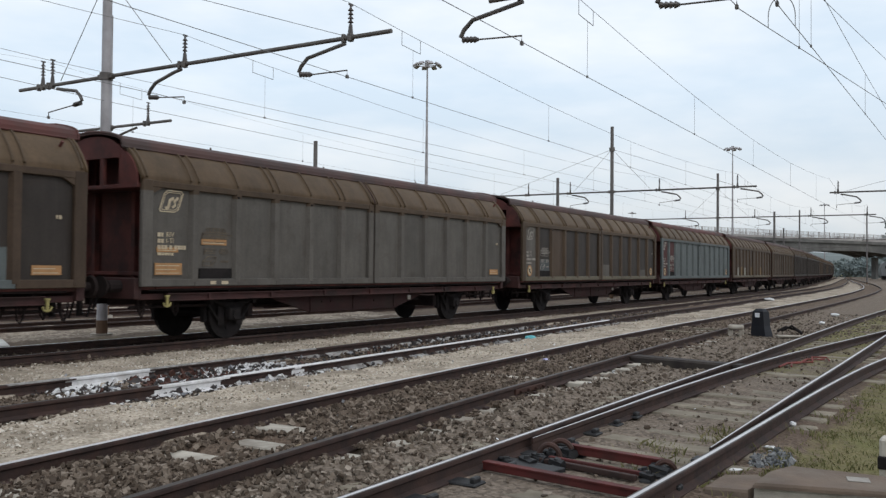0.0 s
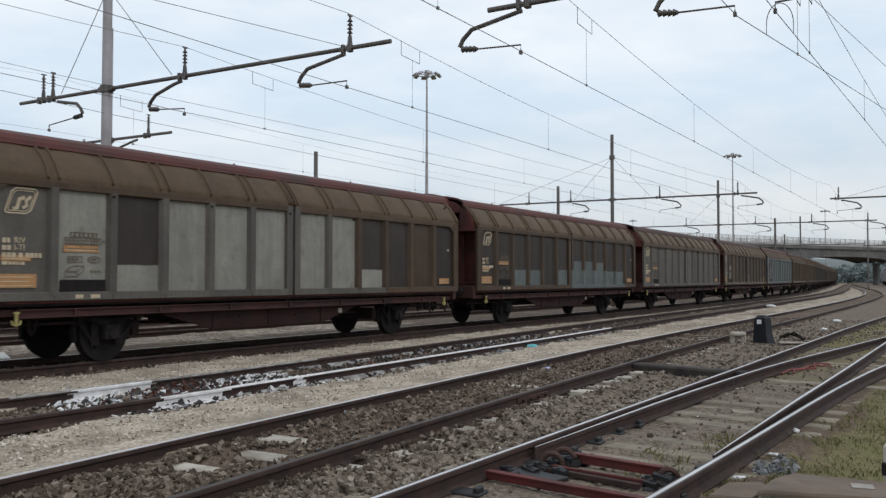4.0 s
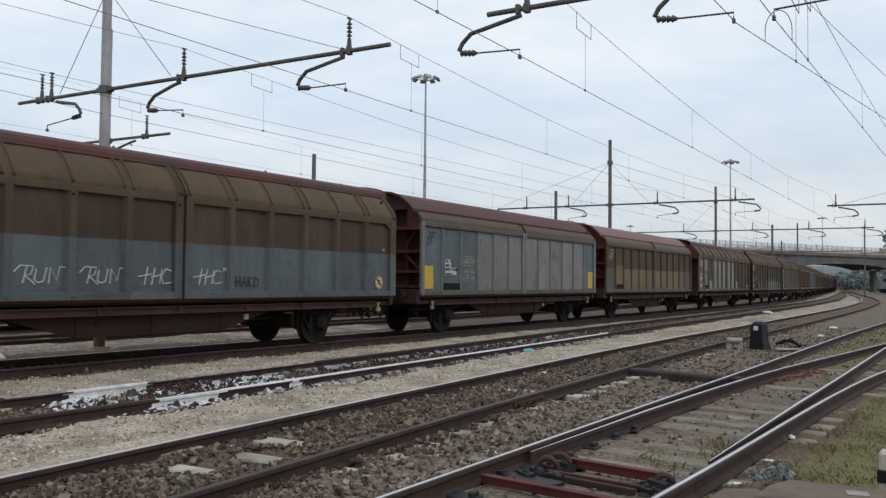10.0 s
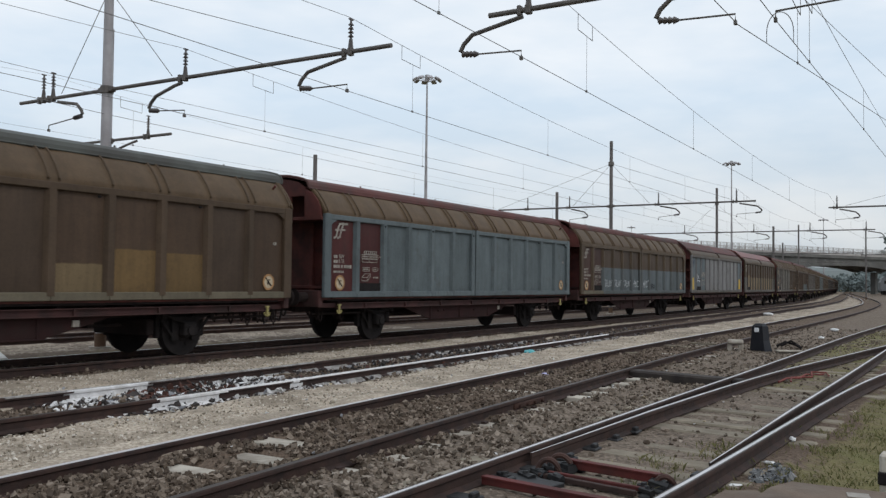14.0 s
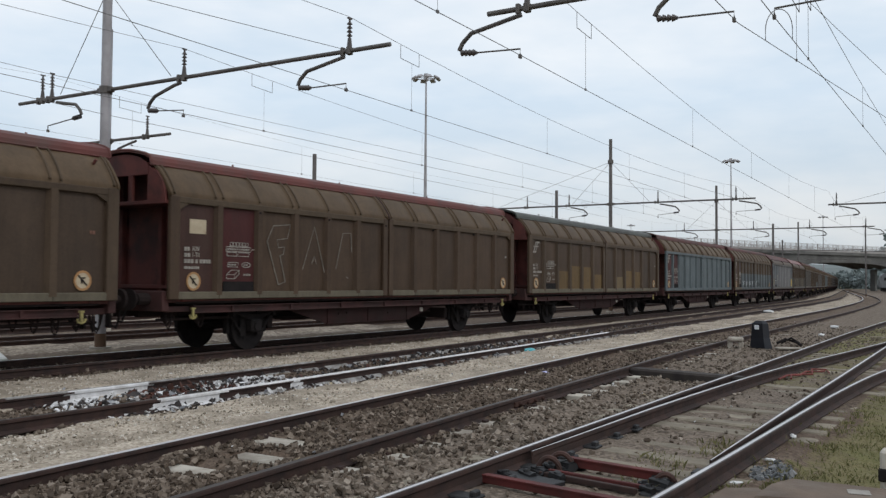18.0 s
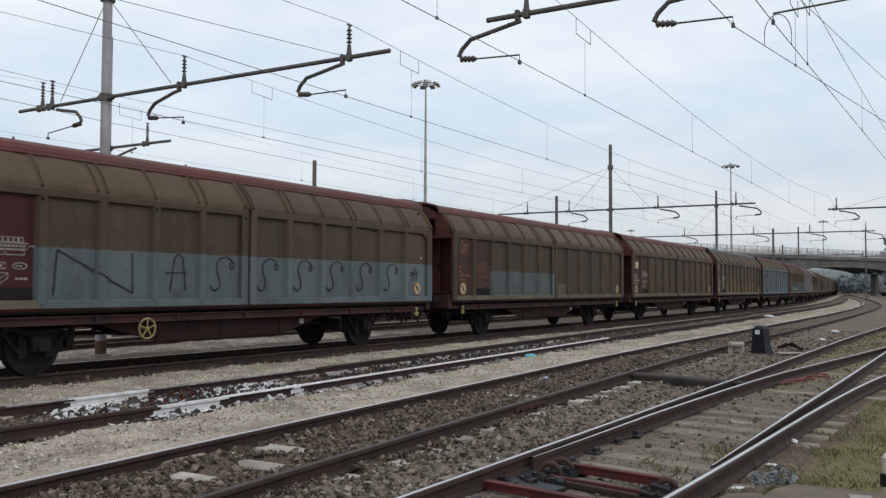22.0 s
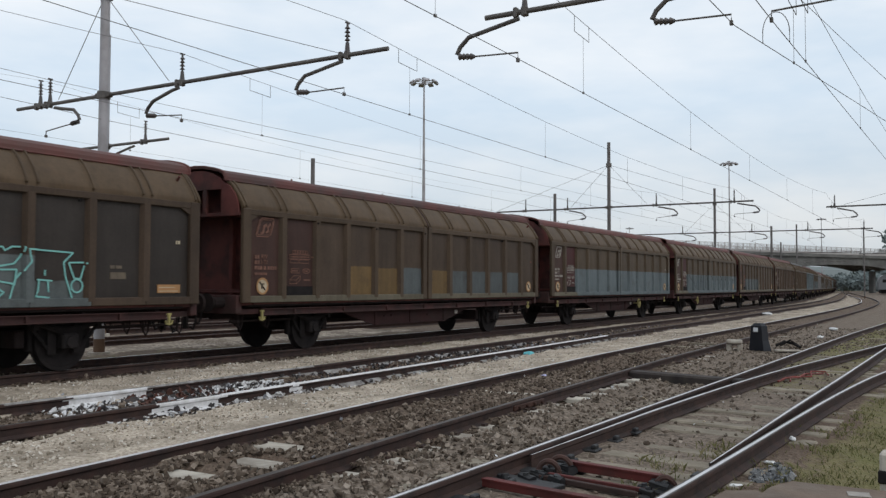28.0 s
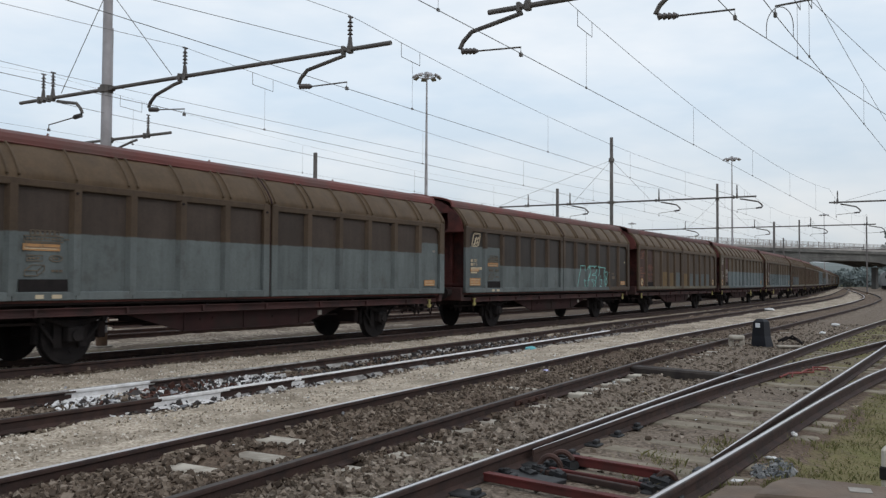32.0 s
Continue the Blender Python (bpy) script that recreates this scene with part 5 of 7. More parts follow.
wagon(-2.3, "A", "brown and blue sliding-wall goods wagon with pale graffiti", [PL, PL] + [P("brown", "dusk", 2.20)] * 10, (P("umber"), [P("umber")] * 2 + [P("umber", "slate", 2.2)] * 10, [SAND] * 2 + [P("slate")] * 10), COVER, ROOF_DULL, extra=scribble)
wagon(-19.03, "A", "pale blue sliding-wall goods wagon with two red panels", [RD, RD] + [BL] * 10, plain(BL), COVER, ROOF_DULL)
wagon(-35.77, "A", "rust-brown goods wagon with ochre patches and grey roof", low("rust", "ochre", 0, 0, 1.9, 2.12, 2.10, 1.80) + [BR, P("rust", "beige", 1.72), P("rust", "ochre", 2.02), P("rust", "ochre", 1.98), BR, RU], plain(TAN, TAN, SAND), COVER, ROOF_GREY)
wagon(-52.51, "A", "brown sliding-wall goods wagon with chalked letters", [PL, RD] + [P("rust")] * 10, plain(P("umber"), P("rust"), SAND), COVER, ROOF_RED, emblem="none", extra=letters)
wagon(-69.25, "A", "brown sliding-wall goods wagon with slate patches below", [PL, PL] + low("brown", "slate", 2.02, 2.02, 2.0, 2.0) + [P("brown", "sand", 1.62)] + [BR] * 5, (TAN, [TAN] * 2 + [P("tan", "slate", 2.0)] * 4 + [TAN] * 6, [SAND] * 12), COVER, ROOF_RED, marks=RUSTMARK, emblem="frame")
wagon(-86.0, "A", "brown and blue sliding-wall goods wagon with dark scribbles", [PL, RD] + [P("umber", "blue", 2.13)] * 10, band("blue", 2.13), COVER, ROOF_RED, wheel=-2.75, extra=nasss)
wagon(-102.72, "A", "brown and blue sliding-wall goods wagon", [PL, RD] + [P("umber", "blue", 2.15)] * 10, band("blue", 2.15), COVER, ROOF_RED, emblem="frame", wheel=2.9)
wagon(-119.44, "A", "brown sliding-wall goods wagon with ochre and slate patches", [PL, PL, BR, P("brown", "ochre", 1.95), P("brown", "ochre", 1.92), P("brown", "slate", 1.95), P("brown", "ochre", 1.9)] + [P("brown", "slate", 1.9)] * 4 + [BR], plain(TAN, TAN, SAND), COVER, ROOF_DULL, emblem="frame", marks=RUSTMARK)
wagon(-136.22, "A", "dark goods wagon with grey patches and mint graffiti", low("dark", "ash", 2.55, 2.55, 1.95, 1.95, 1.95, 1.95, 1.95, 1.95, 1.95, 1.5, 0, 0), (BR, [P("brown", "ash", 2.5)] * 2 + [P("brown", "ash", 1.95)] * 8 + [BR] * 2, [P("ash")] * 10 + [BR] * 2), COVER, ROOF_RED, marks=CREAM, emblem="frame", orange=True, stop=False, table=DIM, extra=mint)
wagon(-153.02, "A", "brown and grey sliding-wall goods wagon", low("cocoa", "ash", *([2.24] * 11), 2.55), (TAN, [P("tan", "ash", 2.24)] * 12, [P("ash")] * 12), COVER, ROOF_RED, emblem="frame", orange=True, stop=False, table=DIM)
wagon(-169.78, "A", "brown sliding-wall goods wagon", [BR] * 12, plain(TAN), COVER, ROOF_RED)


# ---- overhead line ----
ARM_Z = 5.77


def insulator(parent, y, z0=ARM_Z + 0.04, high=0.56, x=0.0):
    """A ribbed insulator standing on an arm."""
    bm = bmesh.new()
    rod(bm, (x, y, z0), (x, y, z0 + high), 0.022, 6)
    rod(bm, (x, y, z0), (x, y, z0 + 0.20), 0.055, 8, 0.035)
    for i in range(4):
        z = z0 + 0.24 + i * 0.075
        rod(bm, (x, y, z), (x, y, z + 0.04), 0.058, 8, 0.028)
    box(bm, x - 0.06, x + 0.06, y - 0.015, y + 0.015, z0 + high, z0 + high + 0.03)
    part("insulator", bm, INSULATOR, parent, "dark ribbed insulator")
    bm = bmesh.new()
    box(bm, x - 0.055, x + 0.055, y - 0.05, y + 0.05, ARM_Z - 0.075, ARM_Z + 0.07, 0.012)
    box(bm, x - 0.05, x + 0.05, y + 0.12, y + 0.19, ARM_Z - 0.085, ARM_Z + 0.08, 0.012)
    part("clamp", bm, DARK_STEEL, parent)


def steady_arm(parent, y, out, z_low, y_end, z_end):
    """The bent tube that hangs from the arm, and the thin rod that holds the contact wire."""
    bm = bmesh.new()
    y1 = y + out
    s = 1 if out > 0 else -1
    pts = [(0, y, ARM_Z - 0.10), (0, y + 0.22 * s, ARM_Z - 0.14), (0, y1 - 0.22 * s, z_low + 0.30), (0, y1 - 0.06 * s, z_low + 0.16), (0, y1, z_low + 0.05), (0, y1 - 0.05 * s, z_low)]
    tube(bm, pts, 0.038, 8)
    part("drop_bracket", bm, DARK_STEEL, parent, "bent tube bracket")
    bm = bmesh.new()
    a, b = Vector((0, y1 - 0.05 * s, z_low)), Vector((0, y1 - 0.33 * s, z_low - 0.03))
    for i in range(4):
        c = a.lerp(b, i / 4)
        rod(bm, c, a.lerp(b, (i + 0.7) / 4), 0.058, 8, 0.035)
    rod(bm, a, b, 0.03, 6)
    part("insulator", bm, INSULATOR, parent, "dark ribbed insulator")
    bm = bmesh.new()
    tube(bm, [b, (0, y_end, z_end + 0.13), (0, y_end, z_end + 0.02)], 0.014, 6)
    box(bm, -0.03, 0.03, y_end - 0.02, y_end + 0.02, z_end - 0.02, z_end + 0.04)
    part("steady_rod", bm, DARK_STEEL, parent, "thin steel rod")


def mast(x, y, top=9.35, r=0.16, label="round steel catenary mast with braced cross arm", arm=None, ins=(), steady=(), guys=(), base=True, turn=0.0):
    m = tagged(new("catenary_mast"), label, "catenary mast", "catenary masts")
    m.matrix_basis = pose(x, 0, 0, 0, 0, 0)
    bm = bmesh.new()
    rod(bm, (0, y, -0.3), (0, y, top), r, 20, r * 0.86)
    # poles from x = 30 on get the darker steel
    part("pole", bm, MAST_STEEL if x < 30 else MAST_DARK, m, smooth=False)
    if base:
        bm = bmesh.new()
        rod(bm, (0, y, -0.4), (0, y, -0.08), 0.27, 12, 0.24)
        part("footing", bm, CONCRETE, m)
        bm = bmesh.new()
        rod(bm, (0, y, -0.1), (0, y, 0.22), r + 0.008, 16)
        part("rust_collar", bm, RUSTY, m, "rust-stained foot of the mast")
    if arm:
        bm = bmesh.new()
        rod(bm, (0, arm[0], ARM_Z), (0, arm[1], ARM_Z), 0.044, 10)
        part("cross_arm", bm, DARK_STEEL, m)
        bm = bmesh.new()
        rod(bm, (0, y, ARM_Z - 0.08), (0, y, ARM_Z + 0.08), r + 0.03, 14)
        box(bm, -0.07, 0.07, y - r - 0.12, y + r + 0.12, ARM_Z - 0.06, ARM_Z + 0.06, 0.015)
        part("collar", bm, DARK_STEEL, m)
    if guys:
        bm = bmesh.new()
        rod(bm, (0, y, 8.0), (0, y, 8.2), r + 0.05, 12)
        part("collar", bm, DARK_STEEL, m)
    for g in guys:
        bm = bmesh.new()
        rod(bm, (0, y, 8.1), (0, g, ARM_Z + 0.08), 0.009, 5)
        part("guy_wire", bm, WIRE, m)
    for i in ins:
        insulator(m, i)
    for s in steady:
        steady_arm(m, *s)
    return m


RUSTY = mat("orange rust", (0.135, 0.080, 0.050), (0.10, 0.065, 0.045), 0.9, 0, 4.0, 0.2, 30)
mast(13.1, 17.0, 9.4, 0.118, arm=(20.25, 9.1), ins=(19.34, 18.97, 14.45, 10.03), steady=((14.55, 1.02, 5.16, 14.45, 4.94), (10.15, 1.13, 5.20, 10.10, 5.03), (18.78, -0.93, 5.25, 19.10, 5.0)), guys=(18.65, 14.85))
mast(46.0, 17.15, 9.35, 0.105, arm=(24.1, 9.5), ins=(22.2, 19.6, 14.5, 10.45), steady=((14.4, -1.05, 5.2, 14.5, 4.95), (10.3, -1.1, 5.2, 10.45, 5.0), (19.5, -1.0, 5.2, 19.6, 4.95)), guys=(24.0, 19.4, 15.0, 10.6))
mast(72.0, 17.9, 9.35, 0.11, arm=(25.5, 6.4), ins=(20.5, 15.03, 10.9, 7.0), steady=((20.4, -1.0, 5.2, 20.5, 4.95), (14.9, -1.05, 5.2, 15.0, 4.95), (10.8, -1.1, 5.2, 10.9, 5.0), (6.9, -1.1, 5.2, 7.0, 5.0)), guys=(20.3, 15.5))
mast(12.4, -1.6, 9.4, 0.17, "steel catenary mast with cross arm over the switch", arm=(6.7, -1.9), ins=(6.0, 2.95, 1.3), steady=((6.1, 1.13, 5.20, 6.12, 5.0), (3.0, 0.95, 5.28, 2.83, 5.09), (1.2, -0.9, 5.28, 2.30, 5.05)), guys=(3.4,))
mast(51.5, -3.0, 9.4, 0.17, "steel catenary mast with cross arm over the switch", arm=(6.85, -3.3), ins=(6.43, 1.8, -2.4), steady=((6.3, -1.0, 5.2, 6.5, 4.97),), guys=(6.0, 1.0))
mast(18.0, 23.25, 9.3, 0.13, "steel catenary mast behind the train", arm=(26.0, 20.4), ins=(21.4,), steady=((21.9, 1.0, 5.2, 21.4, 4.95),))
mast(120.0, 22.6, 9.3, 0.16, "distant steel catenary mast", arm=(26.0, 12.0), ins=(24.0, 19.5, 15.0))
mast(118.0, 19.2, 9.3, 0.11, "distant steel catenary mast")
mast(127.0, 12.4, 9.3, 0.10, "distant steel catenary mast", arm=(13.0, 7.0), ins=(12.8,))
mast(70.0, 31.0, 9.4, 0.15, "distant steel catenary mast", arm=(36.0, 27.0), ins=(34.0, 29.5))
mast(44.0, 36.4, 9.6, 0.15, "distant steel catenary mast")
mast(66.0, 29.0, 6.6, 0.10, "slim steel post in the distance")
mast(165.0, 29.5, 9.3, 0.16, "distant steel catenary mast", arm=(34.0, 19.0), ins=(27.0, 22.5))


def overhead(label, pts, drop=7.0, z=5.0, zm=6.34, sag=0.48, mess=True, first=2.5, r=0.0062):
    """A contact wire held over a track, the wire above it that carries it, and the droppers between them."""
    t = tagged(new("overhead_line"), label, "overhead line", "overhead lines")
    bm = bmesh.new()
    tube(bm, [(x, y, z) for x, y in pts], r, 5)
    part("contact_wire", bm, WIRE, t)
    if not mess:
        return t
    bm = bmesh.new()
    line, drops = [], []
    for (x0, y0), (x1, y1) in zip(pts, pts[1:]):
        n = 14
        for i in range(n + (x1 == pts[-1][0])):
            u = i / n
            line.append((x0 + (x1 - x0) * u, y0 + (y1 - y0) * u, zm - 4 * sag * u * (1 - u)))
        d = first
        while d < x1 - x0 - 1.5:
            u = d / (x1 - x0)
            drops.append((x0 + d, y0 + (y1 - y0) * u, zm - 4 * sag * u * (1 - u), d == first))
            d += drop
    tube(bm, line, r * 0.85, 5)
    part("carrier_wire", bm, WIRE, t)
    for x, y, zz, loop in drops:
        if x > 80:
            continue
        bm = bmesh.new()
        if loop:
            tube(bm, [(x - 0.42, y, zz + 0.03), (x - 0.42, y, zz - 0.26), (x + 0.28, y, zz - 0.30), (x + 0.28, y, zz - 0.03)], 0.007, 5)
        rod(bm, (x, y, z), (x, y, zz - (0.28 if loop else 0.02)), 0.0036, 4)
        box(bm, x - 0.025, x + 0.025, y - 0.012, y + 0.012, z - 0.015, z + 0.025)
        part("dropper", bm, WIRE, t)
    return t


overhead("copper contact wire and carrier wire over the train's track", [(-24, 14.2), (13.1, 14.47), (46, 14.5), (72, 15.03), (120, 19.4), (165, 24.3), (240, 32.0)], zm=6.40)
overhead("copper contact wire and carrier wire over the gravel siding", [(-24, 9.6), (13.1, 10.08), (46, 10.45), (72, 10.92), (120, 15.2), (165, 20.0), (240, 27.8)], z=5.03, zm=6.44, sag=0.52, first=2.25)
overhead("copper contact wire and carrier wire behind the train", [(-24, 19.3), (13.1, 19.1), (46, 19.6), (72, 20.5), (120, 24.4), (240, 36.0)], r=0.0030)
overhead("copper contact wire behind the train", [(-24, 24.0), (18.0, 21.4), (46, 22.2), (70, 29.5), (120, 33.0)], mess=False, r=0.0030)
overhead("copper contact wire and carrier wire over the polished track", [(-24, 5.6), (12.4, 6.12), (51.5, 6.86), (72, 7.0), (127, 12.8), (200, 18.5)], z=5.03, zm=6.52, sag=0.62, first=2.85, drop=7.75)
overhead("copper contact wire and carrier wire over the switch", [(-20, 3.2), (12.4, 2.79), (51.5, -2.4), (100, -9.0)], z=5.06, first=2.6)
overhead("copper contact wire and carrier wire over the switch", [(-20, 2.4), (12.4, 2.30), (51.5, 1.8), (100, 3.0)], z=5.06, first=2.6)
ANCHOR = [(13.1, 10.26, 5.85), (9.44, 11.08, 5.85), (-24, 18.6, 5.9)]
for pts, lab in (([(-24, 17.9, 6.5), (13.1, 18.97, 6.36), (46, 17.6, 6.3), (72, 18.4, 6.3), (120, 22.6, 6.3)], "slack feeder wire along the masts"), (ANCHOR, "anchor wire to the cross arm"), ([(-24, 18.0, 6.4), (13.1, 16.95, 5.2), (46, 17.1, 5.0)], "slack feeder wire along the masts")):
    bm = bmesh.new()
    tube(bm, pts, 0.006, 5)
    tagged(part("feeder_wire", bm, WIRE), lab, "wire", "feeder wires")
# jumper loops near the switch and the stirrup on the carrier wire
lp = tagged(new("jumper_loop"), "thin looped jumper between two contact wires", "wire")
bm = bmesh.new()
a, b = Vector((13.55, 2.64, 5.06)), Vector((13.65, 2.28, 5.06))
tube(bm, [a] + [a.lerp(b, 0.5 - 0.5 * math.cos(math.pi * i / 14)) + Vector((0, 0, 0.16 + 0.30 * math.sin(math.pi * i / 14))) for i in range(15)] + [b], 0.007, 5)
part("loop", bm, WIRE, lp)

# ---- lighting towers ----


def light_tower(x, y, top):
    t = tagged(new("lighting_tower"), "tall slender steel mast with a ring of floodlights", "lighting tower", "lighting towers")
    t.matrix_basis = pose(x, y, 0)
    bm = bmesh.new()
    rod(bm, (0, 0, -0.3), (0, 0, top * 0.55), 0.22, 12, 0.16)
    rod(bm, (0, 0, top * 0.55), (0, 0, top), 0.15, 12, 0.08)
    part("pole", bm, MAST_STEEL, t)
    bm = bmesh.new()
    ringpts = [(1.0 * math.cos(2 * math.pi * i / 16), 1.0 * math.sin(2 * math.pi * i / 16), top - 0.1) for i in range(17)]
    tube(bm, ringpts, 0.06, 5)
    for i in range(4):
        a = math.pi / 4 + i * math.pi / 2
        rod(bm, (0, 0, top - 0.1), (math.cos(a), math.sin(a), top - 0.1), 0.05, 5)
    rod(bm, (0, 0, top - 0.4), (0, 0, top + 0.35), 0.26, 10)
    part("crown", bm, MAST_STEEL, t)
    for i in range(8):
        a = i * math.pi / 4
        bm = bmesh.new()
        m = Matrix.Translation((1.35 * math.cos(a), 1.35 * math.sin(a), top - 0.15)) @ Matrix.Rotation(a, 4, "Z") @ Matrix.Rotation(radians(35), 4, "Y")
        vs = box(bm, -0.27, 0.27, -0.30, 0.30, -0.10, 0.10, 0.05)
        bmesh.ops.transform(bm, matrix=m, verts=bm.verts)
        part("floodlight", bm, MAST_STEEL, t)


for p in ((80.0, 50.8, 23.6), (160.0, 37.2, 23.4), (310.0, 42.8, 23.6), (325.0, 113.0, 23.6)):
    light_tower(*p)

# ---- road bridge across the line ----
BRIDGE_GREY = mat("grey bridge concrete", (0.17, 0.165, 0.155), (0.12, 0.118, 0.112), 0.9, 0, 0.25, 0.1, 5, (0.06, 0.058, 0.055), 0.15, 0.6)
br = tagged(new("road_bridge"), "grey concrete road bridge with railings over the tracks", "bridge", kind="")
br.matrix_basis = pose(197.0, 51.5, 0, 0, 0, math.degrees(math.atan2(-30.7, 62.0)))
PIERS = (-55.5, -15.5, 24.0, 64.2, 105.0, 145.0)
bm = bmesh.new()
box(bm, -160, 230, -6, 6, 8.5, 9.2)
part("deck", bm, BRIDGE_GREY, br)
for x0, x1 in zip(PIERS, PIERS[1:]):
    for y in (-5.2, -1.7, 1.7, 5.2):
        bm = bmesh.new()
        n = 12
        prof = [(x0 + (x1 - x0) * i / n, 6.75 - 1.3 * (abs(2 * i / n - 1) ** 3)) for i in range(n + 1)]
        a = [bm.verts.new((x, y - 0.35, z)) for x, z in prof] + [bm.verts.new((x1, y - 0.35, 8.5)), bm.verts.new((x0, y - 0.35, 8.5))]
        b = [bm.verts.new((v.co.x, y + 0.35, v.co.z)) for v in a]
        for i in range(len(a)):
            bm.faces.new((a[i], a[(i + 1) % len(a)], b[(i + 1) % len(a)], b[i]))
        bm.faces.new(a)
        bm.faces.new(b[::-1])
        part("girder", bm, BRIDGE_GREY, br)
for x in PIERS:
    for y in (0.0,):
        bm = bmesh.new()
        box(bm, x - 0.55, x + 0.55, y - 0.7, y + 0.7, -0.4, 5.5, 0.1)
        part("pier", bm, BRIDGE_GREY, br)
RAILING = mat("pale parapet", (0.40, 0.375, 0.36), (0.32, 0.30, 0.29), 0.8, 0.1, 0.5, 0.05, 5)
for y in (-5.9, 5.9):
    bm = bmesh.new()
    box(bm, -160, 230, y - 0.12, y + 0.12, 9.2, 9.65)
    part("parapet", bm, RAILING, br)
    bm = bmesh.new()
    for z in (10.25, 10.95):
        box(bm, -160, 230, y - 0.03, y + 0.03, z - 0.03, z + 0.03)
    for x in np.arange(-160, 230, 2.0):
        box(bm, x - 0.06, x + 0.06, y - 0.05, y + 0.05, 9.6, 11.0)
    for x in np.arange(-60, 110, 0.45):
        box(bm, x - 0.055, x + 0.055, y - 0.02, y + 0.02, 9.6, 10.9)
    tagged(part("railing", bm, RAILING, br), kind="stuff")

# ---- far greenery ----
# distance haze is mixed into the leaf colour, which makes it pale and bluish
LEAF_HAZED = mat("hazed far foliage", (0.205, 0.240, 0.235), (0.170, 0.200, 0.198), 0.9, 0, 0.08, 0.0, 1)
BARK = mat("bark", (0.07, 0.055, 0.042), (0.05, 0.04, 0.03), 0.95, 0, 2.0, 0.3, 20)
rng = np.random.default_rng(5)


def leaves(name, centres, size, count, material, label, category, kind="", parent=None):
    """Crowns of small leaf clumps scattered about given centres (x, y, z, rx, rz)."""
    v, f = [], []
    for cx, cy, cz, rx, rz in centres:
        for _ in range(count):
            d = rng.normal(size=3)
            d /= np.linalg.norm(d)
            k = rng.uniform(0.45, 1.0) ** 0.5
            p = np.array([cx + d[0] * rx * k, cy + d[1] * rx * k, cz + d[2] * rz * k])
            a, b = rng.normal(size=3), rng.normal(size=3)
            a, b = a / np.linalg.norm(a) * size * rng.uniform(0.5, 1.3), b / np.linalg.norm(b) * size * rng.uniform(0.5, 1.3)
            n = len(v)
            v += [tuple(p - a), tuple(p + b), tuple(p + a), tuple(p - b)]
            f.append((n, n + 1, n + 2, n + 3))
    m = bpy.data.meshes.new(name)
    m.from_pydata(v, [], f)
    m.materials.append(material)
    ob = new(name, m)
    ob.parent = parent
    return tagged(ob, label, category, "", kind)


woods = []
for i in range(150):
    x = rng.uniform(330, 470)
    y = 40 + (x - 330) * 0.1 + rng.uniform(-80, 60)
    woods.append((x, y, rng.uniform(1.0, 4.0), rng.uniform(3, 6), rng.uniform(2.0, 3.5)))
leaves("far_woods", woods, 0.7, 75, LEAF_HAZED, "bushes and trees beyond the bridge in hazed grey-green", "woods", "stuff")
hill = []
for i in range(160):
    u = rng.uniform(0, 1)
    d = rng.uniform(330, 520)
    brg = radians(5.4 - 9.0 * u)
    h = 4 + 32 * min(1, u * 3) * (d / 420)
    hill.append((d * math.cos(brg), d * math.sin(brg), rng.uniform(0, h), rng.uniform(5, 9), rng.uniform(3, 6)))
leaves("wooded_hill", hill, 0.85, 230, LEAF_HAZED, "wooded slope beside the bridge in hazed grey-green", "hill", "stuff")

# low ridge added on the horizon, with haze put into its pale colour
bm = bmesh.new()
rows = [[], [], []]
for i in range(121):
    a = radians(-30 + i * 0.75)
    h = 24 + 8 * noise.noise(Vector((i * 0.13, 0, 3))) + 3 * noise.noise(Vector((i * 0.7, 2, 3)))
    for k, (d, z) in enumerate(((900, -1.0), (960, h * 0.75), (1100, h))):
        rows[k].append(bm.verts.new((d * math.cos(a), d * math.sin(a), z)))
for a, b in zip(rows, rows[1:]):
    for i in range(120):
        bm.faces.new((a[i], a[i + 1], b[i + 1], b[i]))
tagged(part("backdrop", bm, mat("haze-coloured distant ridge", (0.17, 0.19, 0.185), (0.14, 0.16, 0.155), 0.95, 0, 0.02, 0.0, 1)), "haze-coloured pale ridge on the horizon", "backdrop", kind="structure")

# parked railcar on a far siding
px_, py_, ph_ = on_line(192.0, -11.0)
rc = tagged(new("railcar"), "silver grey railcar parked on a far siding", "railcar")
rc.matrix_basis = pose(float(px_), float(py_), 0, 0, 0, math.degrees(float(ph_)))
SILVER = mat("silver grey paint", (0.17, 0.175, 0.18), (0.13, 0.135, 0.14), 0.5, 0.2, 0.5, 0.05, 5)
bm = bmesh.new()
prism(bm, [(-1.4, 0.9), (-1.45, 2.6), (-1.2, 3.4), (-0.6, 3.8), (0.6, 3.8), (1.2, 3.4), (1.45, 2.6), (1.4, 0.9)], 0, 20)
part("body", bm, SILVER, rc)
bm = bmesh.new()
box(bm, 0.4, 19.6, -1.0, 1.0, 0.1, 0.9)
part("underframe", bm, BLACK, rc)
bm = bmesh.new()
box(bm, -0.02, 0.1, -0.8, 0.8, 2.3, 2.9, 0.02)
part("windscreen", bm, BLACK, rc, "dark windscreen")


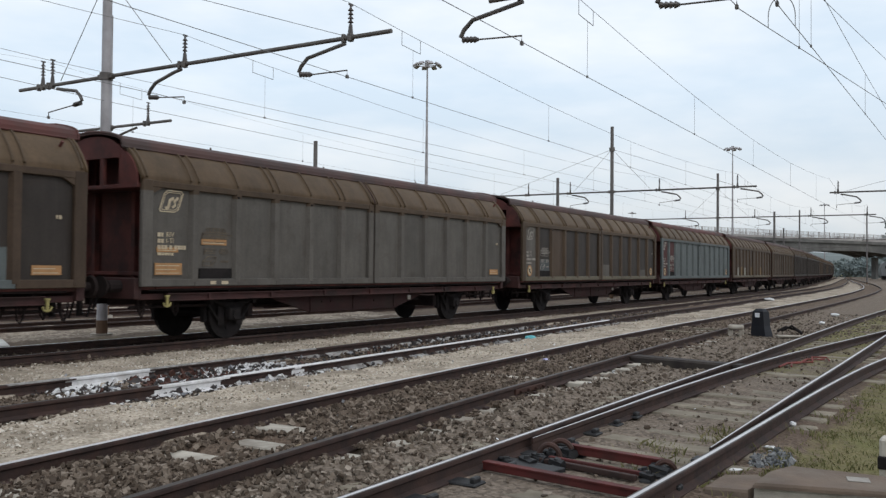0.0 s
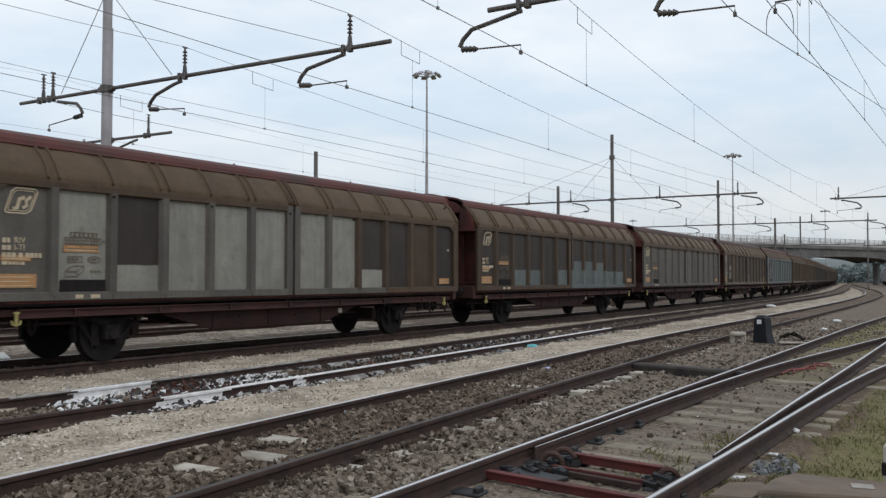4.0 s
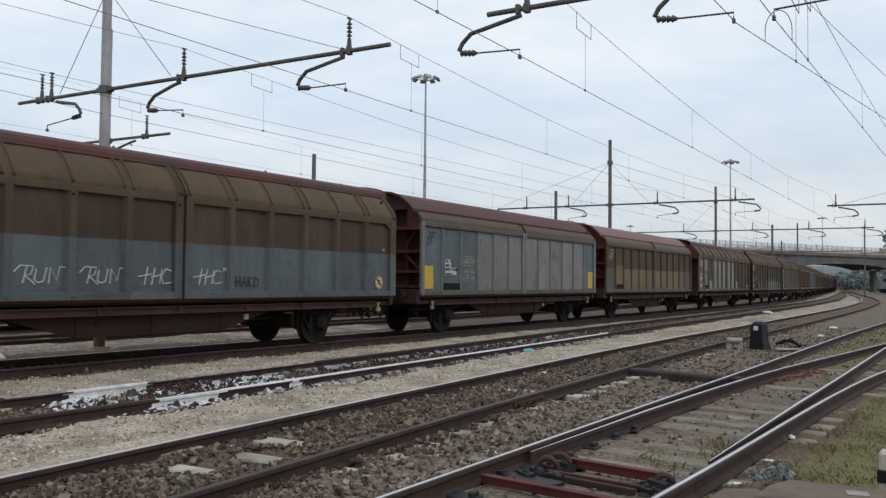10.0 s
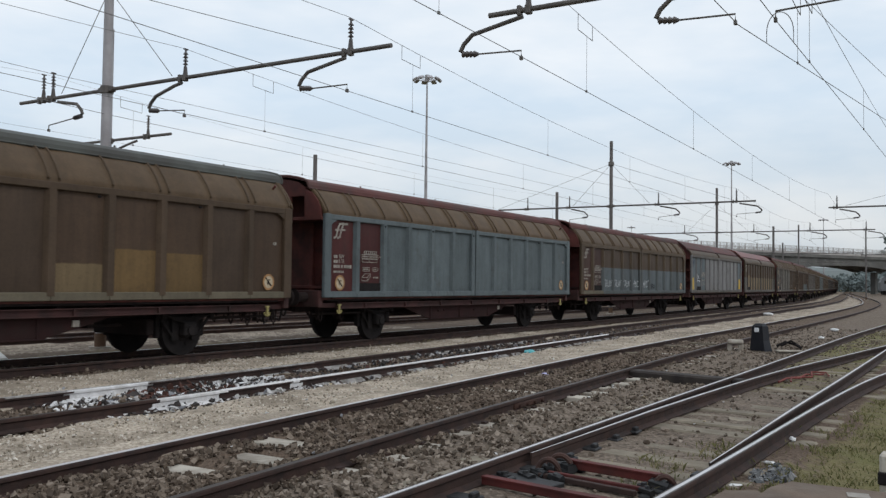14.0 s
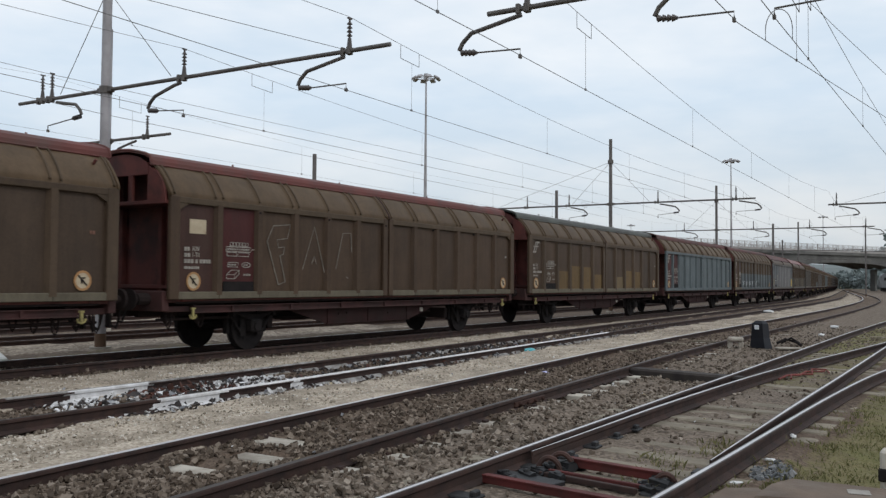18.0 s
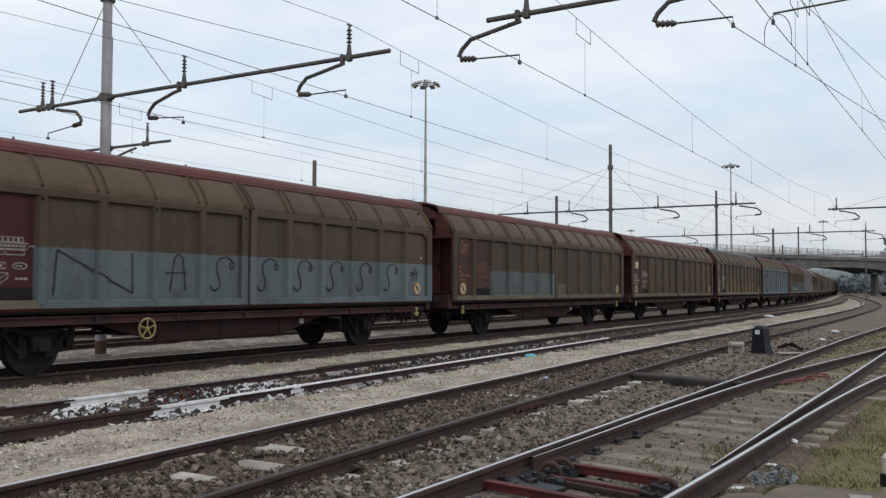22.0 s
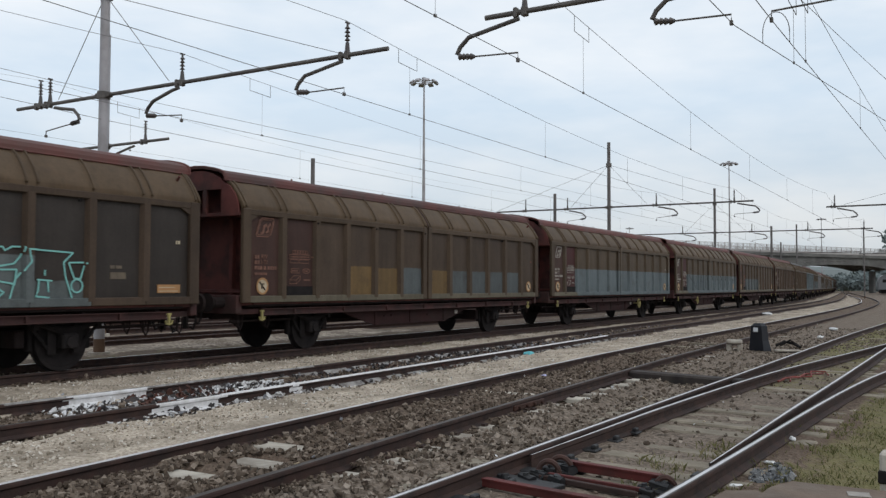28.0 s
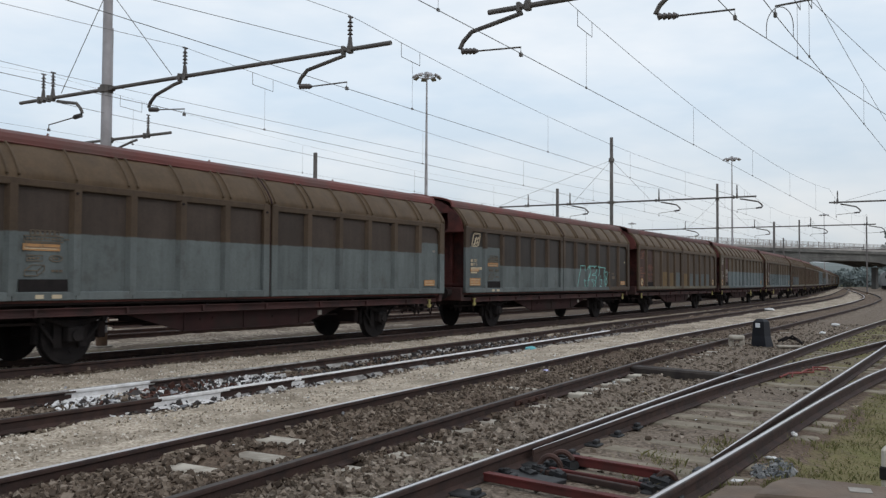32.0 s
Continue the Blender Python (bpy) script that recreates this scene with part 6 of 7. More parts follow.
# ---- foreground fittings ----
RED_STEEL = mat("red oxide steel", (0.125, 0.026, 0.023), (0.08, 0.02, 0.018), 0.7, 0.1, 4.0, 0.15, 30, (0.05, 0.03, 0.025), 3.0, 0.5)
GREASE = mat("greasy black iron", (0.012, 0.012, 0.014), (0.022, 0.021, 0.021), 0.6, 0.2, 6.0, 0.2, 40, spec=0.5)
def bar(xa, ya, xb, yb, wide, z0, z1, lip=0.0):
    """A flat bar between two places, with a flange on top where given."""
    bm = bmesh.new()
    d = Vector((xb - xa, yb - ya, 0))
    box(bm, 0, d.length, -wide / 2, wide / 2, z0, z1, 0.006)
    if lip:
        box(bm, 0.01, d.length - 0.01, -wide / 2 - lip, wide / 2 + lip, z1 - 0.002, z1 + 0.010)
    bmesh.ops.transform(bm, matrix=Matrix.Translation((xa, ya, 0)) @ Matrix.Rotation(math.atan2(d.y, d.x), 4, "Z"), verts=bm.verts)
    return bm


part("stretcher_bar", bar(7.12, 3.04, 6.96, 2.16, 0.05, -0.13, -0.06, 0.014), RED_STEEL, sw, "red oxide bar")
part("stretcher_bar", bar(6.19, 3.36, 5.97, 1.98, 0.05, -0.135, -0.075, 0.014), RED_STEEL, sw, "red oxide bar")
part("lock_rod", bar(6.77, 3.06, 6.62, 2.18, 0.035, -0.13, -0.095), RED_STEEL, sw, "red oxide rod")
part("lock_rod", bar(6.68, 3.10, 6.50, 2.22, 0.045, -0.145, -0.10), RUST_RAIL, sw, "greasy rod")
part("lock_plate", bar(6.52, 3.40, 6.40, 2.82, 0.22, -0.155, -0.115, 0.0), GREASE, sw, "greasy black plate")
YOKE = mat("brown greasy yoke", (0.075, 0.038, 0.030), (0.035, 0.022, 0.019), 0.75, 0.1, 6.0, 0.2, 40)
for x, y, r in ((6.86, 3.10, 0.085), (7.02, 3.06, 0.095), (6.84, 2.10, 0.07)):
    bm = bmesh.new()
    tube(bm, [(x - 0.03 + 0.06 * i / 12, y + r * math.cos(math.pi * i / 12), -0.13 + r * 1.25 * math.sin(math.pi * i / 12)) for i in range(13)], 0.024, 7)
    part("yoke", bm, YOKE, sw, "rust-brown bent yoke")
for x in np.arange(5.15, 9.4, 0.6):
    for y in (3.32, 1.98):
        bm = bmesh.new()
        box(bm, x - 0.09, x + 0.09, y - 0.17, y + 0.10, -0.158, -0.13, 0.01)
        box(bm, x - 0.05, x + 0.05, y - 0.15, y - 0.10, -0.14, -0.09, 0.01)
        part("slide_chair", bm, GREASE, sw)
for i, (dx, dy, r) in enumerate(((6.55, 3.16, 0.07), (6.72, 3.12, 0.08), (6.94, 3.12, 0.07), (7.08, 3.04, 0.09), (7.20, 2.96, 0.07), (6.62, 2.92, 0.07), (6.80, 2.12, 0.09), (6.92, 2.16, 0.07), (6.44, 3.30, 0.06), (6.58, 2.16, 0.06), (6.70, 2.22, 0.05))):
    bm = bmesh.new()
    rod(bm, (dx - 0.6 * r, dy - r, -0.12), (dx + 0.5 * r, dy + r, -0.11), 0.55 * r, 7, 0.4 * r)
    rod(bm, (dx, dy, -0.165), (dx + 0.1 * r, dy, -0.075), 0.6 * r, 7, 0.42 * r)
    box(bm, dx - r, dx + r, dy - 0.8 * r, dy + 0.8 * r, -0.168, -0.128, 0.012)
    for v in bm.verts:
        v.co += Vector((0.25 * r * noise.noise(v.co * 21), 0.25 * r * noise.noise(v.co * 19 + Vector((i, 0, 0))), 0.2 * r * noise.noise(v.co * 23)))
    part("crank", bm, GREASE, sw, "greasy crank joint")

bm = bmesh.new()
box(bm, -0.16, 0.16, -1.03, 1.03, -0.25, -0.03, 0.03)
dc = tagged(part("cable_duct", bm, mat("dark duct cover", (0.048, 0.038, 0.034), (0.026, 0.022, 0.021), 0.85, 0.1, 3.0, 0.3, 30, (0.10, 0.085, 0.07), 2.0, 0.4)), "dark steel cable duct laid across the ballast", "cable duct")
dc.matrix_basis = pose(14.8, 4.2, 0, 0, 0, -13.8)

# point lantern box
lb = tagged(new("point_indicator"), "black sheet-metal point indicator with a white plate", "signal")
lb.matrix_basis = pose(23.2, 4.68, GROUND_Z, 0, 0, -28)
NAVY = mat("black blue sheet metal", (0.012, 0.013, 0.018), (0.018, 0.018, 0.022), 0.5, 0.2, 3.0, 0.05, 20)
bm = bmesh.new()
lo = [bm.verts.new(p) for p in ((-0.16, -0.27, 0.0), (0.16, -0.27, 0.0), (0.16, 0.25, 0.0), (-0.16, 0.25, 0.0))]
mi = [bm.verts.new(p) for p in ((-0.13, -0.20, 0.30), (0.13, -0.20, 0.30), (0.13, 0.24, 0.30), (-0.13, 0.24, 0.30))]
hi = [bm.verts.new(p) for p in ((-0.12, -0.16, 0.72), (0.12, -0.16, 0.72), (0.12, 0.20, 0.72), (-0.12, 0.20, 0.72))]
tp = [bm.verts.new(p) for p in ((-0.07, -0.08, 0.80), (0.07, -0.08, 0.80), (0.07, 0.12, 0.80), (-0.07, 0.12, 0.80))]
for a, b in ((lo, mi), (mi, hi), (hi, tp)):
    for i in range(4):
        bm.faces.new((a[i], a[(i + 1) % 4], b[(i + 1) % 4], b[i]))
bm.faces.new(lo[::-1])
bm.faces.new(tp)
bmesh.ops.scale(bm, vec=(0.9, 0.88, 0.86), verts=bm.verts)
part("housing", bm, NAVY, lb)
bm = bmesh.new()
box(bm, -0.125, -0.108, -0.04, 0.10, 0.47, 0.58, 0.01)
part("plate", bm, mat("white enamel", (0.75, 0.76, 0.78), (0.66, 0.67, 0.69), 0.4), lb, "white enamel plate")

cb = tagged(new("concrete_stool"), "weathered concrete block with a flat cap", "concrete block")
cb.matrix_basis = pose(22.4, 5.12, GROUND_Z, 0, 0, 12)
bm = bmesh.new()
box(bm, -0.22, 0.22, -0.19, 0.19, 0.20, 0.30, 0.03)
part("cap", bm, CONCRETE, cb)
for y in (-0.13, 0.13):
    bm = bmesh.new()
    box(bm, -0.16, 0.16, y - 0.06, y + 0.06, -0.05, 0.20, 0.02)
    part("leg", bm, CONCRETE, cb)
bm = bmesh.new()
box(bm, -0.25, 0.25, -0.30, 0.30, 0.0, 0.05, 0.015)
sl = tagged(part("concrete_slab", bm, CONCRETE), "pale concrete slab lying on the ballast", "slab")
sl.matrix_basis = pose(22.9, 3.95, GROUND_Z + 0.02, 0, 3, 20)
bm = bmesh.new()
tube(bm, [(0, 0, 0.05), (0.1, -0.2, 0.16), (0.05, -0.45, 0.10), (-0.1, -0.6, 0.02)], 0.035, 6)
tube(bm, [(0.05, -0.1, 0.05), (0.0, -0.35, 0.2), (0.1, -0.55, 0.06)], 0.03, 6)
sc = tagged(part("scrap_iron", bm, BLACK), "bent black scrap iron on the ground", "scrap")
sc.matrix_basis = pose(24.6, 4.55, GROUND_Z, 0, 0, 10)
bm = bmesh.new()
box(bm, -0.50, 0.50, -0.80, 0.80, 0.0, 0.06, 0.015)
ws = tagged(part("concrete_slab", bm, mat("whitewashed concrete", (0.62, 0.61, 0.58), (0.50, 0.48, 0.45), 0.9, 0, 3.0, 0.3, 30, (0.30, 0.27, 0.23), 2.0, 0.4)), "whitewashed concrete slab lying behind the running track", "slab")
ws.matrix_basis = pose(10.25, 17.05, GROUND_Z, 0, 0, -28)
# cover of a cable pit and a post beside the grass
BROWNC = mat("brown stained concrete", (0.175, 0.127, 0.096), (0.115, 0.086, 0.068), 0.95, 0, 3.0, 0.3, 30, (0.20, 0.17, 0.14), 2.0, 0.4)
pc = tagged(new("pit_cover"), "brown concrete pit with two angular cover slabs", "pit cover")


def slab(outline, z0, z1, seed):
    """A cast slab with a worn rim: an outline in plan, drawn up from z0 to z1."""
    bm = bmesh.new()
    pts = []
    for a, b in zip(outline, outline[1:] + outline[:1]):
        for i in range(5):
            p = Vector((*a, 0)).lerp(Vector((*b, 0)), i / 5)
            pts.append(p + 0.012 * Vector((noise.noise(p * 7 + Vector((seed, 0, 0))), noise.noise(p * 7 + Vector((0, seed, 0))), 0)))
    mid = sum(pts, Vector()) / len(pts)
    lv = [[bm.verts.new((*(p.lerp(mid, k)).xy, z)) for p in pts] for k, z in ((0.0, z0), (0.0, z1 - 0.018), (0.03, z1))]
    n = len(pts)
    for lo, hi in zip(lv, lv[1:]):
        for i in range(n):
            bm.faces.new((lo[i], lo[(i + 1) % n], hi[(i + 1) % n], hi[i]))
    bm.faces.new(lv[-1])
    return bm


part("pit_wall", slab([(6.52, 1.36), (7.16, 1.25), (7.20, 0.40), (6.74, 0.36)], -0.45, -0.075, 1.0), CONCRETE, pc, "grey concrete pit wall")
part("cover_slab", slab([(6.47, 1.37), (6.92, 1.34), (7.21, 1.24), (7.22, 0.34), (6.76, 0.30)], -0.074, -0.035, 3.0), BROWNC, pc, "brown stained cover slab")
part("cover_slab", slab([(6.44, 1.69), (6.91, 1.66), (7.04, 1.44), (6.93, 1.37), (6.50, 1.40)], -0.30, -0.10, 5.0), BROWNC, pc, "brown sunken cover slab")
bm = bmesh.new()
box(bm, -0.07, 0.07, -0.075, 0.075, 0.0, 0.006, 0.002)
pp = tagged(part("litter_sheet", bm, WHITE), "white sheet lying on the pit cover", "litter")
pp.matrix_basis = pose(6.97, 0.74, -0.034, 0, 0, 12)
gp = tagged(new("cable_post"), "short grey post with a dark opening", "post")
gp.matrix_basis = pose(7.80, 0.58, GROUND_Z - 0.04, 0, 0, 0)
bm = bmesh.new()
box(bm, -0.09, 0.09, -0.09, 0.09, 0, 0.36, 0.02)
part("post", bm, CONCRETE, gp)
bm = bmesh.new()
box(bm, -0.11, 0.02, -0.10, 0.10, 0.12, 0.22, 0.01)
part("band", bm, BLACK, gp)

# ---- lime spill and rubbish on the siding ----
LIME = mat("white lime crust", (0.74, 0.73, 0.735), (0.58, 0.57, 0.565), 0.9, 0, 7.0, 0.5, 30, (0.36, 0.33, 0.31), 6.0, 0.35)

LIME_GREY = mat("greyish lime dust", (0.40, 0.385, 0.37), (0.20, 0.185, 0.175), 0.95, 0, 5.0, 0.5, 30, (0.09, 0.075, 0.065), 6.0, 0.7)


def crust(s0, s1, side, label):
    """Lime that sticks to the web and foot of a rail, with a ragged rim."""
    bm = bmesh.new()
    rows = []
    for s in np.arange(s0, s1, 0.05):
        x, y, h = along(OFF_C, np.array([s]))
        x, y = float(x[0]), float(y[0]) + side * 0.7525
        e = min(1, (s - s0) / 0.3, (s1 - s) / 0.3) * (0.75 + 0.5 * noise.noise(Vector((s * 3.1, side, 0))))
        k = 0.07 * max(0, e) + 0.05 * noise.noise(Vector((s * 7, side, 4)))
        rows.append([bm.verts.new((x, y + dy, z)) for dy, z in ((-0.030, 0.004), (-0.040, -0.012), (-0.041, -0.036), (-0.018, -0.056), (-0.016, -0.108), (-0.076, -0.134), (-0.085 - k, -0.165))])
    for k, (a, b) in enumerate(zip(rows, rows[1:])):
        for i in range(6):
            # each strip of the crust ends where it likes
            if min(k, len(rows) - 2 - k) >= 3 + 3 * noise.noise(Vector((i * 1.7, side * 2.0, s0 + (k > len(rows) / 2)))):
                bm.faces.new((a[i], a[i + 1], b[i + 1], b[i]))
    return tagged(part("lime_spill", bm, LIME), label, "spill", "lime spills", "stuff")


crust(7.1, 8.75, 1, "white lime crust on the siding's rail")
crust(7.25, 8.75, -1, "white lime crust on the siding's rail")
crust(9.7, 10.3, -1, "thin white lime crust along a rail")


def dust(s0, s1, side):
    """White dust on the head of a rail."""
    bm = bmesh.new()
    rows = []
    for s in np.arange(s0, s1, 0.25):
        x, y, h = along(OFF_C, np.array([s]))
        x, y = float(x[0]), float(y[0]) + side * 0.7525
        rows.append([bm.verts.new((x, y + dy, z)) for dy, z in ((0.034, -0.006), (0.030, 0.004), (-0.030, 0.004), (-0.037, -0.008), (-0.038, -0.016))])
    for a, b in zip(rows, rows[1:]):
        for i in range(4):
            bm.faces.new((a[i], a[i + 1], b[i + 1], b[i]))
    return tagged(part("lime_dust", bm, LIME if side < 0 else LIME_GREY), "white lime dust along the head of a rail", "spill", "lime spills")


def foot_dust(s0, s1, side, seed):
    """Broken pale streaks of lime along the foot of a rail."""
    bm = bmesh.new()
    g = np.random.default_rng(seed)
    s = s0
    while s < s1:
        run = g.uniform(0.25, 0.75)
        rows = []
        for q in np.linspace(s, min(s + run, s1), 6):
            x, y, h = along(OFF_C, np.array([q]))
            x, y = float(x[0]), float(y[0]) + side * 0.7525
            e = 0.02 * noise.noise(Vector((q * 6, side, 2)))
            rows.append([bm.verts.new((x, y + dy, z)) for dy, z in ((-0.014, -0.108), (-0.050, -0.126), (-0.085 + e, -0.142), (-0.115 + e, -0.17))])
        for a, b in zip(rows, rows[1:]):
            for i in range(3):
                bm.faces.new((a[i], a[i + 1], b[i + 1], b[i]))
        s += run + g.uniform(0.08, 0.35)
    return tagged(part("lime_dust", bm, LIME_GREY), "broken white lime streaks along the foot of a rail", "spill", "lime spills")


foot_dust(8.7, 26.0, -1, 3)
foot_dust(8.5, 22.0, 1, 4)
dust(8.5, 24.8, -1)
dust(6.4, 12.6, 1)


def scatter(name, n, place, size, mats, label, category, flat=0.6, kind="stuff", seed=1):
    """Angular stones or chips strewn about, as one lot of loose stuff."""
    g = np.random.default_rng(seed)
    cube = np.array([(-1, -1, -1), (1, -1, -1), (1, 1, -1), (-1, 1, -1), (-1, -1, 1), (1, -1, 1), (1, 1, 1), (-1, 1, 1)], float)
    quads = np.array([(0, 3, 2, 1), (4, 5, 6, 7), (0, 1, 5, 4), (1, 2, 6, 5), (2, 3, 7, 6), (3, 0, 4, 7)])
    pts = place(g, n)
    n = len(pts)
    v = cube[None] * g.uniform(0.35, 1.2, (n, 8, 3))
    sz = size[0] + (size[1] - size[0]) * g.random((n, 1, 1)) ** 2
    v = v * sz * np.stack([g.uniform(0.7, 1.3, n), g.uniform(0.7, 1.3, n), flat * g.uniform(0.7, 1.3, n)], -1)[:, None, :]
    q = g.normal(size=(n, 4))
    q[:, 1:3] *= 0.45
    q /= np.linalg.norm(q, axis=1, keepdims=True)
    w, x, y, z = q.T
    r = np.stack([1 - 2 * (y * y + z * z), 2 * (x * y - z * w), 2 * (x * z + y * w), 2 * (x * y + z * w), 1 - 2 * (x * x + z * z), 2 * (y * z - x * w), 2 * (x * z - y * w), 2 * (y * z + x * w), 1 - 2 * (x * x + y * y)], -1).reshape(n, 3, 3)
    v = np.einsum("nij,nkj->nki", r, v) + pts[:, None, :]
    f = (quads[None] + 8 * np.arange(n)[:, None, None]).reshape(-1, 4)
    m = bpy.data.meshes.new(name)
    m.from_pydata(v.reshape(-1, 3).tolist(), [], f.tolist())
    for k in mats:
        m.materials.append(k)
    if len(mats) > 1:
        idx = np.repeat(g.integers(0, len(mats), n), 6).astype(np.int32)
        m.polygons.foreach_set("material_index", idx)
    return tagged(new(name, m), label, category, "", kind)


def stone_mat(name, a, b, c):
    m = bpy.data.materials.new(name)
    m.use_nodes = True
    n, l = m.node_tree.nodes, m.node_tree.links
    p = n["Principled BSDF"]
    p.inputs["Roughness"].default_value, p.inputs["Specular IOR Level"].default_value = 0.9, 0.2
    geo = n.new("ShaderNodeNewGeometry")
    cr = n.new("ShaderNodeValToRGB")
    cr.color_ramp.elements[0].color, cr.color_ramp.elements[1].color = (*a, 1), (*c, 1)
    e = cr.color_ramp.elements.new(0.55)
    e.color = (*b, 1)
    l.new(geo.outputs["Random Per Island"], cr.inputs[0])
    t = n.new("ShaderNodeTexNoise")
    t.inputs["Scale"].default_value, t.inputs["Detail"].default_value = 60.0, 3.0
    l.new(geo.outputs["Position"], t.inputs["Vector"])
    mx = n.new("ShaderNodeMixRGB")
    mx.blend_type = "MULTIPLY"
    mx.inputs[0].default_value = 0.5
    l.new(cr.outputs[0], mx.inputs[1])
    l.new(t.outputs[0], mx.inputs[2])
    l.new(mx.outputs[0], p.inputs["Base Color"])
    return m


STONE = stone_mat("ballast stone", (0.060, 0.043, 0.032), (0.155, 0.117, 0.088), (0.32, 0.258, 0.206))
STONE_GREY = stone_mat("grey green ballast stone", (0.096, 0.075, 0.057), (0.228, 0.184, 0.144), (0.44, 0.37, 0.305))
PEBBLE = stone_mat("pale gravel stone", (0.24, 0.20, 0.15), (0.52, 0.445, 0.36), (0.84, 0.77, 0.68))


def bed(g, n, grey=False):
    """Places on the ballast, thicker towards the camera; the grey stones lie about the switch."""
    d = 3.5 + 34 * g.random(n) ** 1.6
    b = radians(1) + radians(66) * g.random(n)
    x, y = d * np.cos(b), d * np.sin(b)
    out = []
    for xx, yy in zip(x, y):
        b_, c_, t_ = gap_to(OFF_B, xx, yy), gap_to(OFF_C, xx, yy), gap_to(TRAIN, xx, yy)
        w = 0.25 * fbm(xx, yy, 0.55, 3.1)
        ok = (1.9 < yy and b_ < 0.95 + w) or -1.0 < c_ < 0.72 or (-1.35 < t_ < 2.0 and g.random() < 0.6)
        on_rail = min(abs(abs(b_) - 0.7525), abs(abs(c_) - 0.7525), abs(yy - 3.43), abs(yy - 1.9)) < 0.06
        if ok and yy > 1.9 and (b_ < -0.95) != grey and g.random() < (0.75 if not grey else 1.0):
            ok = False
        if ok and 1.9 < yy < 3.45 and xx < 24 and g.random() < (0.97 if xx < 8.6 else 0.90 if xx < 13 else 0.72):
            ok = False
        if ok and abs(b_) < 1.4 and is_bare(xx, yy):
            ok = False
        if ok and not on_rail:
            out.append((xx, yy, GROUND_Z + 0.035 * fbm(xx, yy, 1.1, 1.7) + heaped(xx, yy, b_) + g.uniform(-0.005, 0.022)))
    return np.array(out)


def paths(g, n):
    """Places on the pale gravel."""
    d = 6 + 26 * g.random(n) ** 1.5
    b = radians(8) + radians(56) * g.random(n)
    out = []
    for xx, yy in zip(d * np.cos(b), d * np.sin(b)):
        b_, c_, t_ = gap_to(OFF_B, xx, yy), gap_to(OFF_C, xx, yy), gap_to(TRAIN, xx, yy)
        w = 0.22 * fbm(xx, yy, 0.55, 3.1)
        if (b_ > 0.9 + w and c_ < -1.02) or (c_ > 0.85 and t_ < -1.32 - 0.5 * w):
            out.append((xx, yy, GROUND_Z + 0.045 + 0.035 * fbm(xx, yy, 1.1, 1.7) + g.uniform(-0.004, 0.008)))
    return np.array(out)


scatter("ballast_stones", 105000, bed, (0.011, 0.033), [STONE], "brown and grey angular ballast stones between the rails", "ballast", 0.75, seed=3)
scatter("ballast_stones", 52000, lambda g, n: bed(g, n, True), (0.010, 0.030), [STONE_GREY], "grey-green ballast stones beside the switch", "ballast", 0.75, seed=13)
scatter("gravel_stones", 40000, paths, (0.008, 0.020), [PEBBLE], "pale loose gravel between the tracks", "gravel", 0.7, seed=4)
CHIP_RED = mat("rusty scrap", (0.10, 0.042, 0.030), (0.065, 0.034, 0.027), 0.85, 0, 8.0, 0.2, 30)
CHIP_GREY = mat("grey rubbish", (0.30, 0.30, 0.31), (0.14, 0.14, 0.15), 0.8, 0, 8.0, 0.2, 30)
CHIP_DARK = mat("dark rubbish", (0.06, 0.05, 0.048), (0.03, 0.028, 0.027), 0.85, 0, 8.0, 0.2, 30)


def strewn(s0, s1, lo, hi, up=0.05):
    def place(g, n):
        s = s0 + (s1 - s0) * g.random(n)
        x, y, _ = along(OFF_C, s)
        return np.stack([x, y + lo + (hi - lo) * g.random(n), GROUND_Z + 0.03 + up * g.random(n)], -1)
    return place


scatter("lime_lumps", 900, strewn(6.6, 11.0, -1.12, 0.72, 0.03), (0.010, 0.045), [LIME, LIME, LIME, LIME, CHIP_DARK, CHIP_DARK], "white lime lumps strewn on the siding", "rubble", 0.4, seed=6)
scatter("rubbish", 700, strewn(7.2, 22.0, -0.95, 0.7), (0.012, 0.05), [CHIP_DARK, CHIP_DARK, CHIP_GREY, CHIP_DARK, CHIP_RED, CHIP_DARK], "mixed rubbish and rusty scrap on the siding", "rubbish", 0.4, seed=7)
scatter("rusty_scrap", 160, strewn(7.9, 9.6, -0.30, 0.62, 0.05), (0.02, 0.07), [CHIP_RED, CHIP_RED, CHIP_DARK], "red-brown rusty scrap between the siding's rails", "scrap", 0.35, seed=8)
scatter("rubbish", 420, strewn(14.0, 34.0, -1.0, 0.75), (0.015, 0.045), [CHIP_GREY, CHIP_DARK, CHIP_DARK, STONE], "pale and dark rubbish along the siding", "rubbish", 0.4, seed=9)


def litter(name, x, y, size, col, label, rz=0.0, tall=0.5, seed=0):
    bm = bmesh.new()
    bmesh.ops.create_icosphere(bm, subdivisions=2, radius=1.0)
    for v in bm.verts:
        k = 1 + 0.35 * noise.noise(v.co * 1.7 + Vector((seed, 0, 0)))
        v.co = Vector((v.co.x * size * k, v.co.y * size * 0.6 * k, (v.co.z * 0.5 + 0.4) * size * tall * k))
    ob = tagged(part(name, bm, col), label, "litter", "litter")
    ob.matrix_basis = pose(x, y, GROUND_Z + 0.01, 0, 0, rz)


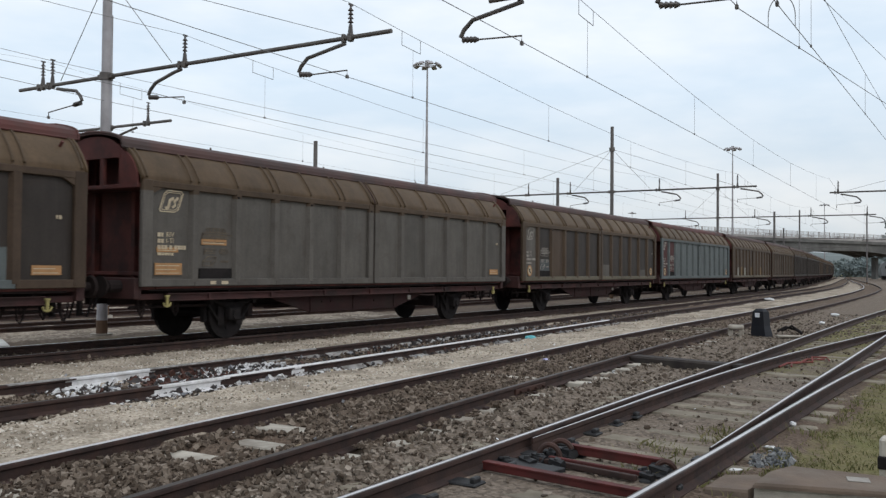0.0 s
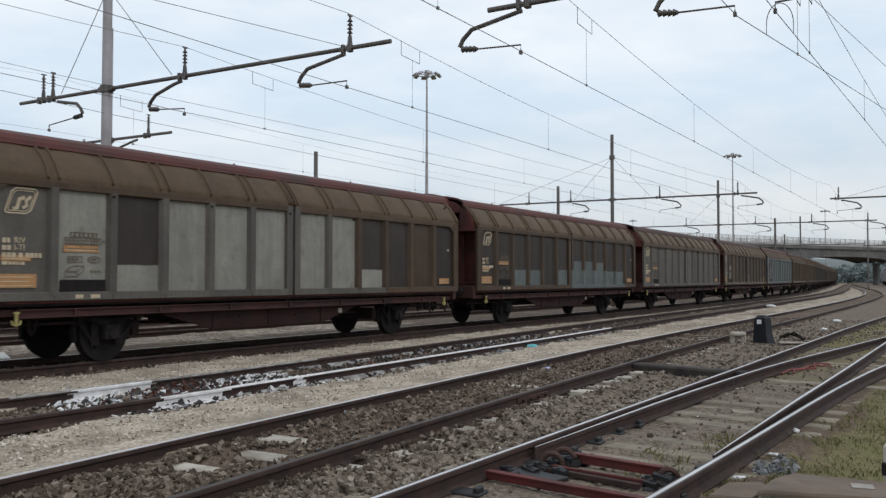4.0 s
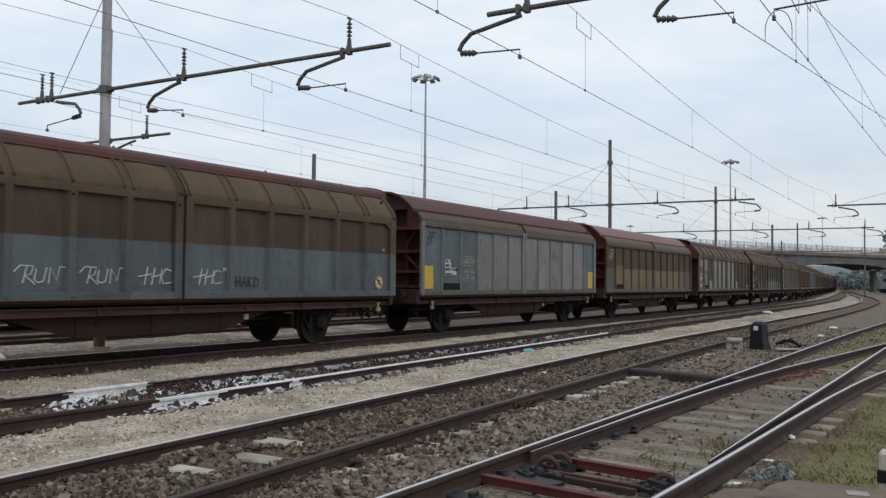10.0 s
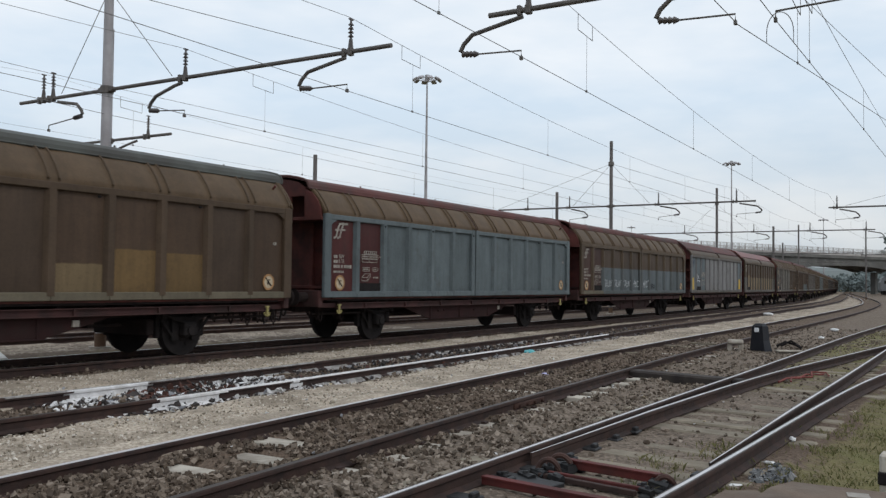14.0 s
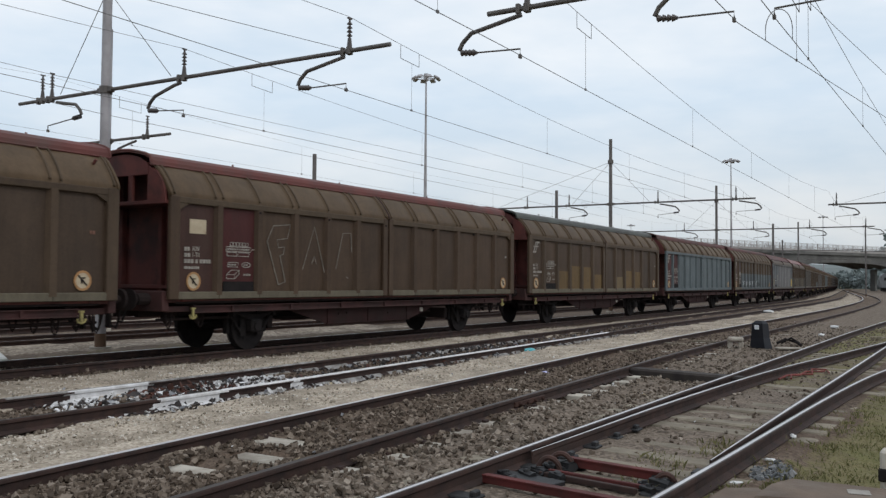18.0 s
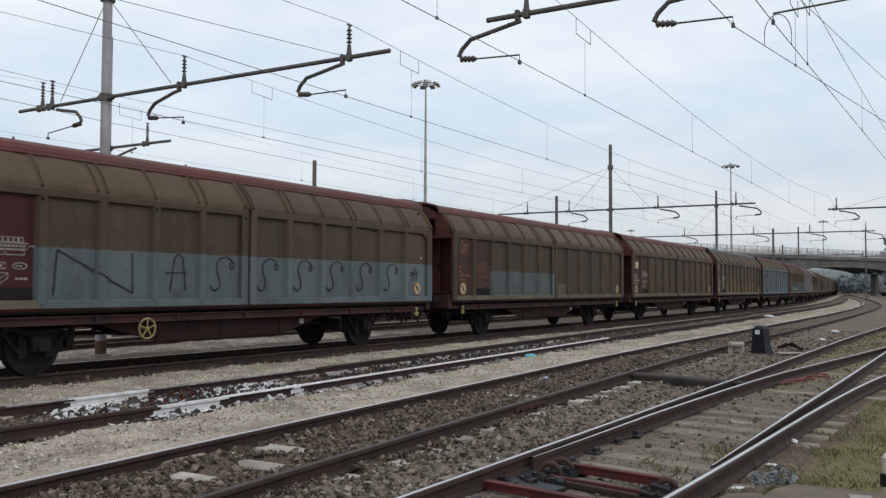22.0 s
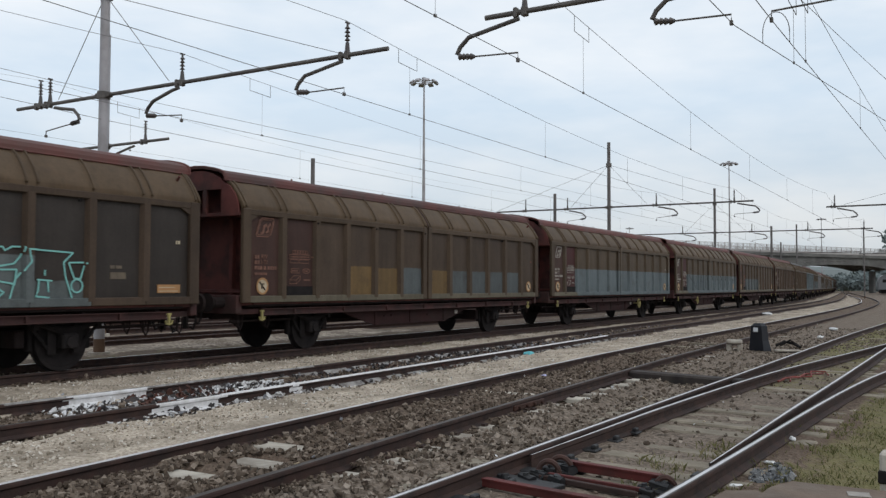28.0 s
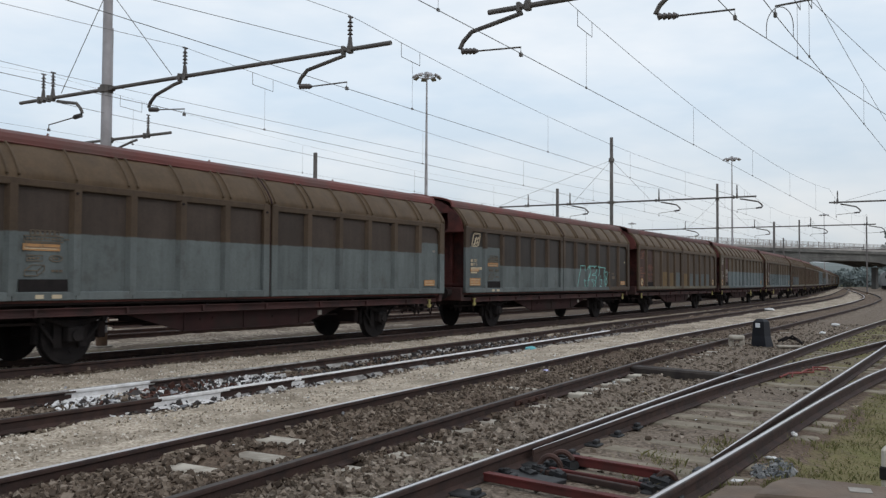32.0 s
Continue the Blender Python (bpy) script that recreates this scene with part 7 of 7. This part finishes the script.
TURQ = mat("turquoise plastic", (0.10, 0.42, 0.46), (0.08, 0.34, 0.38), 0.5, 0, 5.0, 0.1, 20)
PAPER = mat("white paper", (0.72, 0.71, 0.70), (0.60, 0.60, 0.60), 0.8, 0, 5.0, 0.1, 20)
VIOLET = mat("violet plastic", (0.30, 0.28, 0.55), (0.50, 0.50, 0.70), 0.5, 0, 5.0, 0.1, 20)
BRICK = mat("broken brick", (0.26, 0.12, 0.075), (0.20, 0.09, 0.06), 0.9, 0, 5.0, 0.2, 20)
litter("plastic_rag", 18.3, 8.75, 0.22, TURQ, "crumpled turquoise plastic rag on the gravel", 20, 0.5, 1)
litter("plastic_bottle", 14.2, 6.5, 0.10, VIOLET, "crushed violet and white plastic wrapper", 40, 0.6, 2)
litter("brick_piece", 8.25, 6.08, 0.09, BRICK, "broken brick piece on the ballast", 60, 0.6, 3)
litter("paper_scrap", 9.8, 1.66, 0.055, PAPER, "white paper scrap in the grass", 10, 0.9, 4)
litter("paper_scrap", 8.43, 1.62, 0.06, PAPER, "white paper scrap in the grass", 80, 0.5, 5)
litter("paper_scrap", 7.35, 1.68, 0.06, PAPER, "white paper scrap beside the rail", 120, 0.3, 6)
litter("plastic_bag", 29.5, 4.15, 0.16, PAPER, "white plastic bag on the ballast", 10, 0.6, 7)
litter("plastic_bag", 35.2, 4.5, 0.2, PAPER, "white plastic bag on the ballast", 50, 0.6, 8)
litter("plastic_bag", 51.0, 9.9, 0.35, PAPER, "white plastic bag on the gravel", 50, 0.6, 9)
litter("stone_lump", 9.6, 2.95, 0.07, STONE, "round grey stone on the timber sleepers", 50, 0.8, 10)

# ---- grass ----
GRASS = stone_mat("dry green grass", (0.130, 0.140, 0.052), (0.225, 0.210, 0.092), (0.36, 0.31, 0.17))


def grass(name, n, place, high, seed, label):
    g = np.random.default_rng(seed)
    p = place(g, n)
    n = len(p)
    h = g.uniform(*high, n) * (0.5 + g.random(n))
    a, lean = g.uniform(0, 2 * np.pi, n), g.normal(0, 0.5, (n, 2)) * h[:, None]
    w = g.uniform(0.004, 0.009, n)
    d = np.stack([np.cos(a) * w, np.sin(a) * w, np.zeros(n)], -1)
    mid = p + np.stack([lean[:, 0] * 0.3, lean[:, 1] * 0.3, h * 0.6], -1)
    tip = p + np.stack([lean[:, 0], lean[:, 1], h], -1)
    v = np.stack([p - d, p + d, mid + d * 0.7, tip, mid - d * 0.7], 1).reshape(-1, 3)
    f = (np.array([0, 1, 2, 3, 4])[None] + 5 * np.arange(n)[:, None])
    m = bpy.data.meshes.new(name)
    m.from_pydata(v.tolist(), [], f.tolist())
    m.materials.append(GRASS)
    return tagged(new(name, m), label, "grass", "", "stuff")


def verge(g, n):
    x = 4.5 + 26 * g.random(n) ** 1.5
    a = np.where(x < 16, 1.62 - 0.022 * np.maximum(x - 7, 0), 1.42 - 0.11 * (x - 16))
    y = a - 0.15 - 4.2 * g.random(n) ** 1.4
    keep = [fbm(i, j, 0.9, 2.2) + 0.25 > g.random() * 0.9 - 0.2 for i, j in zip(x, y)]
    x, y = x[keep], y[keep]
    return np.array([(i, j, zones(i, j)[0] - 0.01) for i, j in zip(x, y)])


def tufts(g, n):
    c = [(7.4, 2.3), (8.6, 2.1), (8.0, 2.55), (7.75, 2.35), (9.2, 2.25), (8.9, 1.95), (10.4, 2.0), (6.0, 1.72), (6.6, 1.70), (7.2, 1.66), (8.3, 1.55), (9.4, 1.45), (10.6, 1.38), (5.4, 1.6), (6.9, 2.4), (12.0, 1.3), (25.0, 2.7), (27.0, 2.5), (23.0, 2.6), (29.0, 2.4), (22.0, 1.0), (33.0, 2.2), (10.2, 12.45), (12.5, 12.5), (16.5, 12.5), (19.0, 12.6), (21.0, 12.7), (8.6, 12.4)]
    k = g.integers(0, len(c), n)
    c = np.array(c)[k]
    p = c + g.normal(0, 0.13, (n, 2)) * np.where(c[:, :1] > 20, 4.0, 1.0)
    return np.array([(i, j, GROUND_Z - 0.02) for i, j in p])


grass("grass_verge", 80000, verge, (0.015, 0.05), 11, "thin yellowish green grass beside the switch")
grass("weed_tufts", 2600, tufts, (0.02, 0.075), 12, "weed tufts between the rails")

# worn rail joint beside the polished track
fx, fy = 10.35, float(along(OFF_B, np.array([10.35]))[1][0]) - 0.7525
FISH = mat("dark rusty fishplate", (0.065, 0.032, 0.024), (0.042, 0.024, 0.020), 0.85, 0.1, 5.0, 0.2, 30)
fj = tagged(new("rail_joint"), "rusty rail joint with fishplates over a hollow", "rail joint")
bm = bmesh.new()
box(bm, fx - 0.45, fx + 0.45, fy - 0.055, fy - 0.012, -0.115, -0.045, 0.01)
part("fishplate", bm, FISH, fj)
for i in range(4):
    bm = bmesh.new()
    rod(bm, (fx - 0.33 + 0.22 * i, fy - 0.09, -0.08), (fx - 0.33 + 0.22 * i, fy - 0.05, -0.08), 0.02, 6)
    part("bolt", bm, FISH, fj)
bm = bmesh.new()
box(bm, fx - 0.5, fx + 0.35, fy - 0.55, fy - 0.12, -0.20, -0.15, 0.02)
part("joint_plate", bm, mat("rusty plate", (0.075, 0.035, 0.026), (0.045, 0.026, 0.022), 0.85, 0.2, 4.0, 0.2, 30), fj, "sunken rusty plate")

# grey stones tipped beside the rail, shreds and planks on the ballast
SLATE_STONE = stone_mat("blue grey stone", (0.11, 0.115, 0.12), (0.19, 0.195, 0.20), (0.32, 0.32, 0.32))


def heap(cx, cy, rx, ry, up):
    def place(g, n):
        a, r = g.uniform(0, 2 * np.pi, n), np.sqrt(g.random(n))
        return np.stack([cx + rx * r * np.cos(a), cy + ry * r * np.sin(a), GROUND_Z + up * (1 - r) + g.uniform(-0.02, 0.02, n)], -1)
    return place


scatter("grey_stones", 230, heap(7.95, 1.52, 0.42, 0.16, 0.0), (0.010, 0.030), [SLATE_STONE], "blue-grey stones tipped beside the rail", "stones", 0.7, seed=21)


def flecks(g, n):
    x, y = 6 + 34 * g.random(n) ** 1.4, 2.0 + 11.0 * g.random(n)
    return np.array([(a, b, zones(a, b)[0] + 0.022) for a, b in zip(x, y)])


scatter("paper_flecks", 420, flecks, (0.007, 0.024), [PAPER, CREAM, CHIP_GREY], "pale flecks of paper and plastic strewn on the stones", "litter", 0.3, seed=31)
RED_SHRED = mat("faded red plastic", (0.22, 0.05, 0.04), (0.15, 0.045, 0.04), 0.7, 0, 6.0, 0.1, 20)
scatter("red_shreds", 60, heap(21.3, 6.75, 1.1, 0.30, 0.03), (0.015, 0.06), [RED_SHRED, CHIP_DARK], "faded red plastic shreds between the rails", "rubbish", 0.3, seed=22)
rcb = tagged(new("red_cable"), "tangled faded red cable lying across the switch", "cable")
bm = bmesh.new()
tube(bm, [(15.6, 2.86, -0.14), (16.0, 2.80, -0.11), (16.4, 2.66, -0.13), (16.8, 2.62, -0.10), (17.2, 2.50, -0.13), (17.5, 2.42, -0.14)], 0.018, 6)
tube(bm, [(15.8, 2.70, -0.14), (16.3, 2.78, -0.12), (16.7, 2.50, -0.13), (17.0, 2.56, -0.07), (17.3, 2.36, -0.09), (17.1, 2.28, -0.13)], 0.016, 6)
part("cable", bm, RED_SHRED, rcb)
for x, y, k, rz in ((22.6, 6.62, 0.34, -20), (24.1, 6.35, 0.32, -8), (19.6, 6.9, 0.24, 30)):
    bm = bmesh.new()
    box(bm, -0.09, 0.09, -k, k, 0.0, 0.045, 0.01)
    pk = tagged(part("wooden_plank", bm, OAK), "weathered pale plank lying between the rails", "plank", "loose planks")
    pk.matrix_basis = pose(x, y, GROUND_Z + 0.03, 0, 2, rz)


def travelled(t):
    """How far the train has come along the line, counted from nine seconds."""
    return 7.59814 * t - 0.013376 * t * t - 4.8138e-5 * t ** 3 - 67.264


def motions():
    for q, w, wheels, axle in WAGONS:
        rows = []
        for i in range(0, 33):
            t = i * 1.0
            s = q + travelled(t)
            (xa, ya, _), (xb, yb, _) = on_train(s - axle), on_train(s + axle)
            rows.append((t, pose((xa + xb) / 2, (ya + yb) / 2, LIFT, 0, 0, math.degrees(math.atan2(yb - ya, xb - xa)))))
        walk(w, rows)
        if -160 < q < 75:
            for o in wheels:
                at = o.location.copy()
                walk(o, [(k / 15, pose(*at, 0, math.degrees(K_TRAIN * travelled(k / 15) / WHEEL) % 360.0, 0)) for k in range(0, 481)])


motions()
